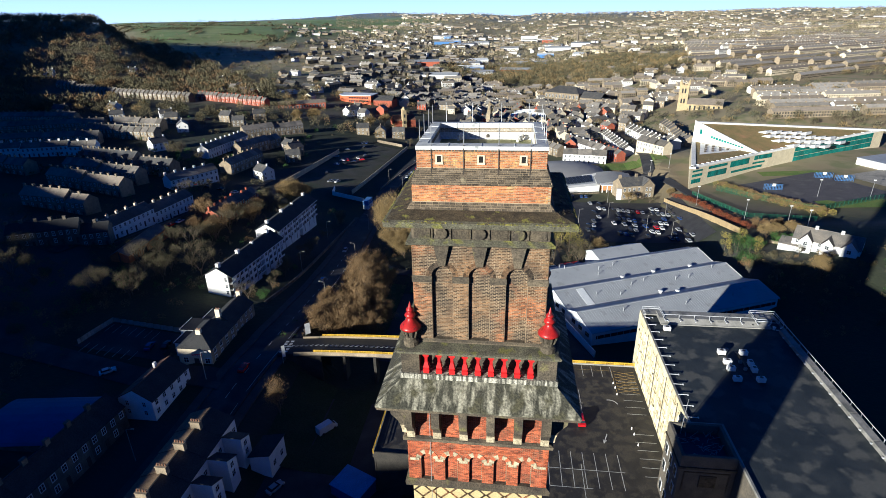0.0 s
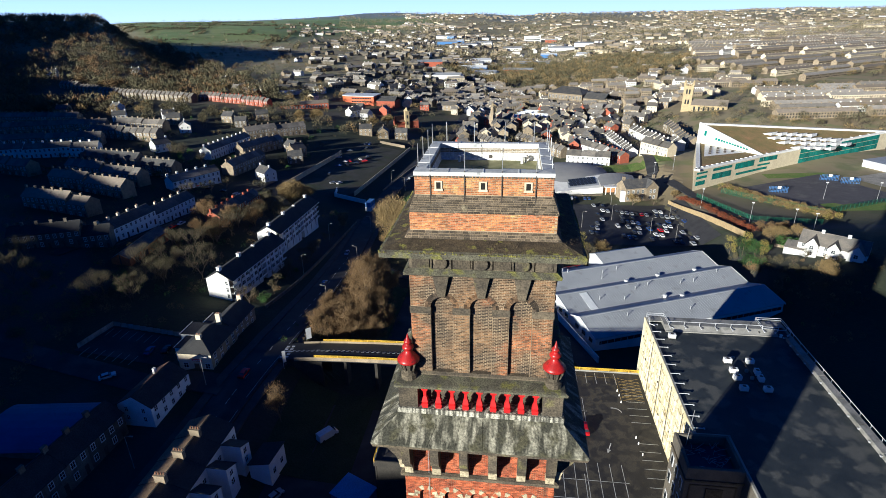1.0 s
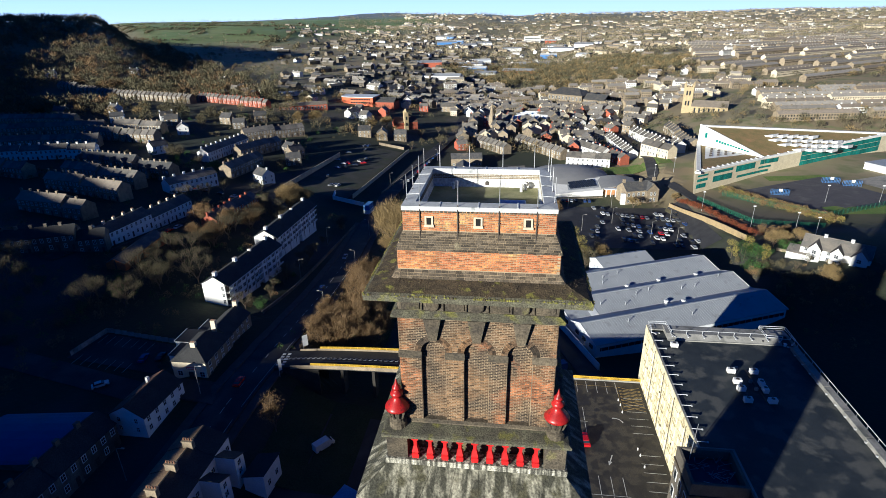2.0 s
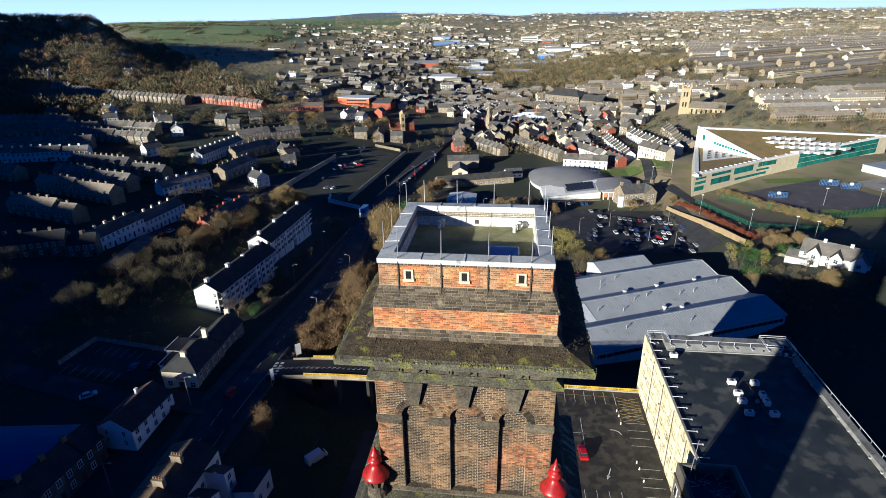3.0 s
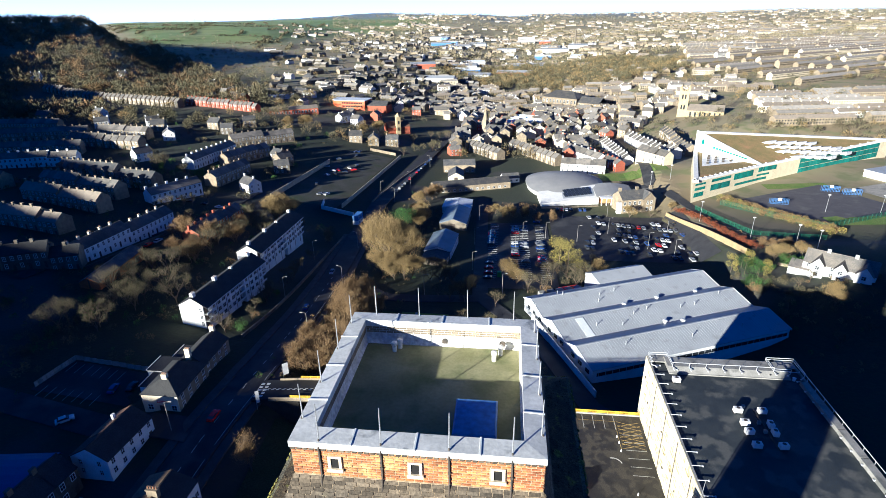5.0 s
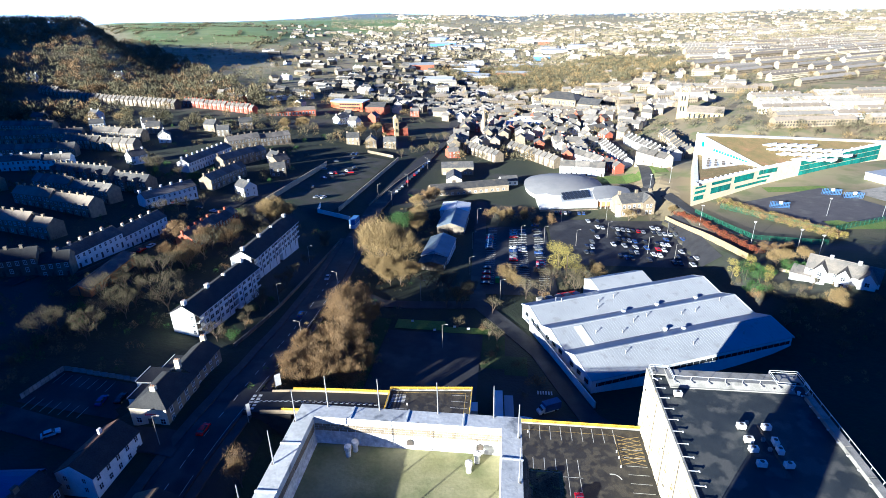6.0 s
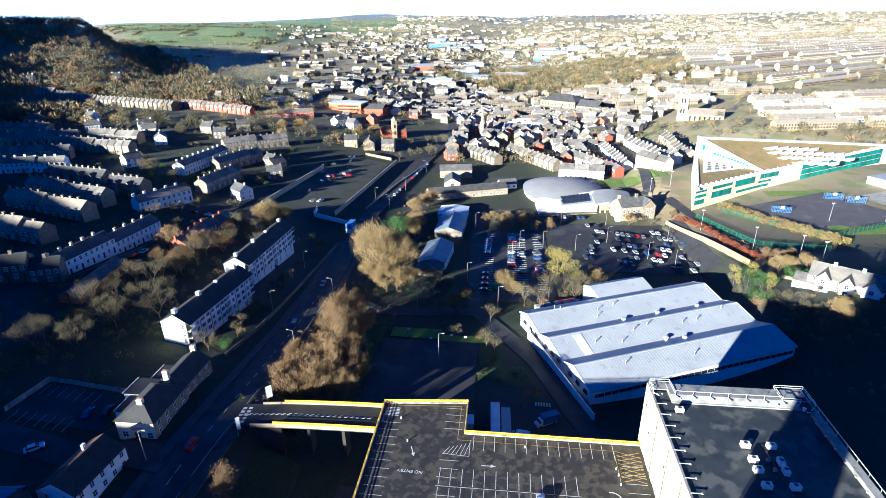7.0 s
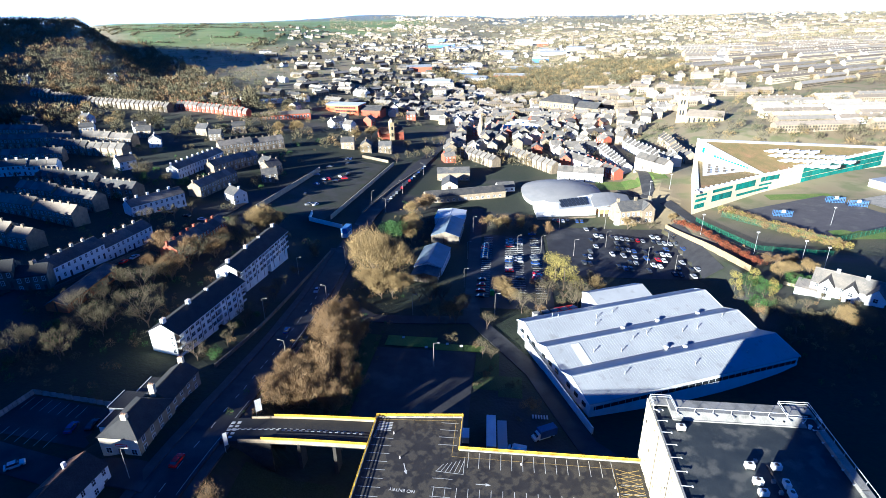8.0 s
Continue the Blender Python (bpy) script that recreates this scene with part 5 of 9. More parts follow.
# ---- the grey steel shed ----
shed = thing("steel_shed", "long grey steel shed with three parallel gabled roofs", "industrial shed", pose(30.1, 130.7, 0, 0, 0, 23.4))
SL, SB, SE, SR, SG = 76.0, 16.4, 1.2, 3.7, -6.0
for b in range(3):
    y0 = b * SB
    s = Shape()
    s.side([(y0, SG), (y0 + SB, SG), (y0 + SB, SE), (y0 + SB * 0.62, SR - 0.1), (y0, SE)], 0.1, SL - 0.1)
    s.make("bay_wall", CLAD_W, shed, "white clad walls with a blue base")
    # sheeting in long strips with standing seams
    rw = SB * 0.62
    s = Shape()
    s.side([(y0 - 0.25, SE - 0.02), (y0 + rw, SR), (y0 + rw, SR + 0.14), (y0 - 0.25, SE + 0.12)], -0.3, SL + 0.3)
    s.make("front_slope", ROOF_GREY, shed)
    s = Shape()
    s.side([(y0 + rw, SR), (y0 + SB - 0.05, SE + 0.2), (y0 + SB - 0.05, SE + 0.34), (y0 + rw, SR + 0.14)], -0.3, SL + 0.3)
    s.make("back_slope", ROOF_GREY, shed)
    q = Shape()
    for i in range(77):
        x = -0.2 + i * 1.0
        q.solid([(x, y0 - 0.2, SE + 0.12), (x + 0.06, y0 - 0.2, SE + 0.12), (x + 0.06, y0 + rw, SR + 0.14), (x, y0 + rw, SR + 0.14),
                 (x, y0 - 0.2, SE + 0.16), (x + 0.06, y0 - 0.2, SE + 0.16), (x + 0.06, y0 + rw, SR + 0.18), (x, y0 + rw, SR + 0.18)], [(4, 5, 6, 7), (3, 0, 4, 7), (1, 2, 6, 5)])
    q.make("roof_seams", ROOF_GREY, shed)
    Shape().box(-0.3, SL + 0.3, y0 + SB - 0.5, y0 + SB + 0.1, SE - 0.1, SE + 0.22).make("valley_gutter", IRON, shed, "dark valley gutter")
    Shape().box(-0.35, SL + 0.35, y0 + rw - 0.3, y0 + rw + 0.3, SR + 0.1, SR + 0.2).make("ridge_cap", ROOF_GREY, shed)
    for x0 in (-0.42, SL + 0.28):
        s = Shape()
        s.side([(y0 - 0.3, SE - 0.35), (y0 + rw, SR - 0.3), (y0 + SB, SE - 0.2), (y0 + SB, SE + 0.36), (y0 + rw, SR + 0.24), (y0 - 0.3, SE + 0.2)], x0, x0 + 0.14)
        s.make("barge_board", CLAD_W, shed)
Shape().box(0.0, SL, -0.06, 0.1, SG, SE - 2.6).make("base_cladding", CLAD_W, shed)
Shape().box(1.5, SL - 1, -0.12, 0.1, SE - 2.4, SE - 1.2).make("window_strip", GLASS_D, shed, "long dark window strip")
for i in range(30):
    Shape().box(2 + i * 2.45, 2.1 + i * 2.45, -0.16, -0.1, SE - 2.4, SE - 1.2).make("mullion", CLAD_W, shed)
Shape().box(-0.05, 0.1, 0.2, 49, SG, SG + 1.6).make("blue_base", CLAD_B, shed)
for b in range(3):
    for y in (3.0, 7.5, 12):
        Shape().box(-0.1, 0.1, b * SB + y - 1, b * SB + y + 1, SE - 2.6, SE - 1.3).make("window", GLASS_D, shed)
# annex behind
s = Shape()
s.side([(49.2, SG), (60.5, SG), (60.5, SE), (56, SR - 0.6), (49.2, SE + 0.2)], 33.0, 57.0)
s.make("annex_wall", CLAD_W, shed)
s = Shape()
s.side([(48.9, SE + 0.15), (56, SR - 0.5), (60.8, SE), (60.8, SE + 0.15), (56, SR - 0.32), (48.9, SE + 0.32)], 32.8, 57.3)
s.make("annex_roof", ROOF_GREY, shed)
# roof cowls, flues and a rooflight
for x, y in ((38, 16.2), (63, 31.2), (46, 31.5), (31.5, 31), (44, 14.5)):
    rz = SE + 1.0 if (y % SB) > 10 else SR - 0.2
    Shape().spin([(0.55, rz - 0.5), (0.55, rz + 0.25), (0.85, rz + 0.3), (0.8, rz + 0.6), (0, rz + 0.75)], x, y, 12).make("roof_cowl", FRAME_W, shed, "white round roof cowl")
for x, y in ((11, 44), (12.5, 42.5), (26, 39), (33, 40), (30, 23), (36, 24), (49, 22), (55, 22), (14, 21), (23, 19), (68, 25), (40, 5), (24, 36), (60, 5), (16, 7)):
    f = (y % SB) / (SB * 0.62)
    rz = SE + (SR - SE) * min(f, 2 - f)
    Shape().tube((x, y, rz - 0.2), (x, y, rz + 1.3), 0.14, 0.14, 7).spin([(0.26, rz + 1.25), (0.26, rz + 1.45), (0, rz + 1.6)], x, y, 8).make("flue", GALV, shed, "thin grey flue")
Shape().side([(SB + 0.3, SE + 0.28), (SB + 9, SR - 0.05), (SB + 9, SR + 0.03), (SB + 0.3, SE + 0.36)], 8.0, 11.0).make("rooflight", CLAD_W, shed, "pale rooflight strip")
# low screen wall and lean-to along the gable side
wall = Shape()
for i in range(20):
    a = (13.0 + i * 0.85, 166 - i * 2.15)
    b = (13.0 + (i + 1) * 0.85, 166 - (i + 1) * 2.15)
    wall.solid([(a[0], a[1], -6), (b[0], b[1], -6), (b[0] + 0.35, b[1] + 0.1, -6), (a[0] + 0.35, a[1] + 0.1, -6), (a[0], a[1], -0.4), (b[0], b[1], -0.4), (b[0] + 0.35, b[1] + 0.1, -0.4), (a[0] + 0.35, a[1] + 0.1, -0.4)],
               [(4, 5, 6, 7), (0, 1, 5, 4), (2, 3, 7, 6)])
tagged(wall.make("boundary_wall", RENDER_W), "long low white boundary wall beside the shed", "wall", kind="structure")


# ---- houses ----
WINDOWS = {}


def grid_window(xs, zs, panes, out, deep, mats, name):
    """One welded sheet: a raised frame round recessed panes, returned into the wall."""
    v, f, m, key = [], [], [], {}

    def at(i, k, y):
        if (i, k, y) not in key:
            key[(i, k, y)] = len(v)
            v.append((xs[i], y, zs[k]))
        return key[(i, k, y)]
    for i in range(len(xs) - 1):
        for k in range(len(zs) - 1):
            y = deep if (i, k) in panes else out
            f.append((at(i, k, y), at(i + 1, k, y), at(i + 1, k + 1, y), at(i, k + 1, y)))
            m.append(1 if (i, k) in panes else 0)
            for a, b, ni, nk in (((i, k), (i + 1, k), i, k - 1), ((i + 1, k), (i + 1, k + 1), i + 1, k), ((i + 1, k + 1), (i, k + 1), i, k + 1), ((i, k + 1), (i, k), i - 1, k)):
                if 0 <= ni < len(xs) - 1 and 0 <= nk < len(zs) - 1:
                    y2 = deep if (ni, nk) in panes else out
                    if y2 <= y:
                        continue
                else:
                    y2 = 0.1
                f.append((at(*b, y), at(*a, y), at(*a, y2), at(*b, y2)))
                m.append(0)
    s = Shape()
    s.v, s.f, s.m = v, f, m
    return s.mesh(name, mats)


def window_mesh(w, h):
    key = (round(w, 2), round(h, 2))
    if key not in WINDOWS:
        xs = [-w / 2 - 0.12, -w / 2, -0.035, 0.035, w / 2, w / 2 + 0.12]
        zs = [-0.14, 0.0, h * 0.52, h * 0.52 + 0.06, h, h + 0.16]
        holes = {(1, 1), (3, 1), (1, 3), (3, 3)}
        WINDOWS[key] = (grid_window(xs, zs, holes, -0.06, -0.012, [FRAME_W, FRAME_W], "window"), Shape().box(-w / 2, w / 2, -0.03, 0.1, 0, h).mesh("pane", GLASS_D), grid_window(xs, zs, holes, -0.06, -0.012, [FRAME_W, GLASS_D], "window"))
    return WINDOWS[key]


def window(parent, x, y, z, w, h, rz, pane=False):
    fr, gl, whole = window_mesh(w, h)
    ob = new("window", fr if pane else whole)
    ob.parent = parent
    ob.matrix_basis = pose(x, y, z, 0, 0, rz)
    if pane:
        new("pane", gl).parent = ob
    return ob


def gable_roof(w, d, he, hr, over=0.3, end=0.12, thick=0.16, hip=0.0):
    s = Shape()
    for e in (-1, 1):
        y1, z1 = e * (d / 2 + over), he - over * (hr - he) / (d / 2)
        pts = [(-w / 2 - end, y1, z1), (w / 2 + end, y1, z1), (w / 2 + end - hip, 0, hr), (-w / 2 - end + hip, 0, hr)]
        s.solid(pts + [(x, y, z + thick) for x, y, z in pts], [(4, 5, 6, 7), (3, 2, 1, 0), (0, 1, 5, 4), (1, 2, 6, 5), (2, 3, 7, 6), (3, 0, 4, 7)])
        if hip:
            x0 = e * (w / 2 + end)
            s.poly([(x0, -d / 2 - over, z1 + thick), (x0, d / 2 + over, z1 + thick), (x0 - e * hip, 0, hr + thick)])
    s.box(-w / 2 - end + hip, w / 2 + end - hip, -0.16, 0.16, hr + thick - 0.06, hr + thick + 0.08)
    return s


def make_house(name, label, w, d, he, hr, wm, rm, chims=(0.5,), front=2, storeys=2, rear=True, sides=False, porch=False, hip=0.0, group="", detail=True, chim_m=None, gables=False, pots=False):
    h = thing(name, label, "house", group=group)
    s = Shape()
    if hip:
        s.box(-w / 2, w / 2, -d / 2, d / 2, -5, he)
    else:
        s.side([(-d / 2, -5), (d / 2, -5), (d / 2, he), (0, hr), (-d / 2, he)], -w / 2, w / 2)
    s.make("wall", wm, h)
    gable_roof(w, d, he, hr, hip=hip).make("roof", rm, h)
    for c in chims:
        x = -w / 2 + c * w
        st = Shape().box(x - 0.55, x + 0.55, -0.38, 0.38, hr - 0.9, hr + 1.1).box(x - 0.62, x + 0.62, -0.45, 0.45, hr + 1.1, hr + 1.22)
        stack_ = st.make("chimney", chim_m or wm, h)
        if detail and pots:
            for i in range(2):
                Shape().spin([(0.11, hr + 1.2), (0.09, hr + 1.65), (0.12, hr + 1.68), (0.0, hr + 1.68)], x - 0.3 + i * 0.5, 0, 6).make("chimney_pot", POT, stack_)
    sp = w / front
    for f in range(storeys):
        z = 0.9 + f * (he - 0.2) / storeys
        for i in range(front):
            x = -w / 2 + sp * (i + 0.5)
            if not (f == 0 and i == front - 1):
                window(h, x, -d / 2, z, 0.95, 1.35, 0)
            if rear and detail:
                window(h, x, d / 2, z, 0.95, 1.25, 180)
        if sides:
            for y in ((-d / 4, d / 4) if detail else (0.6,)):
                for e, rz in ((-1, -90), (1, 90)):
                    window(h, e * w / 2, y, z, 0.8, 1.25, rz)
    x = w / 2 - sp / 2
    Shape().box(x - 0.46, x + 0.46, -d / 2 - 0.04, -d / 2 + 0.1, -0.2, 2.0).make("door", TIMBER, h)
    if detail and pots:
        Shape().box(-w / 2, w / 2, -d / 2 - over_g, -d / 2 - over_g + 0.12, he - 0.22, he - 0.1).make("gutter", IRON, h)
    if gables:
        q = Shape()
        q.at = pose(-w * 0.22, -d / 2 - 1.0, 0, 0, 0, 90)
        q.side([(-1.5, -5), (1.5, -5), (1.5, he - 0.6), (0, hr - 1.2), (-1.5, he - 0.6)], -1.0, 2.5)
        q.make("bay_wall", wm, h)
        q = gable_roof(3.6, 3.0, he - 0.6, hr - 1.2, 0.2)
        q.make("bay_roof", rm, h, at=pose(-w * 0.22, -d / 2 - 0.2, 0, 0, 0, 90))
        window(h, -w * 0.22, -d / 2 - 2.0, 0.9, 1.2, 1.4, 0)
        window(h, -w * 0.22, -d / 2 - 2.0, 3.6, 1.0, 1.3, 0)
    return h


over_g = 0.3


def row(template, x0, y0, x1, y1, w, flip=False, sink=0.0, tall=1.12, level=5):
    """Copies of a house along a ridge line, stepping with the ground."""
    d = math.hypot(x1 - x0, y1 - y0)
    n = max(1, round(d / w))
    ang = math.degrees(math.atan2(y1 - y0, x1 - x0)) + (180 if flip else 0)
    for i in range(n):
        x, y = x0 + (x1 - x0) * (i + 0.5) / n, y0 + (y1 - y0) * (i + 0.5) / n
        c = min(n, i // level * level + level / 2) / n
        o = copy_thing(template, pose(x, y, hgt(x0 + (x1 - x0) * c, y0 + (y1 - y0) * c) - sink, 0, 0, ang))
        o.scale = (d / n / w * 1.002, 1, tall)


def away(template):
    for o in [template, *template.children_recursive][::-1]:
        bpy.data.objects.remove(o)


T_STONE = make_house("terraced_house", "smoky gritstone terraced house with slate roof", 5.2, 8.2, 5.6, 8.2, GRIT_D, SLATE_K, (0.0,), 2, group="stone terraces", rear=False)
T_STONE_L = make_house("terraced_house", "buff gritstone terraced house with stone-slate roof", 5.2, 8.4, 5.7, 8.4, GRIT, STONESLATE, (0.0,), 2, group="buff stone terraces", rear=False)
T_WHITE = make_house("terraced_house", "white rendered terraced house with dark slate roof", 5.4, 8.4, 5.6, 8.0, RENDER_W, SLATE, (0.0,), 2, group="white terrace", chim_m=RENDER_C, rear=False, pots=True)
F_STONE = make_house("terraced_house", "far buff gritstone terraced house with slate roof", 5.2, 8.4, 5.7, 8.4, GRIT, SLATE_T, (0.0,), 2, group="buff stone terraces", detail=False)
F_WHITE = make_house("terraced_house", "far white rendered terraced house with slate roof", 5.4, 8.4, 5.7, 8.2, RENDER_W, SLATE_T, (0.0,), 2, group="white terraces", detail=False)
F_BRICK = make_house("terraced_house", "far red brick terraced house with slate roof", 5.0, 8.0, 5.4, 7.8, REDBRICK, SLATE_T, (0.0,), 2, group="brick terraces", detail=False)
T_GABLE = make_house("terraced_house", "buff stone terraced house with white gabled bay", 8.8, 8.6, 6.2, 9.2, GRIT, SLATE, (0.0, 0.5), 3, group="gabled terrace", gables=True, rear=False)
T_BRICK = make_house("terraced_house", "red brick terraced house with slate roof", 5.0, 8.0, 5.4, 7.8, REDBRICK, SLATE, (0.0,), 2, group="brick terraces", rear=False)
D_WHITE = make_house("detached_house", "white rendered house with slate roof and end stacks", 11, 8.5, 5.6, 8.8, RENDER_W, SLATE, (0.05, 0.95), 3, sides=True)
D_STONE = make_house("detached_house", "gritstone villa with slate roof and end stacks", 11, 9, 6.0, 9.4, GRIT, SLATE, (0.06, 0.94), 3, sides=True)
D_DARK = make_house("detached_house", "dark sooty stone house with slate roof", 10, 8.5, 5.6, 8.6, GRIT_D, SLATE, (0.05, 0.95), 3, sides=True)
# the rows on the hillside
row(T_WHITE, -168.5, 168, -162, 222, 5.4, False)
row(T_STONE_L, -251, 241, -199, 229, 5.2)
row(T_GABLE, -270, 290, -200, 275, 8.8)
row(T_STONE_L, -232, 203, -194, 197, 5.2)
row(T_STONE, -196, 154, -163, 168, 5.2)
row(F_STONE, -415, 352, -327, 386, 5.2)
row(F_STONE, -380, 310, -296, 339, 5.2)
row(F_STONE, -450, 402, -371, 410, 5.2)
row(F_STONE, -323, 393, -278, 389, 5.2)
row(F_WHITE, -345, 286, -277, 311, 5.4)
row(F_WHITE, -206, 318, -201, 368, 5.4)
row(F_STONE, -176, 290, -171, 326, 5.2)
row(F_STONE, -211, 387, -175, 422, 5.2)
row(T_BRICK, -139, 203, -138, 245, 5.0)
row(F_STONE, -262, 266, -206, 252, 5.6)
row(F_STONE, -318, 262, -276, 254, 5.6)
row(F_STONE, -322, 362, -262, 356, 6.0)
row(F_WHITE, -190, 250, -176, 276, 5.4)
row(F_STONE, -190, 334, -176, 372, 5.6)
row(F_STONE, -548, 602, -337, 535, 7.0)
row(F_BRICK, -340, 554, -249, 525, 6.0)
for tpl, x, y, a in ((D_WHITE, -306, 437, 40), (D_WHITE, -264, 392, 120), (D_WHITE, -152, 292, -35), (D_DARK, -162, 362, -31), (D_DARK, -150, 336, 27), (D_STONE, -155, 352, 60),
                     (D_STONE, -128, 447, 10), (D_STONE, -112, 446, -80), (D_STONE, -97, 452, 5), (D_STONE, -290, 420, 20), (D_WHITE, -345, 425, 30), (D_STONE, -250, 440, -10),
                     (D_DARK, -232, 425, 15), (D_WHITE, -246, 330, 60), (D_STONE, -420, 450, 10), (D_WHITE, -380, 470, -20), (D_STONE, -228, 458, 30),
                     (D_WHITE, -395, 705, 15), (D_WHITE, -590, 640, 20), (D_STONE, -640, 560, -10), (D_WHITE, -520, 705, 5)):
    copy_thing(tpl, pose(x, y, hgt(x, y), 0, 0, a))

# ---- three-storey white block in two lengths ----
def flats(x, y, z, rz, length, label, stairs):
    """A long block under one dark roof; open stairs and end balconies are cut into its front."""
    b = thing("apartment_block", label, "apartment block", pose(x, y, z, 0, 0, rz), group="white flats")
    he, hr, d = 7.6, 10.6, 10.5
    cuts = [(0.0, 2.5)] + [(length * f - 1.7, length * f + 1.7) for f in stairs] + [(length - 2.4, length)]
    walls, last = [], 0.0
    for a, c in cuts:
        if a > last:
            walls.append((last, a, 0))
        walls.append((a, c, 1))
        last = c
    for a, c, deep_ in walls:
        f = -d / 2 + 1.5 * deep_
        hz = he + (hr - he) * 1.5 * deep_ / (d / 2)
        s = Shape()
        s.side([(f, -6), (d / 2, -6), (d / 2, he), (0, hr), (f, hz)], a, c)
        s.make("wall", RENDER_W, b)
        if deep_:
            for fl in range(3):
                zf = -0.35 + fl * 2.55
                Shape().box(a, c, -d / 2 - 0.05, f, zf - 0.12, zf + 0.1).make("landing", GROUT_G, b, "concrete landing slab")
                Shape().box(a + 0.05, c - 0.05, -d / 2 - 0.06, -d / 2 + 0.06, zf + 0.1, zf + 0.75).make("balustrade", FRAME_W, b, "white balcony front")
                Shape().box((a + c) / 2 - 0.9, (a + c) / 2 + 0.9, f - 0.06, f + 0.06, zf + 0.1, zf + 2.2).make("door", TIMBER, b)
        else:
            n = max(1, round((c - a) / 2.9))
            for i in range(n):
                cx = a + (c - a) * (i + 0.5) / n
                for fl in range(3):
                    window(b, cx, -d / 2, 0.45 + fl * 2.55, 1.7 if i % 3 else 1.2, 1.35, 0, True)
                if i % 2:
                    Shape().box(-0.06, 0.06, -0.14, 0.0, -3, he).make("downpipe", IRON, b, at=pose(a + (c - a) * i / n, -d / 2, 0))
    gable_roof(length, d, he, hr, 0.5, 0.35, 0.2).make("roof", SLATE_K, b, "slate roof coloured near-black for shade", at=pose(length / 2, 0, 0))
    Shape().box(0, length, -d / 2 - 0.62, -d / 2 - 0.5, he - 0.45, he - 0.2).make("fascia", FRAME_W, b, "white fascia board")
    for fl in range(3):
        window(b, 0, -d / 4 - 0.2, 0.4 + fl * 2.55, 0.9, 1.5, -90, True)
    for i, f in enumerate((0.03, 0.36, 0.62, 0.93)):
        x0 = length * f
        w, up = (0.75, 1.3) if i != 2 else (0.4, 0.6)
        st = Shape().box(x0 - w, x0 + w, -0.55, 0.55, hr - 0.6, hr + up).box(x0 - w - 0.1, x0 + w + 0.1, -0.65, 0.65, hr + up, hr + up + 0.15).make("chimney", RENDER_W, b, "white chimney stack")
        for j in range(2):
            Shape().spin([(0.12, hr + up + 0.15), (0.1, hr + up + 0.5), (0, hr + up + 0.5)], x0 - 0.25 + j * 0.5, 0, 6).make("chimney_pot", POT, st)
    return b


flats(-100.4, 137.5, 6.0, 84.0, 37.4, "white rendered three-storey flats with dark roof beside the road", (0.55,))
flats(-102.6, 184.0, 5.0, 87.5, 44, "white rendered three-storey flats set back along the road", (0.52,))

# ---- the pub on the corner ----
pub = thing("pub", "stone public house with white gable and red sign board", "pub", pose(-83.6, 92.4, 8.6, 0, 0, 90))
s = Shape()
s.box(0, 14.5, -4.8, 5.0, -4, 5.4)
s.make("wall", GRIT, pub)
Shape().box(-0.08, 0.0, -4.8, 5.0, -0.2, 5.35).make("gable_render", RENDER_C, pub, "cream painted gable front")
gable_roof(14.5, 9.8, 5.4, 8.6, 0.35, 0.3, 0.18, hip=4.5).make("roof", SLATE_K, pub, at=pose(7.25, 0.1, 0))
s = Shape()
s.side([(-4.2, -4), (3.8, -4), (3.8, 4.8), (-0.2, 7.4), (-4.2, 4.8)], 14.5, 28)
s.make("wing_wall", GRIT, pub)
gable_roof(13.5, 8.0, 4.8, 7.4).make("wing_roof", SLATE_K, pub, at=pose(21.25, -0.2, 0))
Shape().box(-0.16, -0.06, -1.9, 1.0, 3.1, 3.75).make("sign_board", RED, pub, "red fascia board")
q = Shape()
for i in range(5):
    q.box(-0.18, -0.15, -1.7 + i * 0.52, -1.3 + i * 0.52, 3.3, 3.55)
q.make("sign_bars", FRAME_W, pub)
Shape().box(-0.2, -0.05, -0.9, 0.5, -0.1, 2.3).make("door", TIMBER, pub)
for y in (-3.4, 3.0):
    window(pub, -0.08, y, 0.9, 1.3, 1.5, -90, True)
for i in range(4):
    for z in (0.7, 3.3):
        window(pub, 2.0 + i * 3.4, -4.8, z, 1.0, 1.5, 0, True)
        window(pub, 16 + i * 3.2, -4.2, z - 0.2, 0.9, 1.2, 0, True)
for x, hh in ((3.6, 8.0), (14.5, 8.4), (27.6, 7.6)):
    st = Shape().box(x - 0.5, x + 0.5, -0.7, 0.7, hh - 2.2, hh + 1.4).make("chimney", RENDER_C, pub)
    for j in range(3):
        Shape().spin([(0.12, hh + 1.4), (0.1, hh + 1.8), (0, hh + 1.8)], x, -0.45 + j * 0.45, 6).make("chimney_pot", POT, st)
for x0, x1, y0, y1, h in ((6, 12, 5, 10, 2.8), (12.5, 19, 4, 12, 3.2), (19, 26, 4, 9, 2.6)):
    Shape().box(x0, x1, y0, y1, -4, h).make("rear_extension", RENDER_W, pub)
    Shape().box(x0 - 0.15, x1 + 0.15, y0, y1 + 0.15, h, h + 0.16).make("rear_roof", SLATE_K, pub)
    Shape().box(x0 - 0.2, x1 + 0.2, y1 + 0.02, y1 + 0.22, h - 0.05, h + 0.3).make("fascia", FRAME_W, pub)
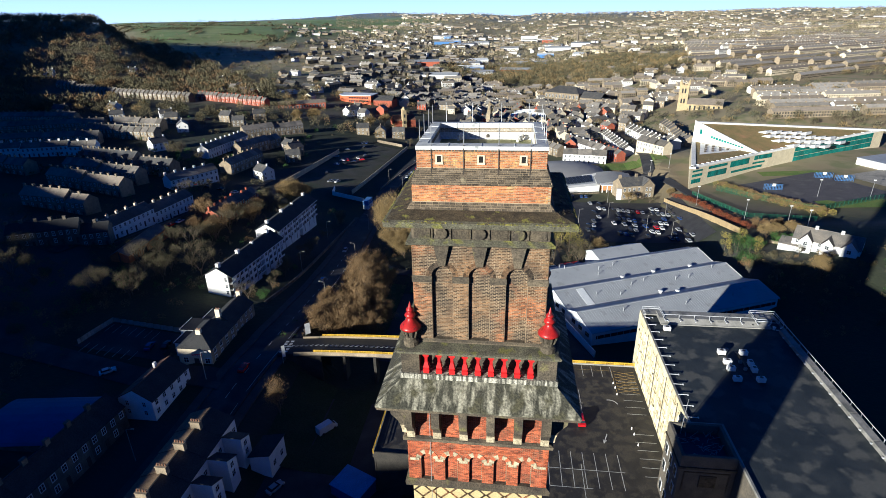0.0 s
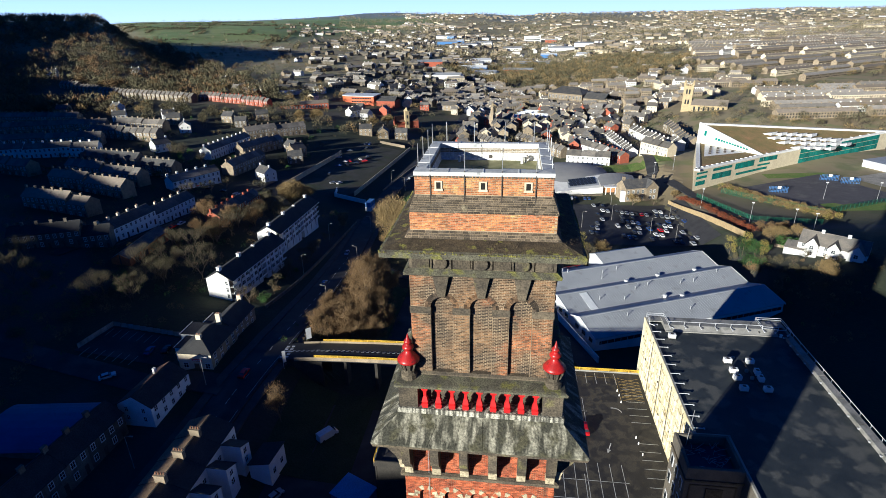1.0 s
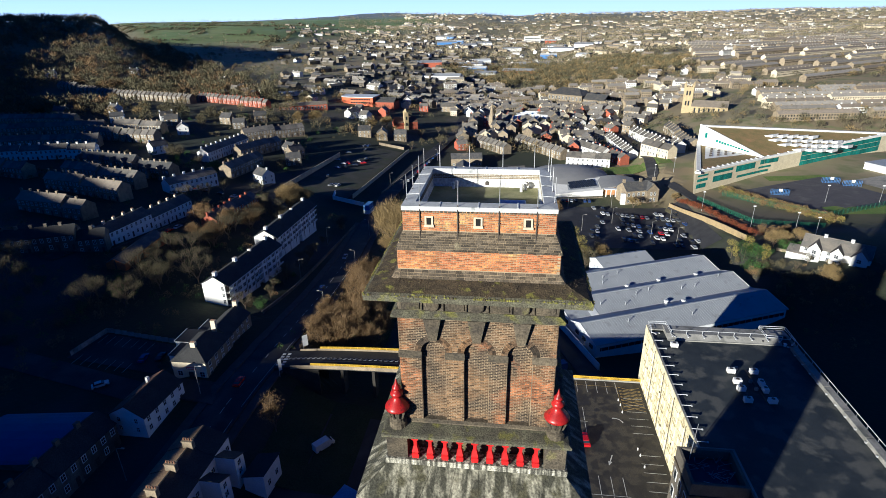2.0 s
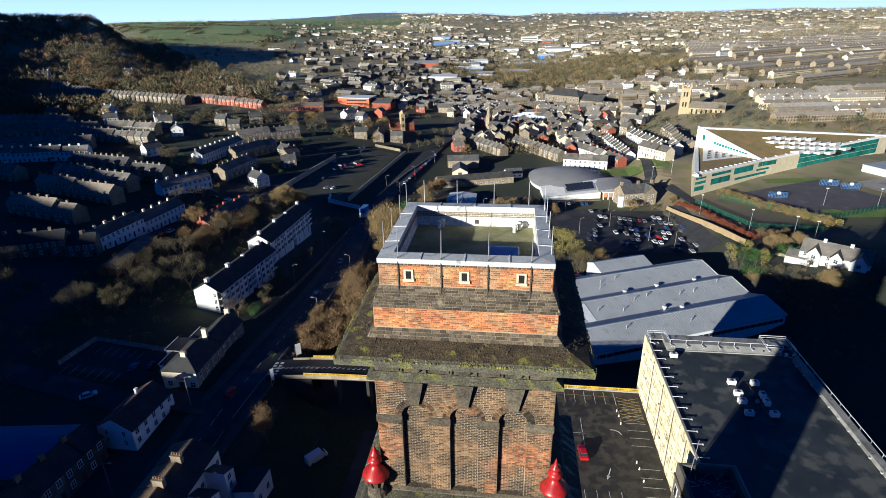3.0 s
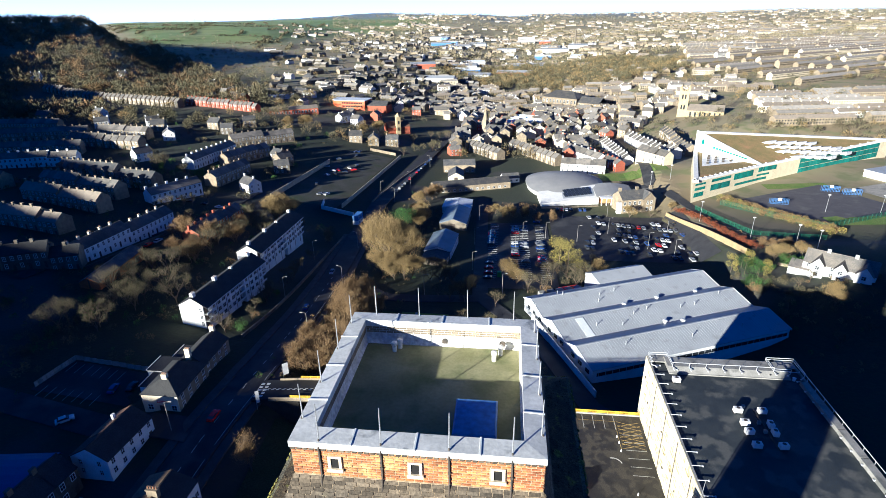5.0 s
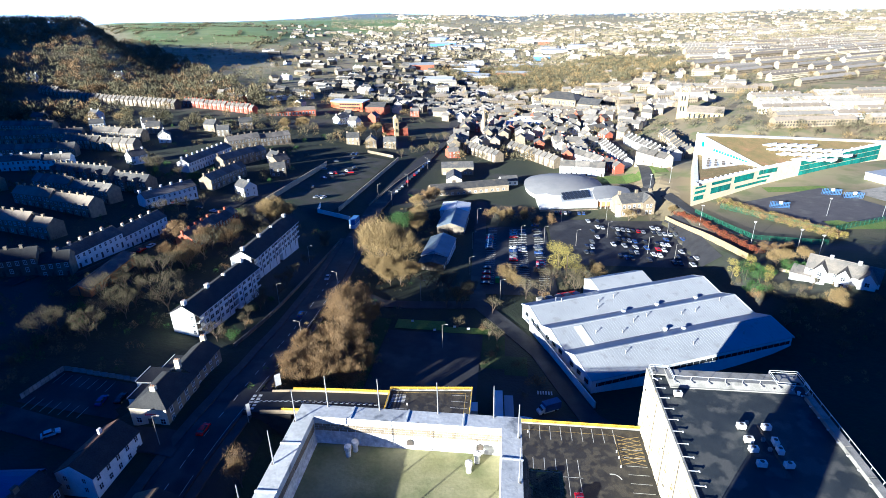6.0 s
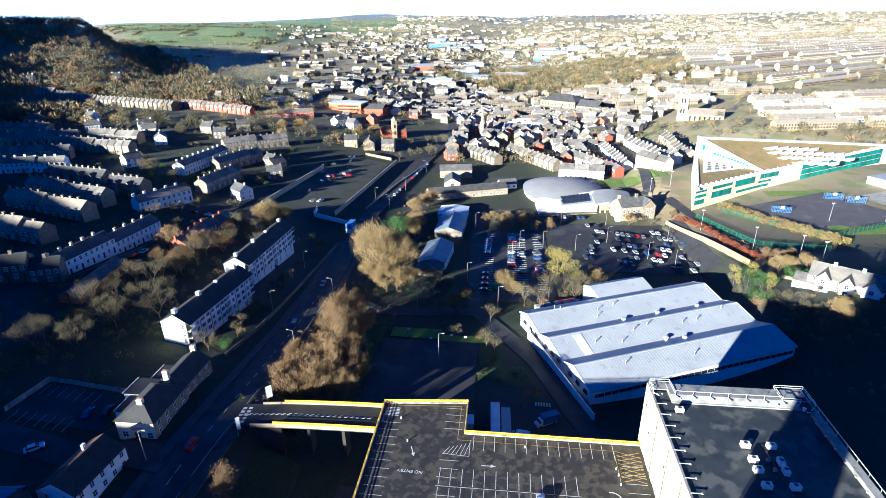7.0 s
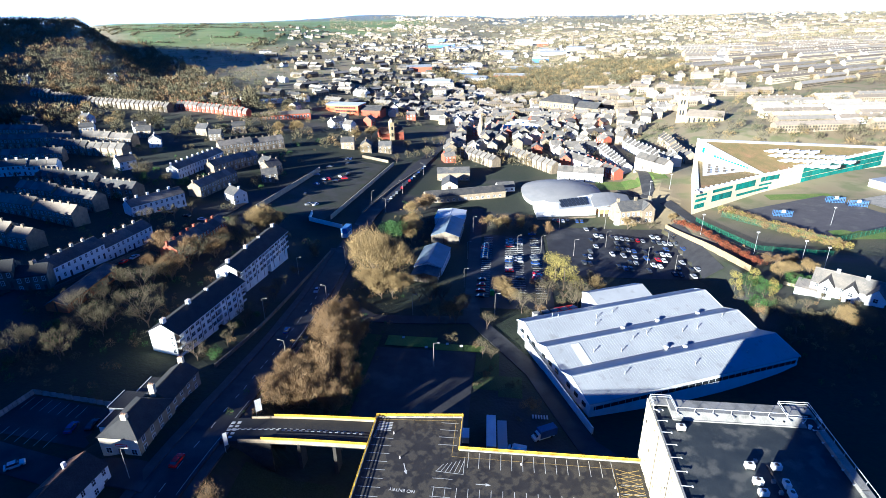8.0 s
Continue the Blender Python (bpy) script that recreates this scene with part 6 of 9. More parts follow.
# fence round its yard
f = thing("fence", "grey panel fence round the pub car park", "fence")
for i in range(11):
    for (ax, ay), (bx, by) in (((-122, 110.5), (-98, 111)), ((-123.5, 97), (-122, 110.5))):
        x, y = ax + (bx - ax) * (i + 0.5) / 11, ay + (by - ay) * (i + 0.5) / 11
        L = math.hypot(bx - ax, by - ay) / 11
        Shape().box(-L / 2 + 0.06, L / 2 - 0.06, -0.04, 0.04, 0.1, 1.7).make("panel", GROUT_G, f, at=pose(x, y, hgt(x, y) + 0.1, 0, 0, math.degrees(math.atan2(by - ay, bx - ax))))
q = Shape()
for i in range(7):
    for y in (109.2, 98.4):
        x = -121 + i * 2.5
        q.poly([(x, y, hgt(x, y) + 0.25), (x + 0.1, y, hgt(x, y) + 0.25), (x + 0.1, y - 4.4, hgt(x, y - 4.4) + 0.25), (x, y - 4.4, hgt(x, y - 4.4) + 0.25)])
tagged(q.make("bay_lines", PAINT_W), "white bay lines in the pub car park", "road marking", kind="structure")

# ---- houses below the chimney on the left ----
CORNER = make_house("detached_house", "white rendered roadside house with near-black roof", 14.5, 9.4, 5.2, 7.9, RENDER_W, SLATE_K, (), 5, sides=True, rear=False)
ch_ = copy_thing(CORNER, pose(-87.0, 79.0, 7.6, 0, 0, 86))
# brown overlay that puts the sun on the rear slope into its colour
s = Shape()
s.solid([(-2.0, 5.0, 5.15), (7.2, 5.0, 5.15), (7.2, 0.1, 8.12), (-2.0, 0.1, 8.12), (-2.0, 5.0, 5.25), (7.2, 5.0, 5.25), (7.2, 0.1, 8.2), (-2.0, 0.1, 8.2)], [(4, 5, 6, 7), (0, 1, 5, 4), (1, 2, 6, 5), (2, 3, 7, 6), (3, 0, 4, 7)])
s.make("tiled_slope", TILE_R, ch_, "rear slope toned brown for the sun on it")
Shape().box(2.4, 3.2, 0.9, 1.5, 7.0, 9.0).make("chimney", RENDER_W, ch_)
away(CORNER)
row(T_STONE, -96.5, 26, -93, 70, 5.2, False)
def road_terrace():
    """A deep stone house on the road whose white rear wing faces the yard."""
    w, d, he, hr = 6.4, 10.6, 6.6, 8.7
    h = thing("terraced_house", "stone roadside terraced house with buff stack and white rear wing", "house", group="roadside terrace")
    Shape().side([(-d / 2, -6), (d / 2, -6), (d / 2, he), (0, hr), (-d / 2, he)], -w / 2, w / 2).make("wall", RENDER_W, h, "white painted rear wall")
    Shape().box(-w / 2, w / 2, d / 2, d / 2 + 0.12, -6, he).make("front_wall", GRIT, h, "coursed gritstone road front")
    gable_roof(w, d, he, hr, 0.35, 0.02).make("roof", SLATE_K, h)
    # tan slab over the near-black roof: its sunlit side put into the colour
    s = Shape()
    s.solid([(-w / 2, d / 2 + 0.3, he + 0.02), (w / 2, d / 2 + 0.3, he + 0.02), (w / 2, 0.1, hr + 0.19), (-w / 2, 0.1, hr + 0.19), (-w / 2, d / 2 + 0.3, he + 0.1), (w / 2, d / 2 + 0.3, he + 0.1), (w / 2, 0.1, hr + 0.24), (-w / 2, 0.1, hr + 0.24)],
            [(4, 5, 6, 7), (0, 1, 5, 4), (1, 2, 6, 5), (2, 3, 7, 6), (3, 0, 4, 7)])
    s.make("road_slope", ROADSLATE, h, "stone-slated road-side slope, tan as if in sun")
    st = Shape().box(-w / 2 - 0.5, -w / 2 + 0.5, -1.3, 1.0, hr - 1.4, hr + 1.5).box(-w / 2 - 0.6, -w / 2 + 0.6, -1.4, 1.1, hr + 1.5, hr + 1.7).make("chimney", GRIT, h, "broad buff stone stack")
    for i in range(4):
        Shape().spin([(0.15, hr + 1.7), (0.12, hr + 2.2), (0.15, hr + 2.25), (0.0, hr + 2.25)], -w / 2, -1.05 + i * 0.6, 6).make("chimney_pot", POT, st)
    wing = Shape()
    wing.solid([(-2.9, -d / 2 - 4.6, -6), (0.6, -d / 2 - 4.6, -6), (0.6, -d / 2, -6), (-2.9, -d / 2, -6), (-2.9, -d / 2 - 4.6, 5.9), (0.6, -d / 2 - 4.6, 4.3), (0.6, -d / 2, 4.3), (-2.9, -d / 2, 5.9)],
               [(4, 5, 6, 7), (0, 1, 5, 4), (1, 2, 6, 5), (3, 0, 4, 7)])
    wing.make("rear_wing", RENDER_W, h, "white rendered rear wing")
    lid = Shape()
    lid.solid([(-3.05, -d / 2 - 4.8, 5.97), (0.8, -d / 2 - 4.8, 4.21), (0.8, -d / 2, 4.21), (-3.05, -d / 2, 5.97), (-3.05, -d / 2 - 4.8, 6.15), (0.8, -d / 2 - 4.8, 4.4), (0.8, -d / 2, 4.4), (-3.05, -d / 2, 6.15)],
              [(4, 5, 6, 7), (0, 1, 5, 4), (1, 2, 6, 5), (2, 3, 7, 6), (3, 0, 4, 7)])
    lid.make("wing_roof", SLATE_K, h)
    for z, hh in ((0.5, 1.5), (3.0, 1.3)):
        window(h, -1.4, -d / 2 - 4.6, z, 1.1, hh, 0, True)
        window(h, 2.0, -d / 2, z, 1.1, hh, 0, True)
    return h


ROADSLATE = surf("sun_tan_stone_slate", (0.24, 0.165, 0.095), (0.17, 0.12, 0.075), 0.5, 0.85, 0.4, 5, rnd=0.15, vary=0.35)
T_ROAD = road_terrace()
for i in range(8):
    y = 69.5 - 6.4 * (i + 0.5)
    copy_thing(T_ROAD, pose(-66.3 - 0.02 * i, y, 5.2 - 0.12 * i, 0, 0, 89))
away(T_ROAD)
an = thing("outhouse", "small white rendered outbuilding with dark roof", "outhouse", pose(-52.5, 66.5, 2.2, 0, 0, 84))
Shape().side([(-2.6, -4), (2.6, -4), (2.6, 3.6), (-2.6, 5.0)], -3.4, 3.4).make("wall", RENDER_W, an)
Shape().side([(-2.9, 5.1), (2.9, 3.55), (2.9, 3.75), (-2.9, 5.3)], -3.6, 3.6).make("roof", SLATE_K, an)
for x in (-1.6, 1.6):
    window(an, x, -2.6, 0.8, 1.0, 1.5, 0, True)
bs = thing("workshop", "low workshop with curved blue-grey sheet roof", "workshop", pose(-108, 66, 6.5, 0, 0, 8))
s = Shape()
s.box(-11, 11, -8, 8, -4, 3)
s.make("wall", GRIT_D, bs)
n = 10
s = Shape()
prof = [(-8.3 * math.cos(math.pi * i / n), 3 + 2.2 * math.sin(math.pi * i / n)) for i in range(n + 1)]
s.side(prof + [(p[0] * 0.99, p[1] - 0.12) for p in prof[::-1]], -11.2, 11.2)
s.make("roof", CLAD_B, bs)
og = thing("garage", "long low brick garage with an orange gable", "garage", pose(-149.0, 165.0, 11.0, 0, 0, 96))
Shape().side([(-3.7, -4), (3.7, -4), (3.7, 3.1), (0, 5.0), (-3.7, 3.1)], -15, 15).make("wall", REDBRICK_O, og)
gable_roof(30.4, 7.4, 3.1, 5.0).make("roof", SLATE, og)
for x in (-10.5, -3.5, 3.5, 10.5):
    Shape().box(x - 1.3, x + 1.3, -3.78, -3.68, -0.4, 2.1).make("door", TIMBER, og, "dark timber garage door")
Shape().box(-15.08, -15.0, -0.25, 0.25, -1, 4.6).make("downpipe", TIMBER, og, "dark boarded strip")
gz = thing("portable_shed", "flat blue-grey steel store", "shed", pose(-31, 62, hgt(-31, 62), 0, 0, -25))
Shape().box(-4, 4, -3, 3, -1, 3.2).make("wall", CLAD_B, gz)
Shape().side([(-3.2, 3.2), (3.2, 3.6), (3.2, 3.75), (-3.2, 3.35)], -4.2, 4.2).make("roof", BLUE_P, gz)


# ---- bare winter trees ----
def bare_tree(name, label, height, spread, seed, twig, twigs=2600, lean=0.0, upright=0.8, group="", fine=1.0, low=0.6, limbs=5):
    """Tapered trunk and limbs, and a haze of fine twigs that thins out at its edge."""
    r = random.Random(seed)
    t = thing(name, label, "tree", group=group)
    tr, tips = Shape(), []

    def grow(p, d, length, rad, depth):
        q = p + d * length
        tr.tube(p, q, rad, rad * 0.68, 5 if depth < 2 else 3)
        if depth >= 4 or length < 0.5:
            tips.append((q, d, length))
            return
        if depth >= 2:
            tips.append((p.lerp(q, 0.6), d, length))
        n = r.choice((2, 3, 3)) if depth else limbs
        for i in range(n):
            a = r.uniform(0, 6.283)
            side = Vector((math.cos(a), math.sin(a), r.uniform(-0.1, 0.5)))
            nd = (d * upright + side * (0.62 if depth else 0.75 * spread)).normalized()
            grow(q if depth else p.lerp(q, r.uniform(low, 1.0)), nd, length * r.uniform(0.62, 0.86), rad * 0.62, depth + 1)

    grow(Vector((0, 0, -1)), Vector((lean, 0, 1)).normalized(), height * 0.30, height * 0.020, 0)
    tr.make("trunk", BARK, t)
    c = Shape()
    per = max(1, twigs // len(tips))
    for q, d, length in tips:
        for i in range(per):
            a, e = r.uniform(0, 6.283), r.uniform(-0.5, 1.0)
            dr = (d * 0.9 + Vector((math.cos(a), math.sin(a), e + 0.5)) * 0.8).normalized()
            off = Vector((r.gauss(0, 1), r.gauss(0, 1), r.gauss(0, 0.8))) * length * 0.42
            L = r.uniform(0.4, 1.05) * height / 13
            p0 = q + off
            w = dr.orthogonal().normalized() * r.uniform(0.026, 0.055) * fine * height / 13
            if r.random() < 0.5:
                w = dr.cross(w)
            c.poly([tuple(p0 - w), tuple(p0 + w), tuple(p0 + dr * L)])
    c.make("crown", twig, t)
    return t


def leafy(name, label, height, width, seed, leaf, n=900, size=0.34, category="tree", group=""):
    """Trunk and a crown of many small leaf clumps with an uneven outline."""
    r = random.Random(seed)
    t = thing(name, label, category, group=group)
    Shape().tube((0, 0, -1), (0, 0, height * 0.8), height * 0.025, 0.04, 5).make("trunk", BARK, t)
    c = Shape()
    lobes = [(r.gauss(0, width * 0.28), r.gauss(0, width * 0.28), height * r.uniform(0.3, 0.85), r.uniform(0.22, 0.4) * width) for i in range(9)]
    for i in range(n):
        x, y, z, q = r.choice(lobes)
        v = Vector((r.gauss(0, 1), r.gauss(0, 1), r.gauss(0, 1))).normalized() * q * r.uniform(0.6, 1.08)
        p = Vector((x, y, z)) + v
        if p.z < 0.1:
            continue
        a = Vector((r.gauss(0, 1), r.gauss(0, 1), r.gauss(0, 1))).normalized() * size * r.uniform(0.6, 1.4)
        b = a.orthogonal().normalized() * size * r.uniform(0.5, 0.9)
        c.poly([tuple(p - a), tuple(p + a + b), tuple(p + a * 0.7 - b)])
    c.make("crown", leaf, t)
    return t


RUS = [bare_tree("tree", "bare russet-brown deciduous tree", 13, 0.85, 21 + i, TWIG_B, 12000, group="russet trees", fine=0.7, low=0.2, limbs=8) for i in range(3)]
PAL = [bare_tree("tree", "bare pale ochre willow with dense twigs", 16, 0.8, 31 + i, TWIG_P, 14000, group="pale trees", fine=0.62, low=0.2, limbs=8) for i in range(2)]
OLI = [bare_tree("tree", "bare olive-grey deciduous tree", 12, 0.8, 41 + i, TWIG_G, 2100, group="grey trees", upright=0.95, fine=0.62) for i in range(3)]
YEL = [leafy("tree", "tree with thin yellow leaf", 12, 6, 51, TWIG_Y, 3200, 0.13), bare_tree("tree", "slender tree with ochre twigs", 10, 0.6, 52, TWIG_Y, 1400, upright=0.9)]
EVG = [leafy("evergreen_tree", "dense dark green evergreen tree", 9, 6, 61, LEAF_G, 3200, 0.13), leafy("evergreen_bush", "low rounded dark green bush", 3.5, 5, 62, LEAF_G, 1500, 0.13, "bush")]
BUSH = [leafy("bush", "tangled brown winter scrub bush", 3.2, 5, 71, TWIG_G, 1500, 0.13, "bush"), leafy("bush", "tangled russet winter scrub bush", 3.5, 5.5, 72, TWIG_B, 1500, 0.13, "bush")]
rp = random.Random(77)


def plant(tpl, x, y, s=1.0, z=None, tall=1.12):
    o = copy_thing(tpl, pose(x, y, (hgt(x, y) if z is None else z) - 0.1, 0, 0, rp.uniform(0, 360)))
    o.scale = (s * rp.uniform(0.9, 1.1), s * rp.uniform(0.9, 1.1), s * tall)


def grove(kinds, x0, y0, x1, y1, width, n, s0=0.8, s1=1.2):
    for i in range(n):
        f, w = rp.random(), rp.uniform(-width / 2, width / 2)
        d = math.hypot(x1 - x0, y1 - y0)
        x, y = x0 + (x1 - x0) * f + (y1 - y0) / d * w, y0 + (y1 - y0) * f - (x1 - x0) / d * w
        if not (-160 < x < -143 and 112 < y < 182):  # open grass before the garage
            plant(rp.choice(kinds), x, y, rp.uniform(s0, s1))


# belt between road and lot
for x, y, s in ((-55, 118, 0.85), (-50, 123, 1.05), (-44, 126, 1.1), (-52, 131, 1.15), (-46, 136, 1.2), (-42, 121, 0.8), (-56, 127, 0.9), (-50, 143, 1.2), (-45, 147, 1.1), (-53, 152, 1.1), (-49, 159, 1.05), (-54, 164, 1.0), (-44, 155, 0.9), (-52, 171, 0.9), (-41, 131, 0.9)):
    plant(rp.choice(RUS), x, y, s, tall=1.45 if y > 140 else 1.3)
for x, y, s in ((-47, 205, 1.4), (-44, 210, 1.25), (-50, 214, 1.3), (-38, 204, 0.7), (-45, 198, 0.7), (-51, 202, 0.75), (-41, 200, 0.7), (-47, 201, 0.85)):
    plant(rp.choice(PAL), x, y, s, tall=1.42 if s > 1 else 1.2)
BIRCH = bare_tree("tree", "slender russet birch with drooping twigs", 11, 0.45, 83, TWIG_B, 4200, upright=1.4, fine=0.8)
plant(BIRCH, -55.2, 80.5, 0.95)
away(BIRCH)
plant(RUS[1], -145.3, 205.2, 1.0)
plant(EVG[0], -51, 262, 1.6)
plant(EVG[0], -54, 270, 1.3)
plant(EVG[0], -49, 290, 1.0)
grove(RUS + PAL, -50, 228, -47, 330, 12, 10, 0.6, 0.9)
grove(OLI, -40, 190, -16, 200, 10, 6, 0.6, 0.9)
grove(OLI + RUS, -18, 175, -6, 200, 8, 4, 0.5, 0.8)
for x, y, w in ((-13, 163.2, 0.55), (-1.4, 157, 0.7), (-0.6, 177, 0.62), (-15, 183, 0.8), (-12, 186, 0.75), (-19, 181, 0.7), (-24, 184, 0.6), (1.5, 155, 0.5)):
    plant(rp.choice(OLI), x, y, w)
for x, y, w in ((-4, 163, 0.5), (-0.1, 146, 0.5), (2, 150, 0.45), (8.5, 141, 0.6), (14.3, 132, 0.7), (-2.4, 141, 0.4), (10, 126, 0.45), (1, 160, 0.4)):
    plant(rp.choice(BUSH), x, y, w)
plant(YEL[0], 31, 216, 1.2)
plant(YEL[0], 28, 224, 1.1)
plant(YEL[1], 36, 210, 1.0)
plant(PAL[0], 45, 214, 0.55)
plant(PAL[1], 5, 205, 0.6)
plant(PAL[0], 8, 200, 0.5)
grove(BUSH + OLI, 6, 190, 38, 206, 8, 10, 0.6, 1.0)
grove(BUSH, 14, 222, 46, 230, 5, 7, 0.5, 0.8)
grove(PAL, -4, 298, 16, 300, 10, 4, 0.4, 0.5)
grove(BUSH, -8, 296, 18, 304, 10, 5, 0.9, 1.3)
grove(RUS, 18, 288, 34, 290, 5, 3, 0.4, 0.6)
# slope behind the white flats
grove(OLI, -128, 120, -118, 240, 22, 27, 0.7, 1.15)
grove(RUS, -133, 175, -128, 232, 14, 5, 0.7, 1.0)
grove(OLI, -130, 126, -125, 150, 8, 7, 0.7, 1.0)
grove(OLI + BUSH, -138, 156, -141, 182, 4, 9, 0.5, 0.8)
grove([BUSH[0], BUSH[0], EVG[1]], -165, 96, -135, 140, 40, 24, 0.5, 1.0)
grove(OLI, -190, 60, -170, 140, 40, 16, 0.8, 1.3)
grove(OLI + PAL, -126, 246, -118, 262, 16, 7, 0.7, 0.9)
grove(EVG + OLI, -230, 304, -190, 300, 16, 9, 0.7, 1.2)
grove(OLI + BUSH + [EVG[1]], -86, 130, -86, 240, 5, 26, 0.4, 0.75)
grove(OLI, -175, 235, -160, 262, 10, 4, 0.6, 0.9)
grove(OLI + PAL, -200, 470, -90, 500, 40, 12, 0.6, 0.9)
grove(OLI, -80, 420, -60, 520, 26, 10, 0.5, 0.9)
# around the villa on the right and behind the shed
grove([EVG[0], YEL[0], BUSH[0]], 98, 212, 106, 196, 8, 8, 0.4, 0.7)
grove(OLI + BUSH, 104, 176, 150, 150, 34, 26, 0.35, 0.6)
grove(BUSH, 100, 196, 112, 178, 10, 14, 0.4, 0.8)
grove(RUS, 116, 228, 138, 224, 10, 6, 0.3, 0.45)
grove([EVG[1], BUSH[0]], 116, 212, 124, 200, 10, 12, 0.5, 0.8)
grove(PAL + OLI, 60, 300, 100, 306, 6, 4, 0.35, 0.5)
for x, y, k, s in ((118.5, 172, 0, 0.62), (115, 211, 0, 0.5), (119, 213, 1, 0.45), (126, 212, 1, 0.45)):
    plant(PAL[k], x, y, s)
for x, y, k, s in ((101, 204, 0, 0.75), (104, 200, 0, 0.7), (101, 192, 1, 1.0), (99, 197, 0, 0.6), (117, 202, 1, 1.1), (120, 201, 1, 0.9)):
    plant(EVG[k], x, y, s)


# ---- low works beside the service road ----
def works(x, y, rz, L, d, he, hr, wm, rm, label, sink=0.0):
    b = thing("workshop", label, "workshop", pose(x, y, hgt(x, y) - sink, 0, 0, rz))
    s = Shape()
    s.side([(-d / 2, -3), (d / 2, -3), (d / 2, he), (0, hr), (-d / 2, he)], -L / 2, L / 2)
    s.make("wall", wm, b)
    gable_roof(L, d, he, hr, 0.3, 0.25, 0.15).make("roof", rm, b)
    for i in range(int(L / 4)):
        for e, rz2 in ((-1, 0), (1, 180)):
            window(b, -L / 2 + 2 + i * 4, e * d / 2, 1.0, 1.4, 1.2, rz2)
    Shape().box(-L / 2 - 0.1, -L / 2 + 0.1, -1.3, 1.3, -0.2, he - 0.4).make("gate", TIMBER, b)
    return b


works(-29, 240, 86, 24, 13, 4.5, 7.0, CLAD_W, SHEET_G, "low works with blue-grey sheet roof beside trees")
works(-30, 224, 86, 10, 12, 3.4, 4.8, GRIT_D, SLATE, "small lean-to works with dark roof")
works(-26, 284, 88, 26, 15, 4.5, 7.0, GRIT_D, SHEET_G, "works with glazed gable and blue roof")
works(-27, 308, 88, 16, 17, 4.0, 5.0, CLAD_W, CLAD_W, "long works with flat pale roof")
works(-22, 352, 20, 54, 12, 4.5, 7.0, GRIT, SLATE, "long stone range with slate roof")
works(-34, 398, 8, 24, 12, 6.0, 9.0, GRIT, SLATE, "stone mill office with slate roof")
works(-34, 372, 95, 18, 11, 5.0, 8.0, RENDER_C, SLATE, "cream works building on the bend")
works(5, 372, 15, 12, 8, 3.4, 6.0, RENDER_W, SLATE, "white gabled chapel hall")

# ---- leisure centre with a shell roof ----
lc = thing("leisure_centre", "white leisure centre under a low grey shell roof", "leisure centre", pose(40, 350, -10.5))
s = Shape()
n, m = 40, 8


def shell(i, j):
    t, q = 6.28319 * i / n, j / m
    ct, st = math.cos(t), math.sin(t)
    x = 26.5 * q * math.copysign(abs(ct) ** 0.85, ct) + 2.5
    y = (26 if st > 0 else 36) * q * math.copysign(abs(st) ** 0.9, st) + 15
    return (x, y, 3.4 + 4.4 * (1 - q ** 2.2))


for i in range(n):
    for j in range(m):
        if j:
            s.poly([shell(i, j), shell(i, j + 1), shell(i + 1, j + 1), shell(i + 1, j)])
        else:
            s.poly([shell(i, 0), shell(i, 1), shell(i + 1, 1)])
    a, b = shell(i, m), shell(i + 1, m)
    s.poly([a, b, (b[0], b[1], b[2] - 0.7), (a[0], a[1], a[2] - 0.7)])
SHELL_G = surf("weathered_grey_membrane", (0.29, 0.285, 0.28), (0.25, 0.25, 0.25), 0.15, 0.7, 0.05, 5, third=(0.27, 0.265, 0.26), tscale=0.1, vary=0.08)
s.make("shell_roof", SHELL_G, lc, "smooth grey shell roof")
s = Shape()
for i in range(n):
    a, b = [((p[0] - 2.5) * 0.97 + 2.5, (p[1] - 15) * 0.97 + 15) for p in (shell(i, m), shell(i + 1, m))]
    s.poly([(a[0], a[1], -3), (b[0], b[1], -3), (b[0], b[1], 3.3), (a[0], a[1], 3.3)])
s.make("wall", RENDER_W, lc)
# white front range with a rising roof that meets the shell
s = Shape()
s.solid([(-15.6, -33, -3), (20.5, -26, -3), (21, -4, -3), (-17, -14, -3), (-15.6, -33, 2.4), (20.5, -26, 4.6), (21, -4, 6.6), (-17, -14, 4.2)],
        [(4, 5, 6, 7), (0, 1, 5, 4), (1, 2, 6, 5), (2, 3, 7, 6), (3, 0, 4, 7)])
s.make("front_range", RENDER_W, lc, "white low front range")


def range_z(x, y):
    u, v = (x + 16) / 37, (y + 33 - 7 * (x + 16) / 37) / 20
    return (2.4 + 2.2 * u) * (1 - v) + (4.2 + 2.4 * u) * v


for i in range(7):
    for j in range(2):
        x, y = 0.5 + i * 2.5, -21 + j * 6 + i * 0.6
        Shape().box(-1.0, 1.0, -2.4, 2.4, -0.1, 0.35).make("rooflight", GLASS_D, lc, at=pose(x, y, range_z(x, y) + 0.15, 9, -5, 12))
s = Shape()
s.poly([(-1.5, -26, range_z(-1.5, -26) + 0.02), (18.5, -22, range_z(18.5, -22) + 0.02), (18.5, -10, range_z(18.5, -10) + 0.02), (-1.5, -14, range_z(-1.5, -14) + 0.02)])
s.make("roof_apron", ROOF_GREY, lc, "grey membrane round the rooflights")
s = Shape()
s.prism([(21.2, -24), (38, -22), (40, -8), (21.2, -4)], -3, 5.5)
s.make("entrance_hall", surf("tan_brick_wall", (0.50, 0.25, 0.10), (0.42, 0.20, 0.08), 0.6, 0.88, 0.3, 6), lc, "tan brick entrance hall")
s = Shape()
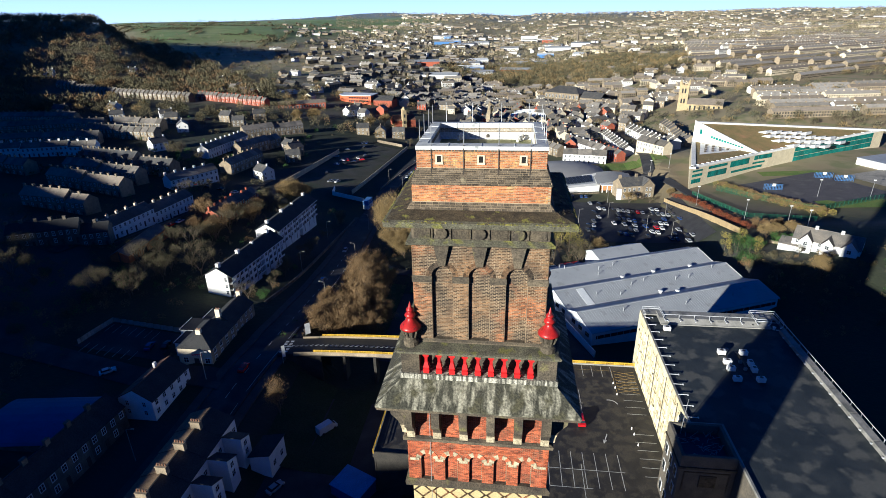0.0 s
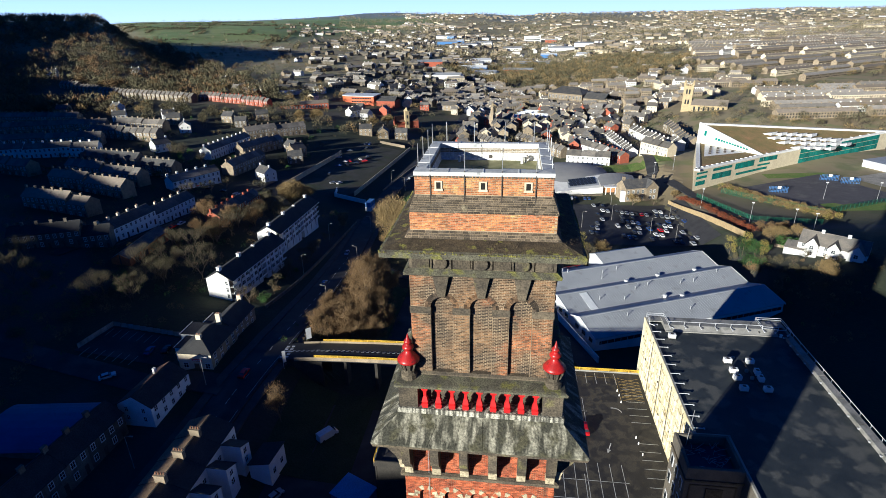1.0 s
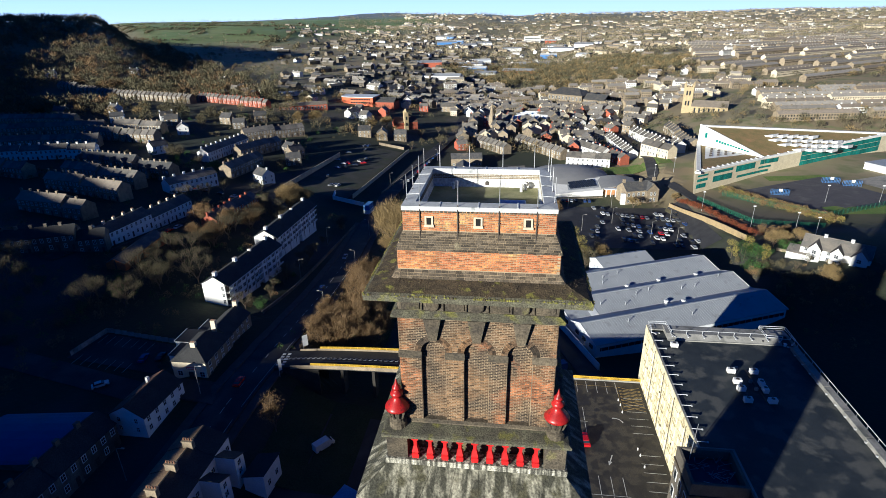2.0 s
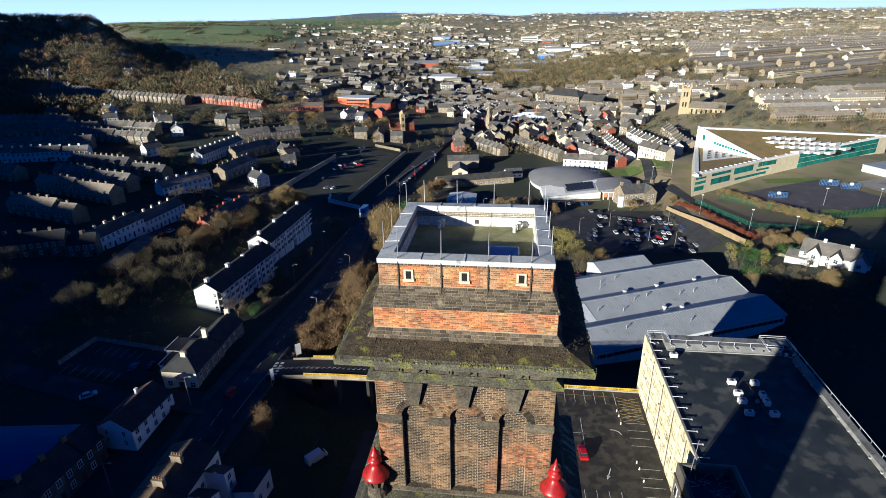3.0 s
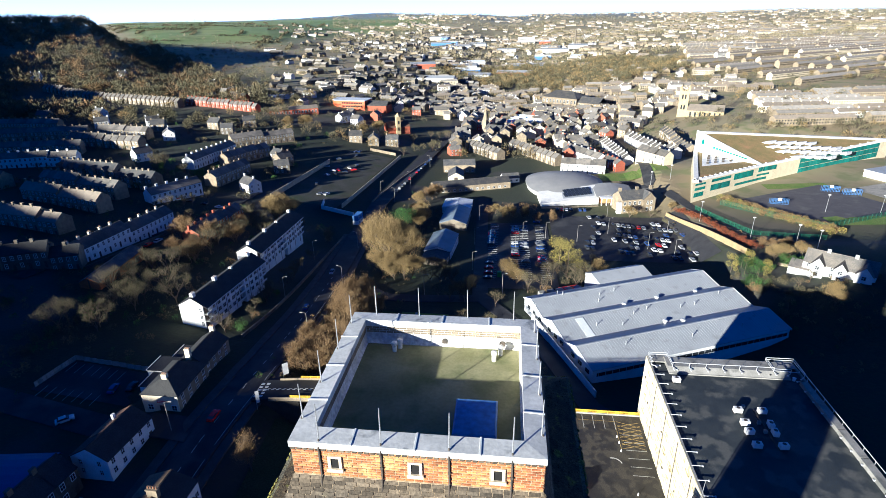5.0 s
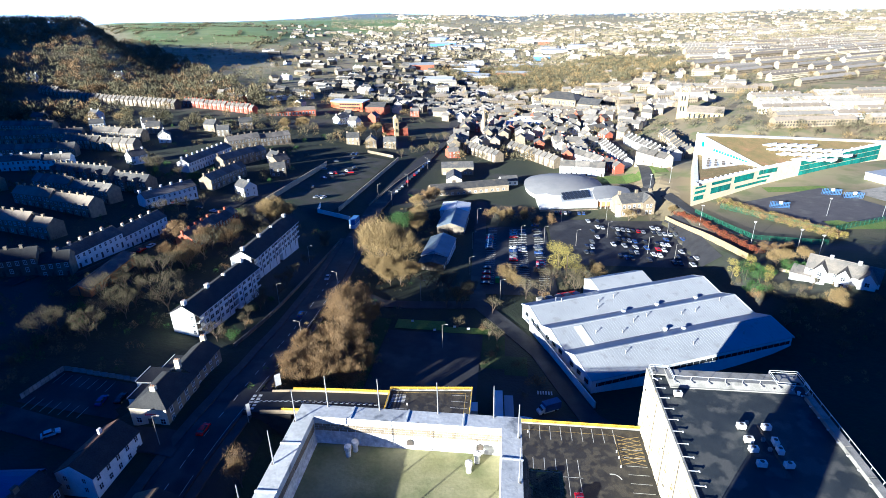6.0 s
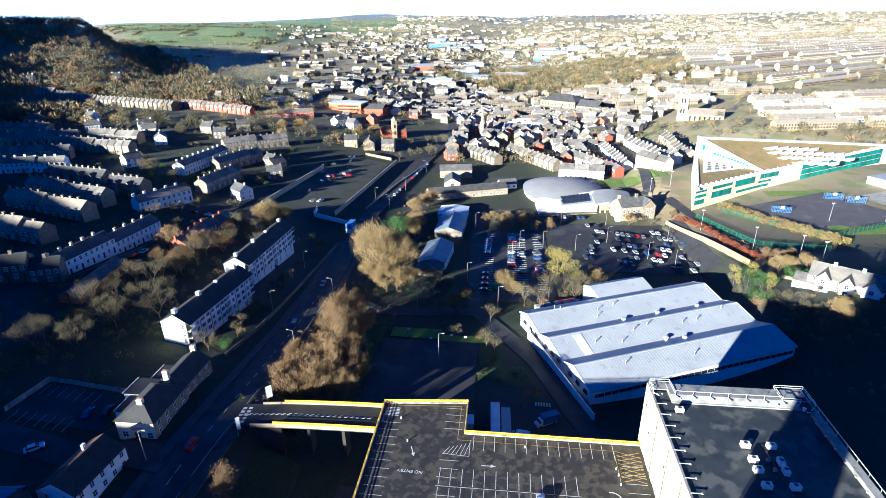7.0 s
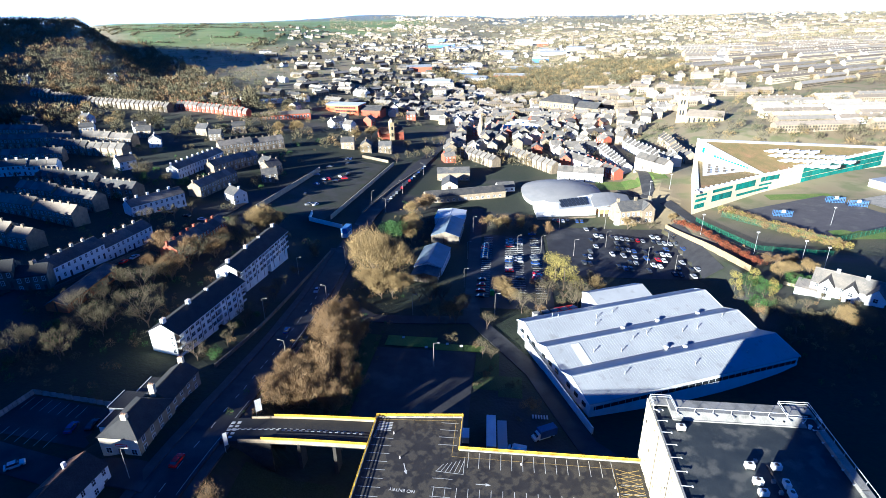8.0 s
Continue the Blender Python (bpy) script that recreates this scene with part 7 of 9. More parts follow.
prof = [(x, 5.6 + 1.5 * math.sin(math.pi * (x - 19) / 24)) for x in range(19, 44, 3)]
for a, b in zip(prof[:-1], prof[1:]):
    s.poly([(a[0], -27, a[1]), (b[0], -26, b[1]), (b[0], -2, b[1] + 0.6), (a[0], -2, a[1] + 0.6)])
    s.poly([(a[0], -27, a[1]), (b[0], -26, b[1]), (b[0], -26, b[1] - 0.6), (a[0], -27, a[1] - 0.6)])
s.make("entrance_roof", SHELL_G, lc, "curved pale entrance roof")
for i in range(6):
    Shape().box(-0.25, 0.25, -0.25, 0.25, -3, 5.8).make("canopy_post", FRAME_W, lc, at=pose(22 + i * 3, -28.5 + i * 0.35, 0))
Shape().box(20.5, 39, -30.5, -26.8, 5.8, 6.2).make("canopy", FRAME_W, lc, "thin white entrance canopy")
Shape().wedge(28.6, 31.6, -43, -40.6, -3, 7.2, 0.1).make("entrance_pylon", FRAME_W, lc, "tall white entrance pylon")
q = Shape()
q.at = pose(0, 0, 0, 0, 0, 11)
q.box(-22, 14, -33.6, -31.8, -3, 0.9)
q.make("plinth_wall", GRIT, lc, "pale stone plinth wall")

sh = thing("stone_house", "tall gritstone former house with gables and slate roof", "house", pose(80, 316, -9.6, 0, 0, 18))
s = Shape()
s.side([(-6, -3), (6, -3), (6, 8), (0, 12), (-6, 8)], -11, 11)
s.make("wall", GRIT, sh)
gable_roof(22, 12, 8, 12).make("roof", SLATE, sh)
q = Shape()
q.at = pose(6, -6, 0, 0, 0, 90)
q.side([(-4, -3), (4, -3), (4, 8), (0, 12), (-4, 8)], -1.2, 5)
q.make("cross_gable", GRIT, sh)
gable_roof(6.5, 8, 8, 12).make("gable_roof", SLATE, sh, at=pose(6, -4.2, 0, 0, 0, 90))
for i in range(5):
    for z in (0.8, 4.6):
        window(sh, -9.2 + i * 3.2, -6, z, 1.2, 2.0, 0)
for z in (0.8, 4.6):
    window(sh, 5, -7.2, z, 1.0, 2.0, 0)
    window(sh, 7.4, -7.2, z, 1.0, 2.0, 0)
for x in (-10, 1, 10):
    Shape().box(x - 0.8, x + 0.8, -0.6, 0.6, 11, 14).make("chimney", GRIT, sh)

# ---- school: wedge of white and teal with planted roofs ----
sc = thing("school", "long modern cream school with teal glazing and planted roof", "school")
A0, M0, R0_, T0 = (109, 303.6), (161, 341.4), (275, 411), (131, 379)
base_z = -9.0


def wedge_z(x, y):
    """The upper roof: one tilted plane from the front eaves up to its tall prow."""
    a, b, c = Vector((*M0, 12.0)), Vector((*R0_, 14.5)), Vector((*T0, 25.5))
    n_ = (b - a).cross(c - a)
    return a.z - (n_.x * (x - a.x) + n_.y * (y - a.y)) / n_.z


SCHOOL_W = surf("cream_school_render", (0.62, 0.55, 0.38), (0.54, 0.47, 0.32), 0.3, 0.8, 0.1, 4)
s = Shape()
for a, b, za, zb in ((A0, M0, 12, 12), (M0, R0_, 12, 14.5), (R0_, T0, 14.5, 25.5), (T0, A0, 12, 12)):
    s.poly([(a[0], a[1], base_z), (b[0], b[1], base_z), (b[0], b[1], zb), (a[0], a[1], za)])
s.make("wall", SCHOOL_W, sc, "cream rendered walls")
s = Shape()
s.poly([(x, y, 11.8) for x, y in (A0, M0, T0)])
s.make("lower_roof", SEDUM, sc, "ochre planted lower roof")
s = Shape()
s.poly([(x, y, wedge_z(x, y) - 0.1) for x, y in (M0, R0_, T0)])
s.make("upper_roof", SEDUM, sc, "ochre planted upper roof")


def edge_beam(a, b, za, zb, name, h=0.9, w=1.4):
    q = Shape()
    d = math.hypot(b[0] - a[0], b[1] - a[1])
    nx, ny = -(b[1] - a[1]) / d, (b[0] - a[0]) / d
    lo = [(a[0] - nx * .2, a[1] - ny * .2), (b[0] - nx * .2, b[1] - ny * .2), (b[0] + nx * w, b[1] + ny * w), (a[0] + nx * w, a[1] + ny * w)]
    zz = (za, zb, zb, za)
    q.solid([(x, y, z - h) for (x, y), z in zip(lo, zz)] + [(x, y, z + 0.35) for (x, y), z in zip(lo, zz)], [(4, 5, 6, 7), (0, 1, 5, 4), (2, 3, 7, 6), (1, 2, 6, 5), (3, 0, 4, 7)])
    return q.make(name, RENDER_W, sc, "white roof edge")


edge_beam(A0, M0, 12, 12, "front_edge")
edge_beam(M0, R0_, 12, 14.5, "front_edge")
edge_beam(T0, A0, 12, 12, "side_edge", w=2.2)
edge_beam(R0_, T0, 14.5, 25.5, "back_edge", w=2.6)
# tall white wall between the two roofs, with a band of teal windows
q = Shape()
q.solid([(T0[0], T0[1], 11.8), (M0[0], M0[1], 11.8), (M0[0], M0[1], 12.3), (T0[0], T0[1], 26.2), (T0[0] + .8, T0[1] + .6, 11.8), (M0[0] + .8, M0[1] + .6, 11.8), (M0[0] + .8, M0[1] + .6, 12.3), (T0[0] + .8, T0[1] + .6, 26.2)],
        [(0, 1, 2, 3), (4, 7, 6, 5), (3, 2, 6, 7), (0, 3, 7, 4)])
q.make("step_wall", RENDER_W, sc, "tall white wall rising between the roofs")


def along(a, b, f):
    return (a[0] + (b[0] - a[0]) * f, a[1] + (b[1] - a[1]) * f)


ang = math.degrees(math.atan2(M0[1] - T0[1], M0[0] - T0[0]))
for i in range(12):
    f = 0.30 + i * 0.042
    x, y = along(T0, M0, f)
    k = 12 + 13.5 * (1 - f)
    Shape().box(-0.8, 0.8, -0.15, 0.05, 0, 2.0 - 1.2 * f).make("window", GLASS_T, sc, at=pose(x, y, 12 + (k - 12) * 0.42, 0, 0, ang))
x, y = along(T0, M0, 0.12)
Shape().box(-0.9, 0.9, -0.15, 0.05, 0, 3.4).make("window", GLASS_T, sc, at=pose(x, y, 17.5, 0, 0, ang))
s = Shape()
s.poly([(x, y, 11.9) for x, y in ((123.5, 337), (152.5, 349.5), (134.5, 372))])
s.make("roof_terrace", RENDER_W, sc, "pale roof terrace")
for i in range(4):
    for j in range(4 - i):
        x, y = 129 + i * 5.4 + j * 2.2, 344 + i * 2.2 + j * 6.2
        Shape().box(-0.6, 0.6, -0.6, 0.6, 0, 1.0).make("roof_vent", IRON, sc, "dark roof vent", at=pose(x, y, 11.9))
for i in range(14):
    for a, b, za, zb in ((A0, M0, 12, 12), (M0, R0_, 12, 14.5)):
        x, y = along(a, b, (i + 0.5) / 14)
        Shape().box(-0.35, 0.35, 0.2, 1.9, 0, 0.5).make("eaves_fin", FRAME_W, sc, at=pose(x, y, za + (zb - za) * (i + 0.5) / 14 + 0.2, 0, 0, 33))
# glazing of the long front: window bands in the cream part, a glass wall beyond
bands = [(0.015, 0.11, 8.6, 1.1), (0.015, 0.11, 5.6, 1.6), (0.015, 0.10, 1.6, 2.6), (0.16, 0.34, 8.6, 1.7), (0.16, 0.34, 3.4, 3.6), (0.37, 0.56, 6.6, 3.8), (0.39, 0.70, 2.6, 1.5), (0.61, 0.78, 8.0, 2.8), (0.60, 0.72, 5.4, 1.2)]
FR = (191.6, 359.9)
dF = math.hypot(FR[0] - A0[0], FR[1] - A0[1])
for f0, f1, z0, hh in bands:
    n = max(3, int((f1 - f0) * dF / 1.9))
    for i in range(n):
        f = f0 + (f1 - f0) * (i + 0.5) / n
        x, y = along(A0, M0, f * dF / 64.3) if f * dF < 64.3 else along(M0, FR, (f * dF - 64.3) / (dF - 64.3))
        rot = 36.0 if f * dF < 64.3 else 31.4
        Shape().box(-(f1 - f0) * dF / n * 0.46, (f1 - f0) * dF / n * 0.46, -0.10, 0.05, 0, hh).make("window", GLASS_T, sc, at=pose(x, y, z0, 0, 0, rot))
for i in range(24):
    f = 0.27 + 0.64 * (i + 0.5) / 24
    x, y = along(M0, R0_, f)
    for k in range(3):
        Shape().box(-1.68, 1.68, -0.12, 0.05, 0, 3.3).make("window", GLASS_T, sc, at=pose(x, y, 1.4 + k * 3.55 + f * 2.0, 0, 0, 31.4))
# rows of white sawtooth rooflights
for j in range(4):
    for i in range((5, 7, 7, 4)[j]):
        x, y = (177.0, 176.5, 181.5, 189.0)[j] + i * 7.3 + (0.8 if j == 1 else 0), (375.8, 369.8, 364.4, 359.6)[j] + i * 1.7
        s = Shape()
        s.side([(-3.1, 0), (3.1, 0), (3.1, 0.25), (-3.1, 1.9)], -3.55, 3.55)
        s.make("north_light", FRAME_W, sc, "white sawtooth rooflight", at=pose(x, y, wedge_z(x, y) + 0.1, 0, 0, 38))
hl = thing("sports_hall", "white flat-roofed hall beside the school", "hall", pose(250, 352, hgt(250, 352) - 2, 0, 0, 25))
Shape().box(-22, 22, -9, 9, -6, 6).make("wall", RENDER_W, hl)
Shape().box(-22.3, 22.3, -9.3, 9.3, 6, 6.5).make("roof", ROOF_GREY, hl)
# blue shelters and fences on the courts
def shelter(x, y, rz):
    b = thing("court_shelter", "pale blue steel goal shelter on the sports court", "shelter", pose(x, y, hgt(x, y) + 0.3, 0, 0, rz), group="court shelters")
    q = Shape()
    for i in range(7):
        q.box(-4.5 + i * 1.5 - 0.06, -4.5 + i * 1.5 + 0.06, -0.06, 0.06, 0, 3.6)
        q.box(-4.5 + i * 1.5 - 0.06, -4.5 + i * 1.5 + 0.06, 1.9, 2.02, 0, 3.0)
    for z in (0.4, 1.2, 2.0, 2.8, 3.5):
        q.box(-4.5, 4.5, -0.05, 0.05, z, z + 0.12)
    q.make("frame", BLUE_P, b)
    Shape().box(-0.9, 0.9, -0.12, -0.06, 2.4, 3.9).make("board", FRAME_W, b, "white backboard")
    for x in (-1.5, 1.5):
        Shape().tube((x, 0, 0), (x, 0, 3), 0.07, 0.07, 6).make("goal_post", BLUE_P, b)
shelter(154, 297, -8)
shelter(191, 318, -8)
shelter(199, 311, -8)
def mesh_fence(pts, h, mat_, label):
    b = thing("mesh_fence", label, "fence", kind="structure")
    for (ax, ay), (bx, by) in zip(pts[:-1], pts[1:]):
        d = math.hypot(bx - ax, by - ay)
        n = int(d / 3)
        rz = math.degrees(math.atan2(by - ay, bx - ax))
        q = Shape()
        for i in range(n):
            x, y = along((ax, ay), (bx, by), i / n)
            z = hgt(x, y)
            q.box(x - 0.06, x + 0.06, y - 0.06, y + 0.06, z - 0.3, z + h)
            x2, y2 = along((ax, ay), (bx, by), (i + 1) / n)
            z2 = hgt(x2, y2)
            for k in range(12):
                q.tube((x, y, z + 0.1 + k * (h - 0.2) / 11), (x2, y2, z2 + 0.1 + k * (h - 0.2) / 11), 0.045, 0.045, 3)
        q.make("fence_run", mat_, b)
GREEN_M = surf("green_coated_wire", (0.03, 0.13, 0.07), (0.025, 0.10, 0.06), 1, 0.5, 0, 5)
mesh_fence([(124, 300), (158, 257), (214, 283)], 3.2, GREEN_M, "green wire fence round the sports courts")
mesh_fence([(108, 292), (122, 250), (150, 240)], 2.6, GREEN_M, "green wire fence along the school drive")
strip("road", [(102, 330), (107, 295), (118, 262), (130, 236)], 6, ASPHALT, 0.2, "dark drive below the school", "road")
HB = leafy("hedge_bush", "rust-red hedge bush along the bank", 3, 5, 91, HEDGE_R, 1500, 0.14, "bush", "rust-red hedge")
for i in range(24):
    x, y = 100.5 + i * 0.62 + (i % 2) * 0.8, 296 - i * 2.9
    copy_thing(HB, pose(x, y, hgt(x, y) + 0.4, 0, 0, i * 70)).scale = (0.75, 0.75, 0.6)
yard("lawn", 165, 215, 262, 276, GRASS, "green grass beside the courts", "lawn", lift=0.35)
yard("lawn", 160, 196, 326, 336, GRASS, "trim grass before the school", "lawn", lift=0.25)
# villa on the right
vl = make_house("detached_house", "large white rendered villa with gabled bays beside gardens", 23, 9.5, 5.0, 8.8, RENDER_W, SLATE_T, (0.3, 0.68), 6, sides=True, rear=False)
vl.matrix_basis = pose(129.8, 193.0, 6.6, 0, 0, -35)
for x, w, zr in ((-6.5, 4.4, 8.0), (0.8, 4.0, 7.6), (8.0, 5.4, 8.3)):
    q = Shape()
    q.at = pose(x, -4.75, 0, 0, 0, 90)
    q.side([(-w / 2, -5), (w / 2, -5), (w / 2, 5.2), (0, zr), (-w / 2, 5.2)], -2.2, 2.8)
    q.make("bay_wall", RENDER_W, vl)
    gable_roof(5.4, w, 5.2, zr, 0.25).make("bay_roof", SLATE_T, vl, at=pose(x, -4.3, 0, 0, 0, 90))
    for z in (0.9, 3.5):
        window(vl, x, -6.95, z, 1.3, 1.4, 0)
lt = thing("outhouse", "low white lean-to beside the villa", "outhouse", pose(118.0, 197.5, 5.8, 0, 0, -35))
Shape().side([(-3, -3), (3, -3), (3, 4.0), (-3, 2.6)], -3.5, 3.5).make("wall", RENDER_W, lt)
Shape().side([(-3.2, 2.6), (3.2, 4.05), (3.2, 4.25), (-3.2, 2.8)], -3.7, 3.7).make("roof", SLATE_T, lt)

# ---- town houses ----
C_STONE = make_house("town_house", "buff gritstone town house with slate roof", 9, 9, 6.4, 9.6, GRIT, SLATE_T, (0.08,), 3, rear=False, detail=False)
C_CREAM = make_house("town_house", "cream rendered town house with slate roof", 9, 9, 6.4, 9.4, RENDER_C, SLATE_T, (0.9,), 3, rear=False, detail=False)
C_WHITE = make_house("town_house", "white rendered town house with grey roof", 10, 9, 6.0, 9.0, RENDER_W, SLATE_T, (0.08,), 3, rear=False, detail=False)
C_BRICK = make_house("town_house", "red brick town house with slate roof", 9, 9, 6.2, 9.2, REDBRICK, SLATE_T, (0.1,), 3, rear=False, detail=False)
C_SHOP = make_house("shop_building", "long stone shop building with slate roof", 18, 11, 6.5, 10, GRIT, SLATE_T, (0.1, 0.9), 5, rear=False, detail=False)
row(F_STONE, -32, 472, -2, 433, 6.5)
row(F_STONE, 7, 474, 44, 417, 6.5)
row(F_WHITE, 88, 486, 96, 415, 7)
row(F_WHITE, 112, 500, 132, 417, 7)
row(F_STONE, 144, 506, 146, 428, 7)
row(C_WHITE, 54, 455, 76, 418, 9)
row(C_WHITE, 44, 404, 76, 398, 10)
row(F_BRICK, 70, 440, 88, 402, 6)
row(C_CREAM, 104, 412, 118, 390, 8)
# the rest of the centre, street by street
rt = random.Random(19)
kinds = [C_STONE, C_STONE, C_STONE, C_CREAM, C_CREAM, C_WHITE, C_BRICK, C_SHOP]
special = [(188, 570, 34), (72, 700, 42), (-170, 600, 40), (-266, 616, 32), (-216, 534, 34), (-104, 505, 16), (-20, 540, 10), (20, 590, 18)]
for yy in range(445, 640, 15):
    xx = -46.0 if yy < 600 else -120.0
    if yy < 600:
        xx = -44 + (yy - 445) * 0.05
    while xx < 60 + (yy - 380) * 0.45:
        x, y = xx + rt.uniform(-4, 4), yy + rt.uniform(-5, 5)
        xx += rt.uniform(13, 24)
        if any(math.hypot(x - a, y - b) < r for a, b, r in special):
            continue
        if yy < 520 and -36 < x < 50 and yy < 480 or (80 < x < 152 and yy < 512):
            continue
        if rt.random() < 0.14:
            continue
        tpl = rt.choice(kinds)
        ang = -55 + 35 * math.sin(x / 70.0 + y / 110.0) + (90 if rt.random() < 0.35 else 0) + rt.uniform(-6, 6)
        o = copy_thing(tpl, pose(x, y, hgt(x, y), 0, 0, ang))
        o.scale = (rt.uniform(0.8, 1.3), rt.uniform(0.85, 1.15), rt.uniform(0.85, 1.15))
# left side beyond the cleared site
for yy in range(515, 640, 16):
    xx = -330.0
    while xx < -130:
        x, y = xx + rt.uniform(-4, 4), yy + rt.uniform(-4, 4)
        xx += rt.uniform(15, 27)
        if any(math.hypot(x - a, y - b) < r + 4 for a, b, r in special) or (y < 570 and x < -235) or rt.random() < 0.42:
            continue
        o = copy_thing(rt.choice(kinds[:7]), pose(x, y, hgt(x, y), 0, 0, -15 + rt.choice((0, 90)) + rt.uniform(-12, 12)))
        o.scale = (rt.uniform(0.8, 1.2), 1, rt.uniform(0.8, 1.1))

# ---- larger buildings of the town ----
SANDY = surf("yellow_sandstone", (0.42, 0.335, 0.185), (0.33, 0.26, 0.15), 0.5, 0.9, 0.4, 4)
ch = thing("church", "buff stone church with a square pinnacled tower", "church", pose(178, 574, 1.0, 0, 0, -20))
Shape().box(-4.5, 4.5, -4.5, 4.5, -6, 27).make("tower", SANDY, ch)
for x in (-4, 4):
    for y in (-4, 4):
        Shape().box(x - 0.8, x + 0.8, y - 0.8, y + 0.8, 27, 29.5).spin([(0.9, 29.5), (0, 32.5)], x, y, 4).make("pinnacle", SANDY, ch)
q = Shape()
for i in range(5):
    q.box(-3.2 + i * 1.5, -2.4 + i * 1.5, -4.6, -4.2, 27, 28.2)
    q.box(-3.2 + i * 1.5, -2.4 + i * 1.5, 4.2, 4.6, 27, 28.2)
q.make("battlement", SANDY, ch)
for z in (9, 19):
    for x in (-1.3, 1.3):
        Shape().box(x - 0.7, x + 0.7, -4.62, -4.4, z, z + 4.5).make("belfry_window", GLASS_D, ch)
Shape().side([(-8, -6), (8, -6), (8, 9), (0, 14), (-8, 9)], 4.5, 38).make("nave_wall", SANDY, ch)
gable_roof(33.5, 16, 9, 14).make("nave_roof", STONESLATE, ch, at=pose(21.2, 0, 0))
for i in range(7):
    Shape().box(-0.8, 0.8, -8.1, -7.9, 2.5, 7.5).make("window", GLASS_D, ch, at=pose(8 + i * 4.4, 0, 0))

th = thing("town_hall", "large buff stone hall with hipped slate roof", "hall", pose(72, 700, -9, 0, 0, -35))
Shape().box(-24, 24, -13, 13, -4, 14).make("wall", GRIT, th)
gable_roof(48, 26, 14, 21, hip=12).make("roof", SLATE, th)
Shape().box(24, 52, -10, 10, -4, 10).make("wing_wall", GRIT, th)
gable_roof(28, 20, 10, 16).make("wing_roof", SLATE, th, at=pose(38, 0, 0))
for i in range(10):
    for z in (1.5, 8):
        window(th, -21.5 + i * 4.8, -13, z, 1.8, 3.6, 0)
        if i < 5:
            window(th, 27 + i * 5, -10, z * 0.7, 1.5, 2.6, 0)

ob_ = thing("brick_mill", "orange-red brick building with curved corner and white roof", "brick building", pose(-170, 600, 2, 0, 0, -8))
s = Shape()
n = 10
arc = [(-26 + 12 - 12 * math.cos(math.pi / 2 * i / n), -9 + 12 - 12 * math.sin(math.pi / 2 * i / n)) for i in range(n + 1)]
body = arc + [(16, -9), (16, 14), (-26, 14)]
s.prism(body, -8, 13)
s.make("wall", ORANGE, ob_, "bright orange-red curved walls")
s = Shape()
s.prism([(x * 1.02, y * 1.02) for x, y in body], 13, 13.6)
s.make("roof", CLAD_W, ob_)
Shape().box(16, 40, -6, 12, -8, 8).make("wing_wall", REDBRICK, ob_)
gable_roof(24, 18, 8, 12).make("wing_roof", SLATE, ob_, at=pose(28, 3, 0))
for i in range(14):
    for z in (2, 6.5, 10):
        Shape().box(-0.8, 0.8, -0.1, 0.1, 0, 1.6).make("window", GLASS_D, ob_, at=pose(-10 + i * 2 if i < 12 else -10, -9.05, z))
rsh = thing("brick_works", "long red brick works with pale roof", "works", pose(-216, 535, 10, 0, 0, 26))
Shape().side([(-6, -6), (6, -6), (6, 5.5), (0, 8), (-6, 5.5)], -24, 24).make("wall", REDBRICK, rsh)
gable_roof(48, 12, 5.5, 8).make("roof", STONESLATE, rsh)
for i in range(14):
    window(rsh, -21.5 + i * 3.3, -6, 1.5, 1.5, 2.4, 0)
wc = thing("curved_hall", "white curved building with ribbon windows", "hall", pose(-266, 617, 6, 0, 0, 20))
s = Shape()
n = 16
arc = [(17 * math.cos(math.pi * (1 + i / n)), 12 * math.sin(math.pi * (1 + i / n))) for i in range(n + 1)]
s.prism(arc + [(17, 10), (-17, 10)], -6, 11)
s.make("wall", RENDER_W, wc)
s = Shape()
s.prism([(x * 1.06, y * 1.06) for x, y in arc + [(17, 10), (-17, 10)]], 11, 12)
s.make("roof", FRAME_W, wc)
s = Shape()
s.prism([(x * 1.01, y * 1.01) for x, y in arc], 5, 8.5)
s.make("ribbon_window", GLASS_D, wc)
cc = thing("chapel", "buff stone chapel with yellow tower", "chapel", pose(-104, 505, -3, 0, 0, 30))
Shape().box(-2, 2, -8, -4, -5, 17).spin([(2.9, 17), (2.9, 17.6), (0, 20.5)], 0, -6, 4).make("tower", SANDY, cc)
Shape().side([(-6, -5), (6, -5), (6, 7), (0, 11.5), (-6, 7)], -10, 12).make("wall", REDBRICK, cc)
gable_roof(22, 12, 7, 11.5).make("roof", TILE_R, cc, at=pose(1, 0, 0))
for z in (4, 10):
    Shape().box(-0.8, 0.8, -8.1, -7.9, z, z + 3).make("window", GLASS_D, cc)
sp = thing("chapel", "small stone church with a slender spire", "church", pose(-20, 540, -10, 0, 0, -30))
Shape().box(-2.2, 2.2, -2.2, 2.2, -3, 14).spin([(2.6, 14), (0, 27)], 0, 0, 8).make("spire", GRIT, sp)
Shape().side([(-5, -3), (5, -3), (5, 6), (0, 10), (-5, 6)], 2.2, 20).make("wall", GRIT, sp)
gable_roof(18, 10, 6, 10).make("roof", SLATE, sp, at=pose(11, 0, 0))
mk = thing("market_hall", "wide pale market hall with glazed white roofs", "market", pose(24, 592, -10, 0, 0, -15))
for i in range(4):
    Shape().side([(-5, -3), (5, -3), (5, 5), (0, 7.5), (-5, 5)], -18, 18).make("bay_wall", RENDER_W, mk, at=pose(0, i * 10 - 15, 0))
    gable_roof(36, 10, 5, 7.5).make("bay_roof", CLAD_W, mk, at=pose(0, i * 10 - 15, 0))

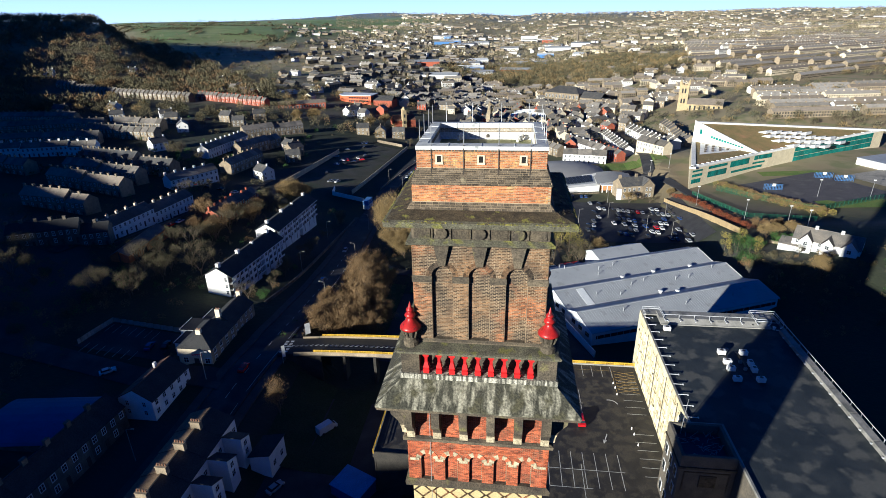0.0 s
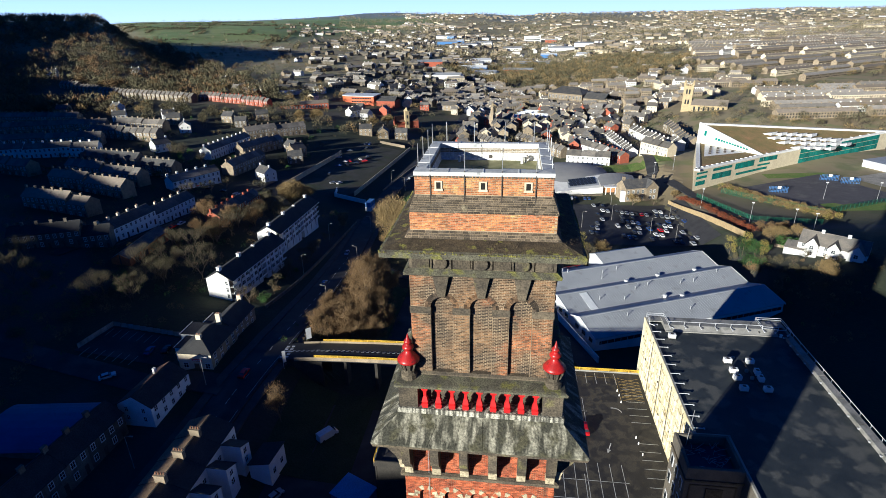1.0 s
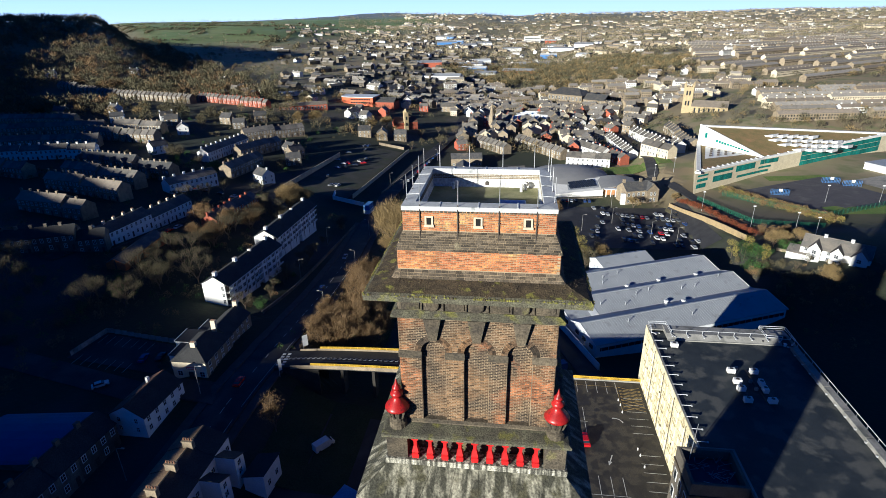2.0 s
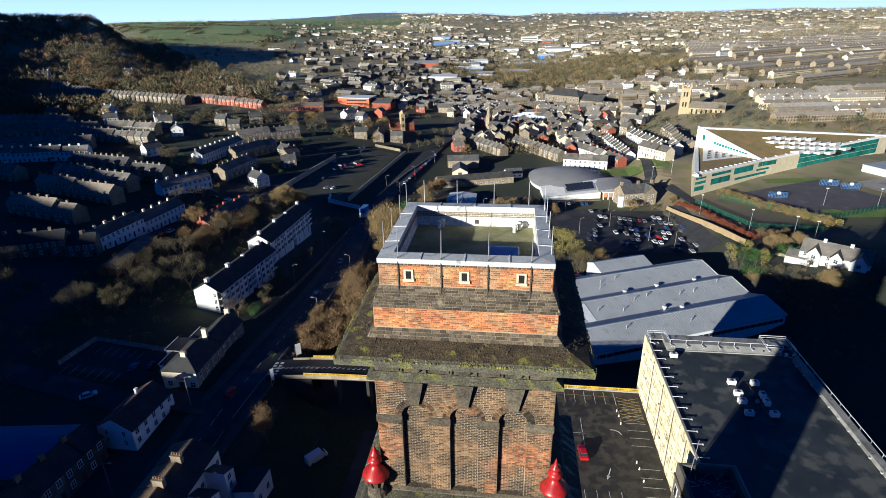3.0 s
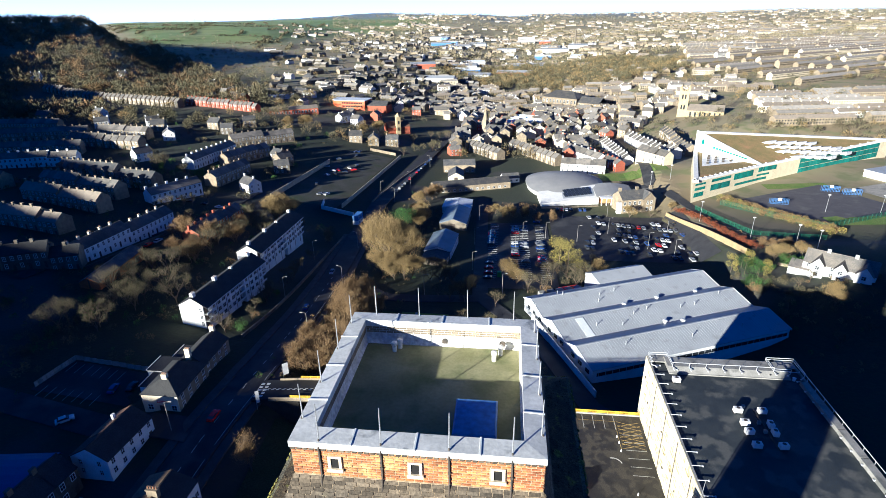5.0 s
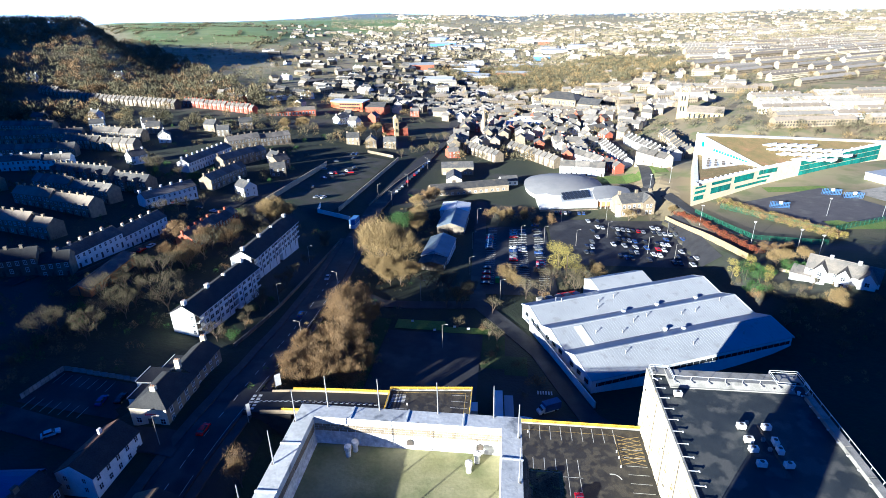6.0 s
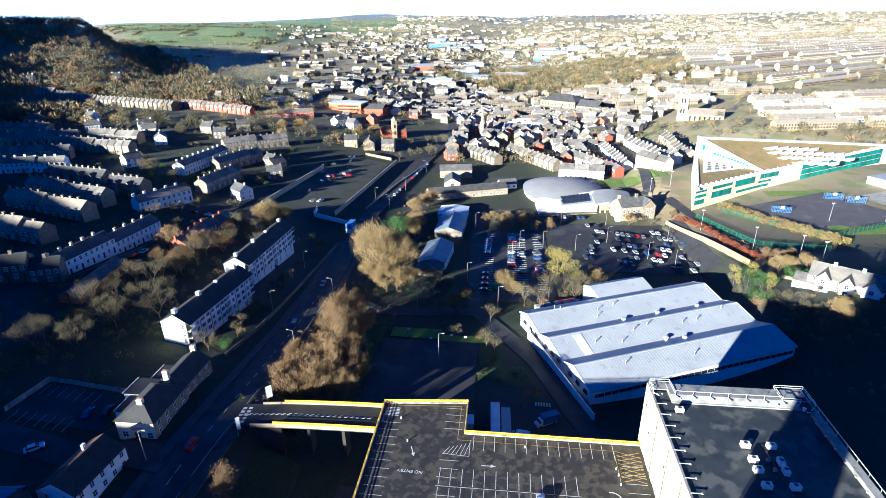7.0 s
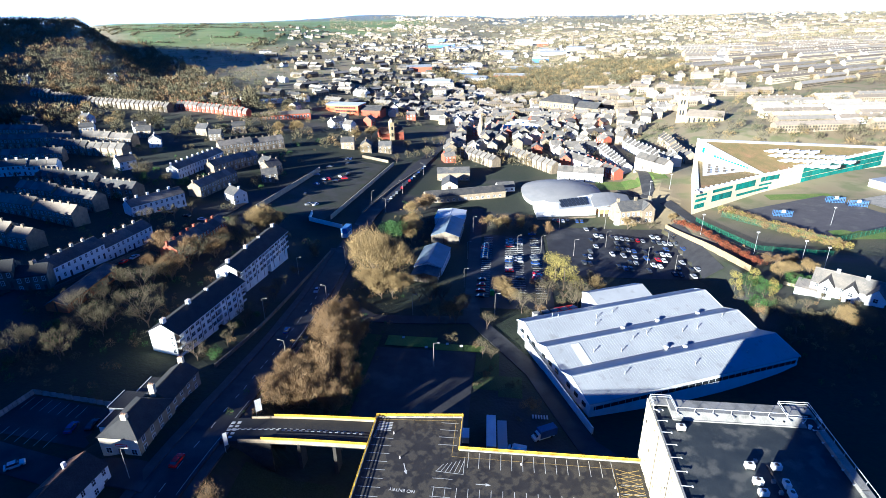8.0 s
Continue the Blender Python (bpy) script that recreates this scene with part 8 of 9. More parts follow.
# ---- walls of the cleared site ----
def low_wall(pts, h, mat_, label):
    q = Shape()
    for (ax, ay), (bx, by) in zip(pts[:-1], pts[1:]):
        d = math.hypot(bx - ax, by - ay)
        n = max(1, int(d / 5))
        nx, ny = -(by - ay) / d * 0.25, (bx - ax) / d * 0.25
        for i in range(n):
            a, b = along((ax, ay), (bx, by), i / n), along((ax, ay), (bx, by), (i + 1) / n)
            za, zb = hgt(*a), hgt(*b)
            q.solid([(a[0] - nx, a[1] - ny, za - 1), (b[0] - nx, b[1] - ny, zb - 1), (b[0] + nx, b[1] + ny, zb - 1), (a[0] + nx, a[1] + ny, za - 1),
                     (a[0] - nx, a[1] - ny, za + h), (b[0] - nx, b[1] - ny, zb + h), (b[0] + nx, b[1] + ny, zb + h), (a[0] + nx, a[1] + ny, za + h)],
                    [(4, 5, 6, 7), (0, 1, 5, 4), (2, 3, 7, 6), (1, 2, 6, 5), (3, 0, 4, 7)])
    return tagged(q.make("boundary_wall", mat_), label, "wall", kind="structure")


PANEL_C = surf("pale_site_wall", (0.42, 0.37, 0.27), (0.31, 0.275, 0.21), 0.4, 0.9, 0.2, 4)
low_wall([(-94, 286), (-83, 415)], 2.6, PANEL_C, "pale stone wall along the cleared site")
low_wall([(-136, 283), (-128, 372)], 3.2, PANEL_C, "high stone retaining wall with buttresses")
low_wall([(-106, 290), (-104, 279), (-84, 275)], 2.4, RENDER_W, "white hoarding at the site corner")
low_wall([(-80, 303), (-72, 360), (-61, 416)], 1.2, GRIT, "low rubble wall beside the road")
low_wall([(-88, 420), (-110, 424)], 2.2, GRIT, "stone wall at the site's far end")
low_wall([(95.3, 300), (99, 279), (102.5, 259), (105.5, 240), (108, 222)], 2.6, surf("sandy_retaining_wall", (0.40, 0.30, 0.15), (0.32, 0.24, 0.125), 0.4, 0.9, 0.3, 4), "sandy retaining wall above the car park")
low_wall([(114, 206), (119, 200), (123, 195)], 1.2, GRIT, "rubble garden wall below the villa")
yard("lawn", 121, 130, 203, 213, GRASS, "small bright lawn beside the villa", "lawn", lift=0.3)
low_wall([(-80.5, 130), (-80, 240)], 1.1, GRIT_D, "dark stone wall along the pavement")
low_wall([(-60.6, 114), (-62.5, 180)], 1.0, GRIT_D, "low dark wall under the trees")
low_wall([(-160, 164), (-154, 224)], 1.3, GRIT_D, "stone garden wall below the white terrace")
yard("cleared_site", 0, 36, 0, 128, surf("rubble_ground", (0.075, 0.072, 0.062), (0.05, 0.055, 0.035), 0.12, 0.95, 0.5, 2, third=(0.05, 0.07, 0.025), tscale=0.05), "bare cleared ground with thin grass", "ground", rot=-0.075, cx=-133, cy=286, lift=0.12)
cb = thing("site_cabin", "stacked white and blue site cabins", "site cabin", pose(-79, 266, hgt(-79, 266), 0, 0, 85))
Shape().wedge(-4, 4, -1.6, 1.6, 0, 2.7, 0.06).make("lower_cabin", FRAME_W, cb)
Shape().wedge(-4, 4, -1.6, 1.6, 2.72, 5.4, 0.06).make("upper_cabin", BLUE_P, cb)
for z in (1.0, 3.7):
    for x in (-2.2, 1.4):
        window(cb, x, -1.6, z, 1.2, 1.0, 0)


# ---- the wider town and woods, too many to count ----
def far_rows(name, label, seed, mats, region, n, length, wide, hts):
    r = random.Random(seed)
    s = Shape()
    for i in range(n):
        x, y, ang, *fixed = region(r)
        L, d, h = r.uniform(*length), r.uniform(*wide), r.uniform(*hts)
        L = fixed[0] if fixed else L
        k = r.random()
        wi = 0 if k < 0.66 else (1 if k < 0.78 else 2)
        s.at = pose(x, y, hgt(x, y), 0, 0, ang)
        s.mat(wi)
        s.side([(-d / 2, -4), (d / 2, -4), (d / 2, h), (0, h + d * 0.3), (-d / 2, h)], -L / 2, L / 2)
        s.mat(3 if r.random() < 0.55 else 4)
        for e in (-1, 1):
            s.poly([(-L / 2 - .2, e * (d / 2 + .3), h), (L / 2 + .2, e * (d / 2 + .3), h), (L / 2 + .2, 0, h + d * 0.3 + .15), (-L / 2 - .2, 0, h + d * 0.3 + .15)])
        s.mat(wi)
        c = -L / 2 + 2
        while c < L / 2:
            s.box(c - 0.5, c + 0.5, -0.4, 0.4, h + d * 0.2, h + d * 0.3 + 1.1)
            c += 9.5
        s.mat(5)
        c = -L / 2 + 1.5
        if y < 1300:
            while c < L / 2 - 1:
                for z in (0.8, h / 2 + 0.6):
                    s.box(c - 0.55, c + 0.55, -d / 2 - 0.06, -d / 2 + 0.05, z, z + 1.4)
                c += 2.6
    s.at = None
    tagged(s.make(name, mats), label, "houses", kind="stuff")


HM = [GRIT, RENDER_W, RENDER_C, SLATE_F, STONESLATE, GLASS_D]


def in_wood(x, y):
    """The brown woods on the rise beyond the town hall."""
    return ((x - 95) / 235) ** 2 + ((y - 1090) / 215) ** 2 < 1


def streets(seed, x0, y0, ang, sx, sy, n, reach, seg):
    """Parallel terraces: n rows from (x0, y0), stepping by (sx, sy), each broken into blocks."""
    r = random.Random(seed)
    c, q = math.cos(math.radians(ang)), math.sin(math.radians(ang))
    out = []
    for k in range(n):
        u = r.uniform(0, 8)
        while u < reach:
            L = min(r.uniform(*seg), reach - u + 12)
            if r.random() > 0.05:
                v = r.uniform(-1.0, 1.0)
                out.append((x0 + sx * k + c * (u + L / 2) - q * v, y0 + sy * k + q * (u + L / 2) + c * v, ang + r.uniform(-0.6, 0.6), L))
            u += L + r.choice((4, 5, 6, 13))
    return out


TERR = streets(1, 232, 502, 9, 5, 21, 8, 250, (34, 80)) + streets(2, 357, 742, 35, -5, 25, 13, 460, (50, 130)) + streets(3, 330, 1090, 17, 8, 33, 15, 700, (40, 110)) + streets(4, 640, 700, 30, 12, 30, 9, 380, (50, 120))
TERR = [t for t in TERR if t[1] > 655 or t[0] - 0.33 * t[1] > 40 or t[0] > 232]
TERR_AT = iter(TERR)


def right_terraces(r):
    return next(TERR_AT)


def mid_right(r):
    while True:
        y = 630 + 1700 * r.random() ** 1.5
        x = r.uniform(-0.12, 0.46) * y
        if in_wood(x, y) and r.random() < 0.93 or (x > 320 and y < 1580) or (x > 230 and y < 700):
            continue
        return x, y, 20 * math.sin(x / 240.0 + y / 400.0) + r.choice((0, 0, 0, 90)) + r.uniform(-5, 5)


def mid_left(r):
    y = 640 + 1700 * r.random() ** 1.3
    x = (-0.06 - 0.40 * r.random() * r.random() ** 0.3) * y
    return x, y, -12 + 22 * math.sin(x / 150.0) + r.choice((0, 0, 90)) + r.uniform(-5, 5)


rh = random.Random(61)
HAMLETS = [(rh.uniform(-0.28, 0.95), rh.uniform(2150, 4600), rh.uniform(-25, 25)) for i in range(120)]


def distant(r):
    while True:
        a, y0, ang = r.choice(HAMLETS)
        u, v = r.gauss(0, 150), round(r.gauss(0, 70) / 26) * 26
        c, q = math.cos(math.radians(ang)), math.sin(math.radians(ang))
        x, y = a * y0 + c * u - q * v, y0 + q * u + c * v
        if 1900 < y < 4650 and not (y > 3000 and -0.40 < math.atan2(x, y) < -0.19):
            return x, y, ang


def far_right(r):
    y = r.uniform(1650, 2700)
    return r.uniform(0.36, 1.0) * y, y, r.choice((10, 16, 14, 14))


far_rows("hillside_terraces", "long pale terraces stepping up the far hillside", 3, HM, right_terraces, len(TERR), (26, 60), (8, 9), (5.2, 6.2))
far_rows("outer_town", "close-packed town houses and streets beyond the centre", 4, HM, mid_right, 520, (9, 30), (7, 9.5), (4.5, 6.5))
# darker walls and roofs than the other rows, in place of valley shade
far_rows("valley_houses", "houses along the valley beyond the works", 5, [GRIT_D, RENDER_W, GRIT, SLATE, SLATE_F, GLASS_D], mid_left, 430, (9, 30), (7, 9), (4.5, 6))
far_rows("upper_town", "pale terraces on the ridge beyond the school", 7, HM, far_right, 300, (24, 70), (8, 10), (5.0, 6.5))
far_rows("distant_town", "distant pale town spread to the skyline", 6, HM, distant, 2300, (8, 26), (7, 10), (3.5, 5.5))


def clumps(name, label, seed, mats, region, n, size, leaves=34, blade=1.0):
    """Crowns of far bare trees: sheaves of thin twigs that spread outwards and up, thinning at the edge."""
    r = random.Random(seed)
    s = Shape()
    for i in range(n):
        x, y = region(r)
        z, q = hgt(x, y), r.uniform(*size)
        s.mat(r.randrange(len(mats)))
        sx, sy, sz = r.uniform(0.8, 1.2), r.uniform(0.8, 1.2), r.uniform(0.85, 1.15)
        for j in range(leaves):
            v = Vector((r.gauss(0, 1) * sx, r.gauss(0, 1) * sy, r.gauss(0.35, 0.8) * sz)).normalized()
            p = Vector((x, y, z + q * 0.8)) + v * q * (0.15 + 0.62 * math.sqrt(r.random()))
            t = (v + Vector((r.gauss(0, 0.4), r.gauss(0, 0.4), 0.35 + r.gauss(0, 0.3)))).normalized()
            w = t.cross(Vector((r.gauss(0, 1), r.gauss(0, 1), r.gauss(0, 1)))).normalized() * q * r.uniform(0.022, 0.05) * blade
            s.poly([tuple(p - w), tuple(p + w), tuple(p + t * q * r.uniform(0.22, 0.42))])
    tagged(s.make(name, mats), label, "woodland", kind="stuff")


def row_view(x, y):
    """The open ground in front of the long terrace on the slope."""
    return -560 < x < -235 and -62 < y - (602 - (x + 548) * 0.262) < 16


WM = [TWIG_G, WOOD_F, TWIG_P, TWIG_G]


def hill_wood(r):
    while True:
        a, d = r.uniform(-1.0, -0.42), r.uniform(620, 1900)
        x, y = d * math.sin(a), d * math.cos(a)
        if row_view(x, y):
            continue
        if -0.788 * x - 0.616 * y > -150 or r.random() < 0.16 - 0.2 * (d > 1000):
            return x, y


def town_trees(r):
    while True:
        y = r.uniform(430, 1500)
        x = r.uniform(-0.62, 0.75) * y
        if not row_view(x, y) and (x > -0.1 * y or r.random() < 0.55) and math.sin(x / 37.0) + math.sin(y / 29.0 + x / 90.0) > r.uniform(-1.4, 0.8):
            return x, y


def park(r):
    while True:
        x, y = r.uniform(-150, 340), r.uniform(840, 1310)
        if in_wood(x, y):
            return x, y


def left_slope(r):
    while True:
        x, y = r.uniform(-560, -220), r.uniform(430, 640)
        if not row_view(x, y) or r.random() < 0.1:
            return x, y


def far_trees(r):
    while True:
        y = r.uniform(1300, 4500)
        x = r.uniform(-0.75, 0.95) * y
        a = math.atan2(x, y)
        belt = math.sin(x / 130.0 + 2 * math.sin(y / 210.0)) + math.sin(y / 95.0 + x / 400.0)
        if belt > r.uniform(-0.6, 1.1) and (a > -0.30 or r.random() < 0.06):
            return x, y


clumps("hill_woods", "bare winter woodland covering the hill", 11, [WOOD_F, TWIG_G, WOOD_F, TWIG_B], hill_wood, 3400, (5.5, 9.5), 76, 1.7)
clumps("town_trees", "bare trees scattered among the houses", 12, WM, town_trees, 2300, (2.8, 6.0), 120)
clumps("park_trees", "dense bare woods beyond the town hall", 13, [TWIG_G, TWIG_P, WOOD_F], park, 1700, (4.5, 8.5), 70, 1.5)
clumps("slope_trees", "bare trees on the slope above the terraces", 14, WM, left_slope, 240, (3.5, 7), 260, 0.9)
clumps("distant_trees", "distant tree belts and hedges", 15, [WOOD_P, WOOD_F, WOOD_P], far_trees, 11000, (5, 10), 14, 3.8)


def hedge_lines(name, label, seed, n):
    r = random.Random(seed)
    s = Shape()
    for i in range(n):
        d, a = r.uniform(1500, 2900), r.uniform(-0.66, -0.3)
        x, y = d * math.sin(a), d * math.cos(a)
        ang = r.choice((0.3, 1.9)) + r.uniform(-0.2, 0.2)
        for j in range(20):
            X, Y = x + math.cos(ang) * j * 9, y + math.sin(ang) * j * 9
            z, q = hgt(X, Y), r.uniform(1.5, 3.5)
            for k in range(8):
                v = Vector((r.gauss(0, 1), r.gauss(0, 1), abs(r.gauss(0, 0.7)))) * q
                b = Vector((r.gauss(0, 1), r.gauss(0, 1), r.gauss(0, 1))).normalized() * q
                c = b.orthogonal().normalized() * q * 0.6
                p = Vector((X, Y, z + 1)) + v
                s.poly([tuple(p - b), tuple(p + c), tuple(p + b), tuple(p - c)])
    tagged(s.make(name, WOOD_F), label, "hedges", kind="stuff")


hedge_lines("field_hedges", "dark hedges dividing the far fields", 21, 46)
# pale sheds in the valley bottom
rb = random.Random(31)
for i in range(22):
    y = rb.uniform(900, 2100)
    x = rb.uniform(-0.16, 0.12) * y
    b = thing("warehouse", "large pale warehouse in the valley bottom", "warehouse", pose(x, y, hgt(x, y), 0, 0, rb.uniform(-20, 20)), group="valley warehouses")
    L, d, h = rb.uniform(30, 80), rb.uniform(20, 40), rb.uniform(6, 10)
    Shape().box(-L / 2, L / 2, -d / 2, d / 2, -4, h).make("wall", rb.choice((CLAD_W, RENDER_W, REDBRICK, BLUE_P)), b)
    gable_roof(L, d, h, h + 3).make("roof", rb.choice((CLAD_W, ROOF_GREY, ROOF_GREY)), b)
fw = thing("white_office", "white office block among trees far down the valley", "office block", pose(64, 2200, hgt(64, 2200), 0, 0, 5))
Shape().box(-30, 30, -10, 10, -5, 24).make("wall", RENDER_W, fw)
for z in (4, 10, 16):
    Shape().box(-28, 28, -10.2, -10, z, z + 2.5).make("window_band", GLASS_D, fw)
mm = thing("chimney_stack", "slim far mill chimney", "chimney", pose(190, 1700, hgt(190, 1700)))
Shape().tube((0, 0, -3), (0, 0, 48), 3.0, 2.0, 10).make("shaft", GRIT_D, mm)

# pale winter sky low over the skyline, beyond the last hills
m = bpy.data.materials.new("pale_sky")
m.use_nodes = True
n, l = m.node_tree.nodes, m.node_tree.links
n.remove(n["Principled BSDF"])
em, geo, xyz, mr, mx = (n.new(t) for t in ("ShaderNodeEmission", "ShaderNodeNewGeometry", "ShaderNodeSeparateXYZ", "ShaderNodeMapRange", "ShaderNodeMix"))
mx.data_type = "RGBA"
mx.inputs[6].default_value, mx.inputs[7].default_value = (0.84, 0.92, 0.97, 1), (0.54, 0.76, 0.96, 1)
mr.inputs[1].default_value, mr.inputs[2].default_value = 100, 420
l.new(geo.outputs["Position"], xyz.inputs[0])
l.new(xyz.outputs[2], mr.inputs[0])
l.new(mr.outputs[0], mx.inputs[0])
l.new(mx.outputs[2], em.inputs[0])
em.inputs[1].default_value = 0.48
l.new(em.outputs[0], n["Material Output"].inputs[0])
s = Shape()
for i in range(48):
    a, b = -1.25 + 2.5 * i / 48, -1.25 + 2.5 * (i + 1) / 48
    s.poly([(4880 * math.sin(t), 4880 * math.cos(t), z) for t, z in ((a, -60), (b, -60), (b, 700), (a, 700))])
tagged(s.make("backdrop", m), "pale blue winter sky above the skyline", "sky", kind="structure")
# scrub and gardens on the left slope
def slope_scrub(r):
    while True:
        x, y = r.uniform(-260, -84), r.uniform(60, 250)
        if (x < -108 or y < 85 or y > 235) and not (-178 < x < -150 and 160 < y < 228) and not (x < -185 and 190 < y < 300 and r.random() < 0.8) and not (-126 < x < -95 and 94 < y < 112) and not (-122 < x < -84 and y < 94):
            return x, y


def verge_scrub(r):
    k = r.random()
    if k < 0.4:
        return r.uniform(-66, -36), r.uniform(108, 186)
    if k < 0.6:
        return r.uniform(102, 160), r.uniform(140, 190)
    if k < 0.8:
        return r.uniform(-60, -36), r.uniform(190, 330)
    if k < 0.88:
        return r.uniform(26, 46), r.uniform(205, 232)
    f = r.random()
    if k < 0.91:
        return 127 + 31 * f + r.uniform(-4, 3), 299 - 46 * f + r.uniform(-4, 3)
    return (99 + 24 * f + r.uniform(-1.5, 1.5), 301 - 66 * f) if k < 0.94 else (132 + 22 * f + r.uniform(-2, 2), 308 - 42 * f)


def garden_trees(r):
    return r.uniform(-330, -140), r.uniform(225, 475)


clumps("garden_trees", "bare bushes and small trees in the gardens", 18, [TWIG_G, TWIG_G, LEAF_G], garden_trees, 230, (1.2, 3.2), 150, 1.1)


def bank_hedge(r):
    f = r.random()
    return 128 + 33 * f + r.uniform(-4.5, 3.0), 307 - 55 * f + r.uniform(-4.5, 3.0)


clumps("bank_hedge", "ochre winter hedge on the bank beside the courts", 19, [TWIG_P, TWIG_B, TWIG_P, TWIG_Y], bank_hedge, 380, (1.0, 2.2), 120, 1.2)
clumps("slope_scrub", "brown winter scrub and brambles on the slope", 16, [TWIG_G, TWIG_G, TWIG_B, LEAF_G], slope_scrub, 1100, (0.7, 2.0), 70, 1.4)
clumps("verge_scrub", "brown winter scrub under the trees", 17, [TWIG_G, TWIG_B, TWIG_P, LEAF_G], verge_scrub, 520, (0.6, 1.4), 70, 1.4)


# ---- cars ----
def car(colour, label, wheels=True):
    c = thing("car", label, "car", group="parked cars")
    b = Shape()
    prof = [(-2.1, 0.35), (2.1, 0.35), (2.12, 0.7), (1.95, 0.88), (1.05, 0.98), (-1.5, 0.98), (-2.05, 0.9), (-2.12, 0.6)]
    b.side(prof, -0.86, 0.86)
    b.make("body", colour, c)
    r = Shape()
    r.solid([(-0.80, -1.6, 0.97), (0.80, -1.6, 0.97), (0.80, 1.05, 0.97), (-0.80, 1.05, 0.97), (-0.62, -1.2, 1.42), (0.62, -1.2, 1.42), (0.62, 0.35, 1.44), (-0.62, 0.35, 1.44)],
            [(0, 1, 5, 4), (1, 2, 6, 5), (2, 3, 7, 6), (3, 0, 4, 7)])
    r.make("cabin_glass", GLASS_D, c, "dark glass")
    Shape().wedge(-0.64, 0.64, -1.24, 0.4, 1.4, 1.48, 0.04).make("roof", colour, c)
    for x in (-0.58, 0.58) if wheels else ():
        Shape().wedge(x - 0.2, x + 0.2, 2.0, 2.14, 0.62, 0.78, 0.03).make("headlight", FRAME_W, c, "clear headlight")
        Shape().wedge(x - 0.2, x + 0.2, -2.14, -2.02, 0.66, 0.86, 0.03).make("tail_light", RED_D, c, "red tail light")
    for x in (-0.8, 0.8) if wheels else ():
        for y in (-1.3, 1.35):
            w = Shape()
            w.at = pose(x, y, 0.32, 0, 90, 0)
            w.spin([(0.0, -0.1), (0.32, -0.1), (0.32, 0.1), (0.0, 0.1)], 0, 0, 10)
            w.make("wheel", RUBBER, c)
    return c


CARS = [car(m, w) for m, w in zip(CAR_COL, ("white hatchback parked in a bay", "silver hatchback parked in a bay", "black hatchback parked in a bay", "bright red hatchback parked in a bay", "dark blue hatchback parked in a bay", "grey hatchback parked in a bay"))]
CARS_F = [car(m, "far " + w.replace("hatchback", "car"), False) for m, w in zip(CAR_COL, ("white hatchback parked in a bay", "silver hatchback parked in a bay", "black hatchback parked in a bay", "bright red hatchback parked in a bay", "dark blue hatchback parked in a bay", "grey hatchback parked in a bay"))]
rc = random.Random(41)


def park_car(x, y, rz, k=None, z=None):
    tpl = (CARS if y < 200 else CARS_F)[rc.choice((0, 1, 1, 2, 2, 4, 5, 5, 0, 2, 4, 3, 1, 2, 3)) if k is None else k]
    copy_thing(tpl, pose(x, y, (hgt(x, y) + 0.2) if z is None else z, 0, 0, rz))


park_car(19.6, 77.0, 4, 3, DZ)
park_car(12.5, 81.0, 2, 0, DZ)
park_car(-107.5, 87.5, -48, 0)
park_car(-48.5, 60, -28, 1)
park_car(-70.5, 160, 5, 4)
park_car(-72.0, 196, 185, 1)
park_car(-104, 101, 10, 4)
park_car(-100, 103, 8, 2)
park_car(-69.8, 92, 0, 3)
for i in range(12):
    park_car(-4.5, 205 + (i - 8) * 6.0 if i > 7 else 250 + i * 2.7, 88, 4 if i == 2 else None)
for i in range(26):
    f = rc.random()
    park_car(8 + (i % 2) * 4.8 + rc.uniform(-.3, .3), 226 + (i // 2) * 4.2, 90) if f < 0.45 else None
    park_car(20.5 + rc.uniform(-.3, .3), 222 + i * 2.6, 92) if rc.random() < 0.4 else None
for line_ in range(7):
    for i in range(22):
        if rc.random() < 0.5:
            x, y = 44 + i * 2.6 + line_ * 1.2, 248 + line_ * 8.2 - i * 0.75
            if x < 96 and 234 < y < 299:
                park_car(x, y + rc.uniform(-.3, .3), rc.choice((0, 180)) + 8)
for i in range(16):
    park_car(-73 + i * 0.7 + 3.2, 330 + i * 6.2, 8)
for i in range(30):
    y = rc.uniform(300, 420)
    park_car(rc.choice((-118, -110, -126)) + rc.uniform(-3, 3), y, rc.uniform(0, 180)) if rc.random() < 0.5 else None
for i in range(9):
    park_car(-155.5 + i * 0.6, 176 + i * 6, -8) if rc.random() < 0.7 else None
for i in range(6):
    park_car(-190 + i * 9, 262 - i * 1.5, 80)
for i in range(8):
    park_car(34 + i * 2.7, 318 - 8, 0) if rc.random() < 0.6 else None
q = Shape()
for i in range(30):
    for x in (-5.6, 5.6, 10.4, 19.0):
        q.box(x, x + 4.6, 206 + i * 2.6, 206.1 + i * 2.6, hgt(x, 206 + i * 2.6) + 0.1, hgt(x + 2, 206 + i * 2.6) + 0.24)
tagged(q.make("bay_lines", PAINT_W), "white bay lines of the supermarket car park", "road marking", kind="structure")


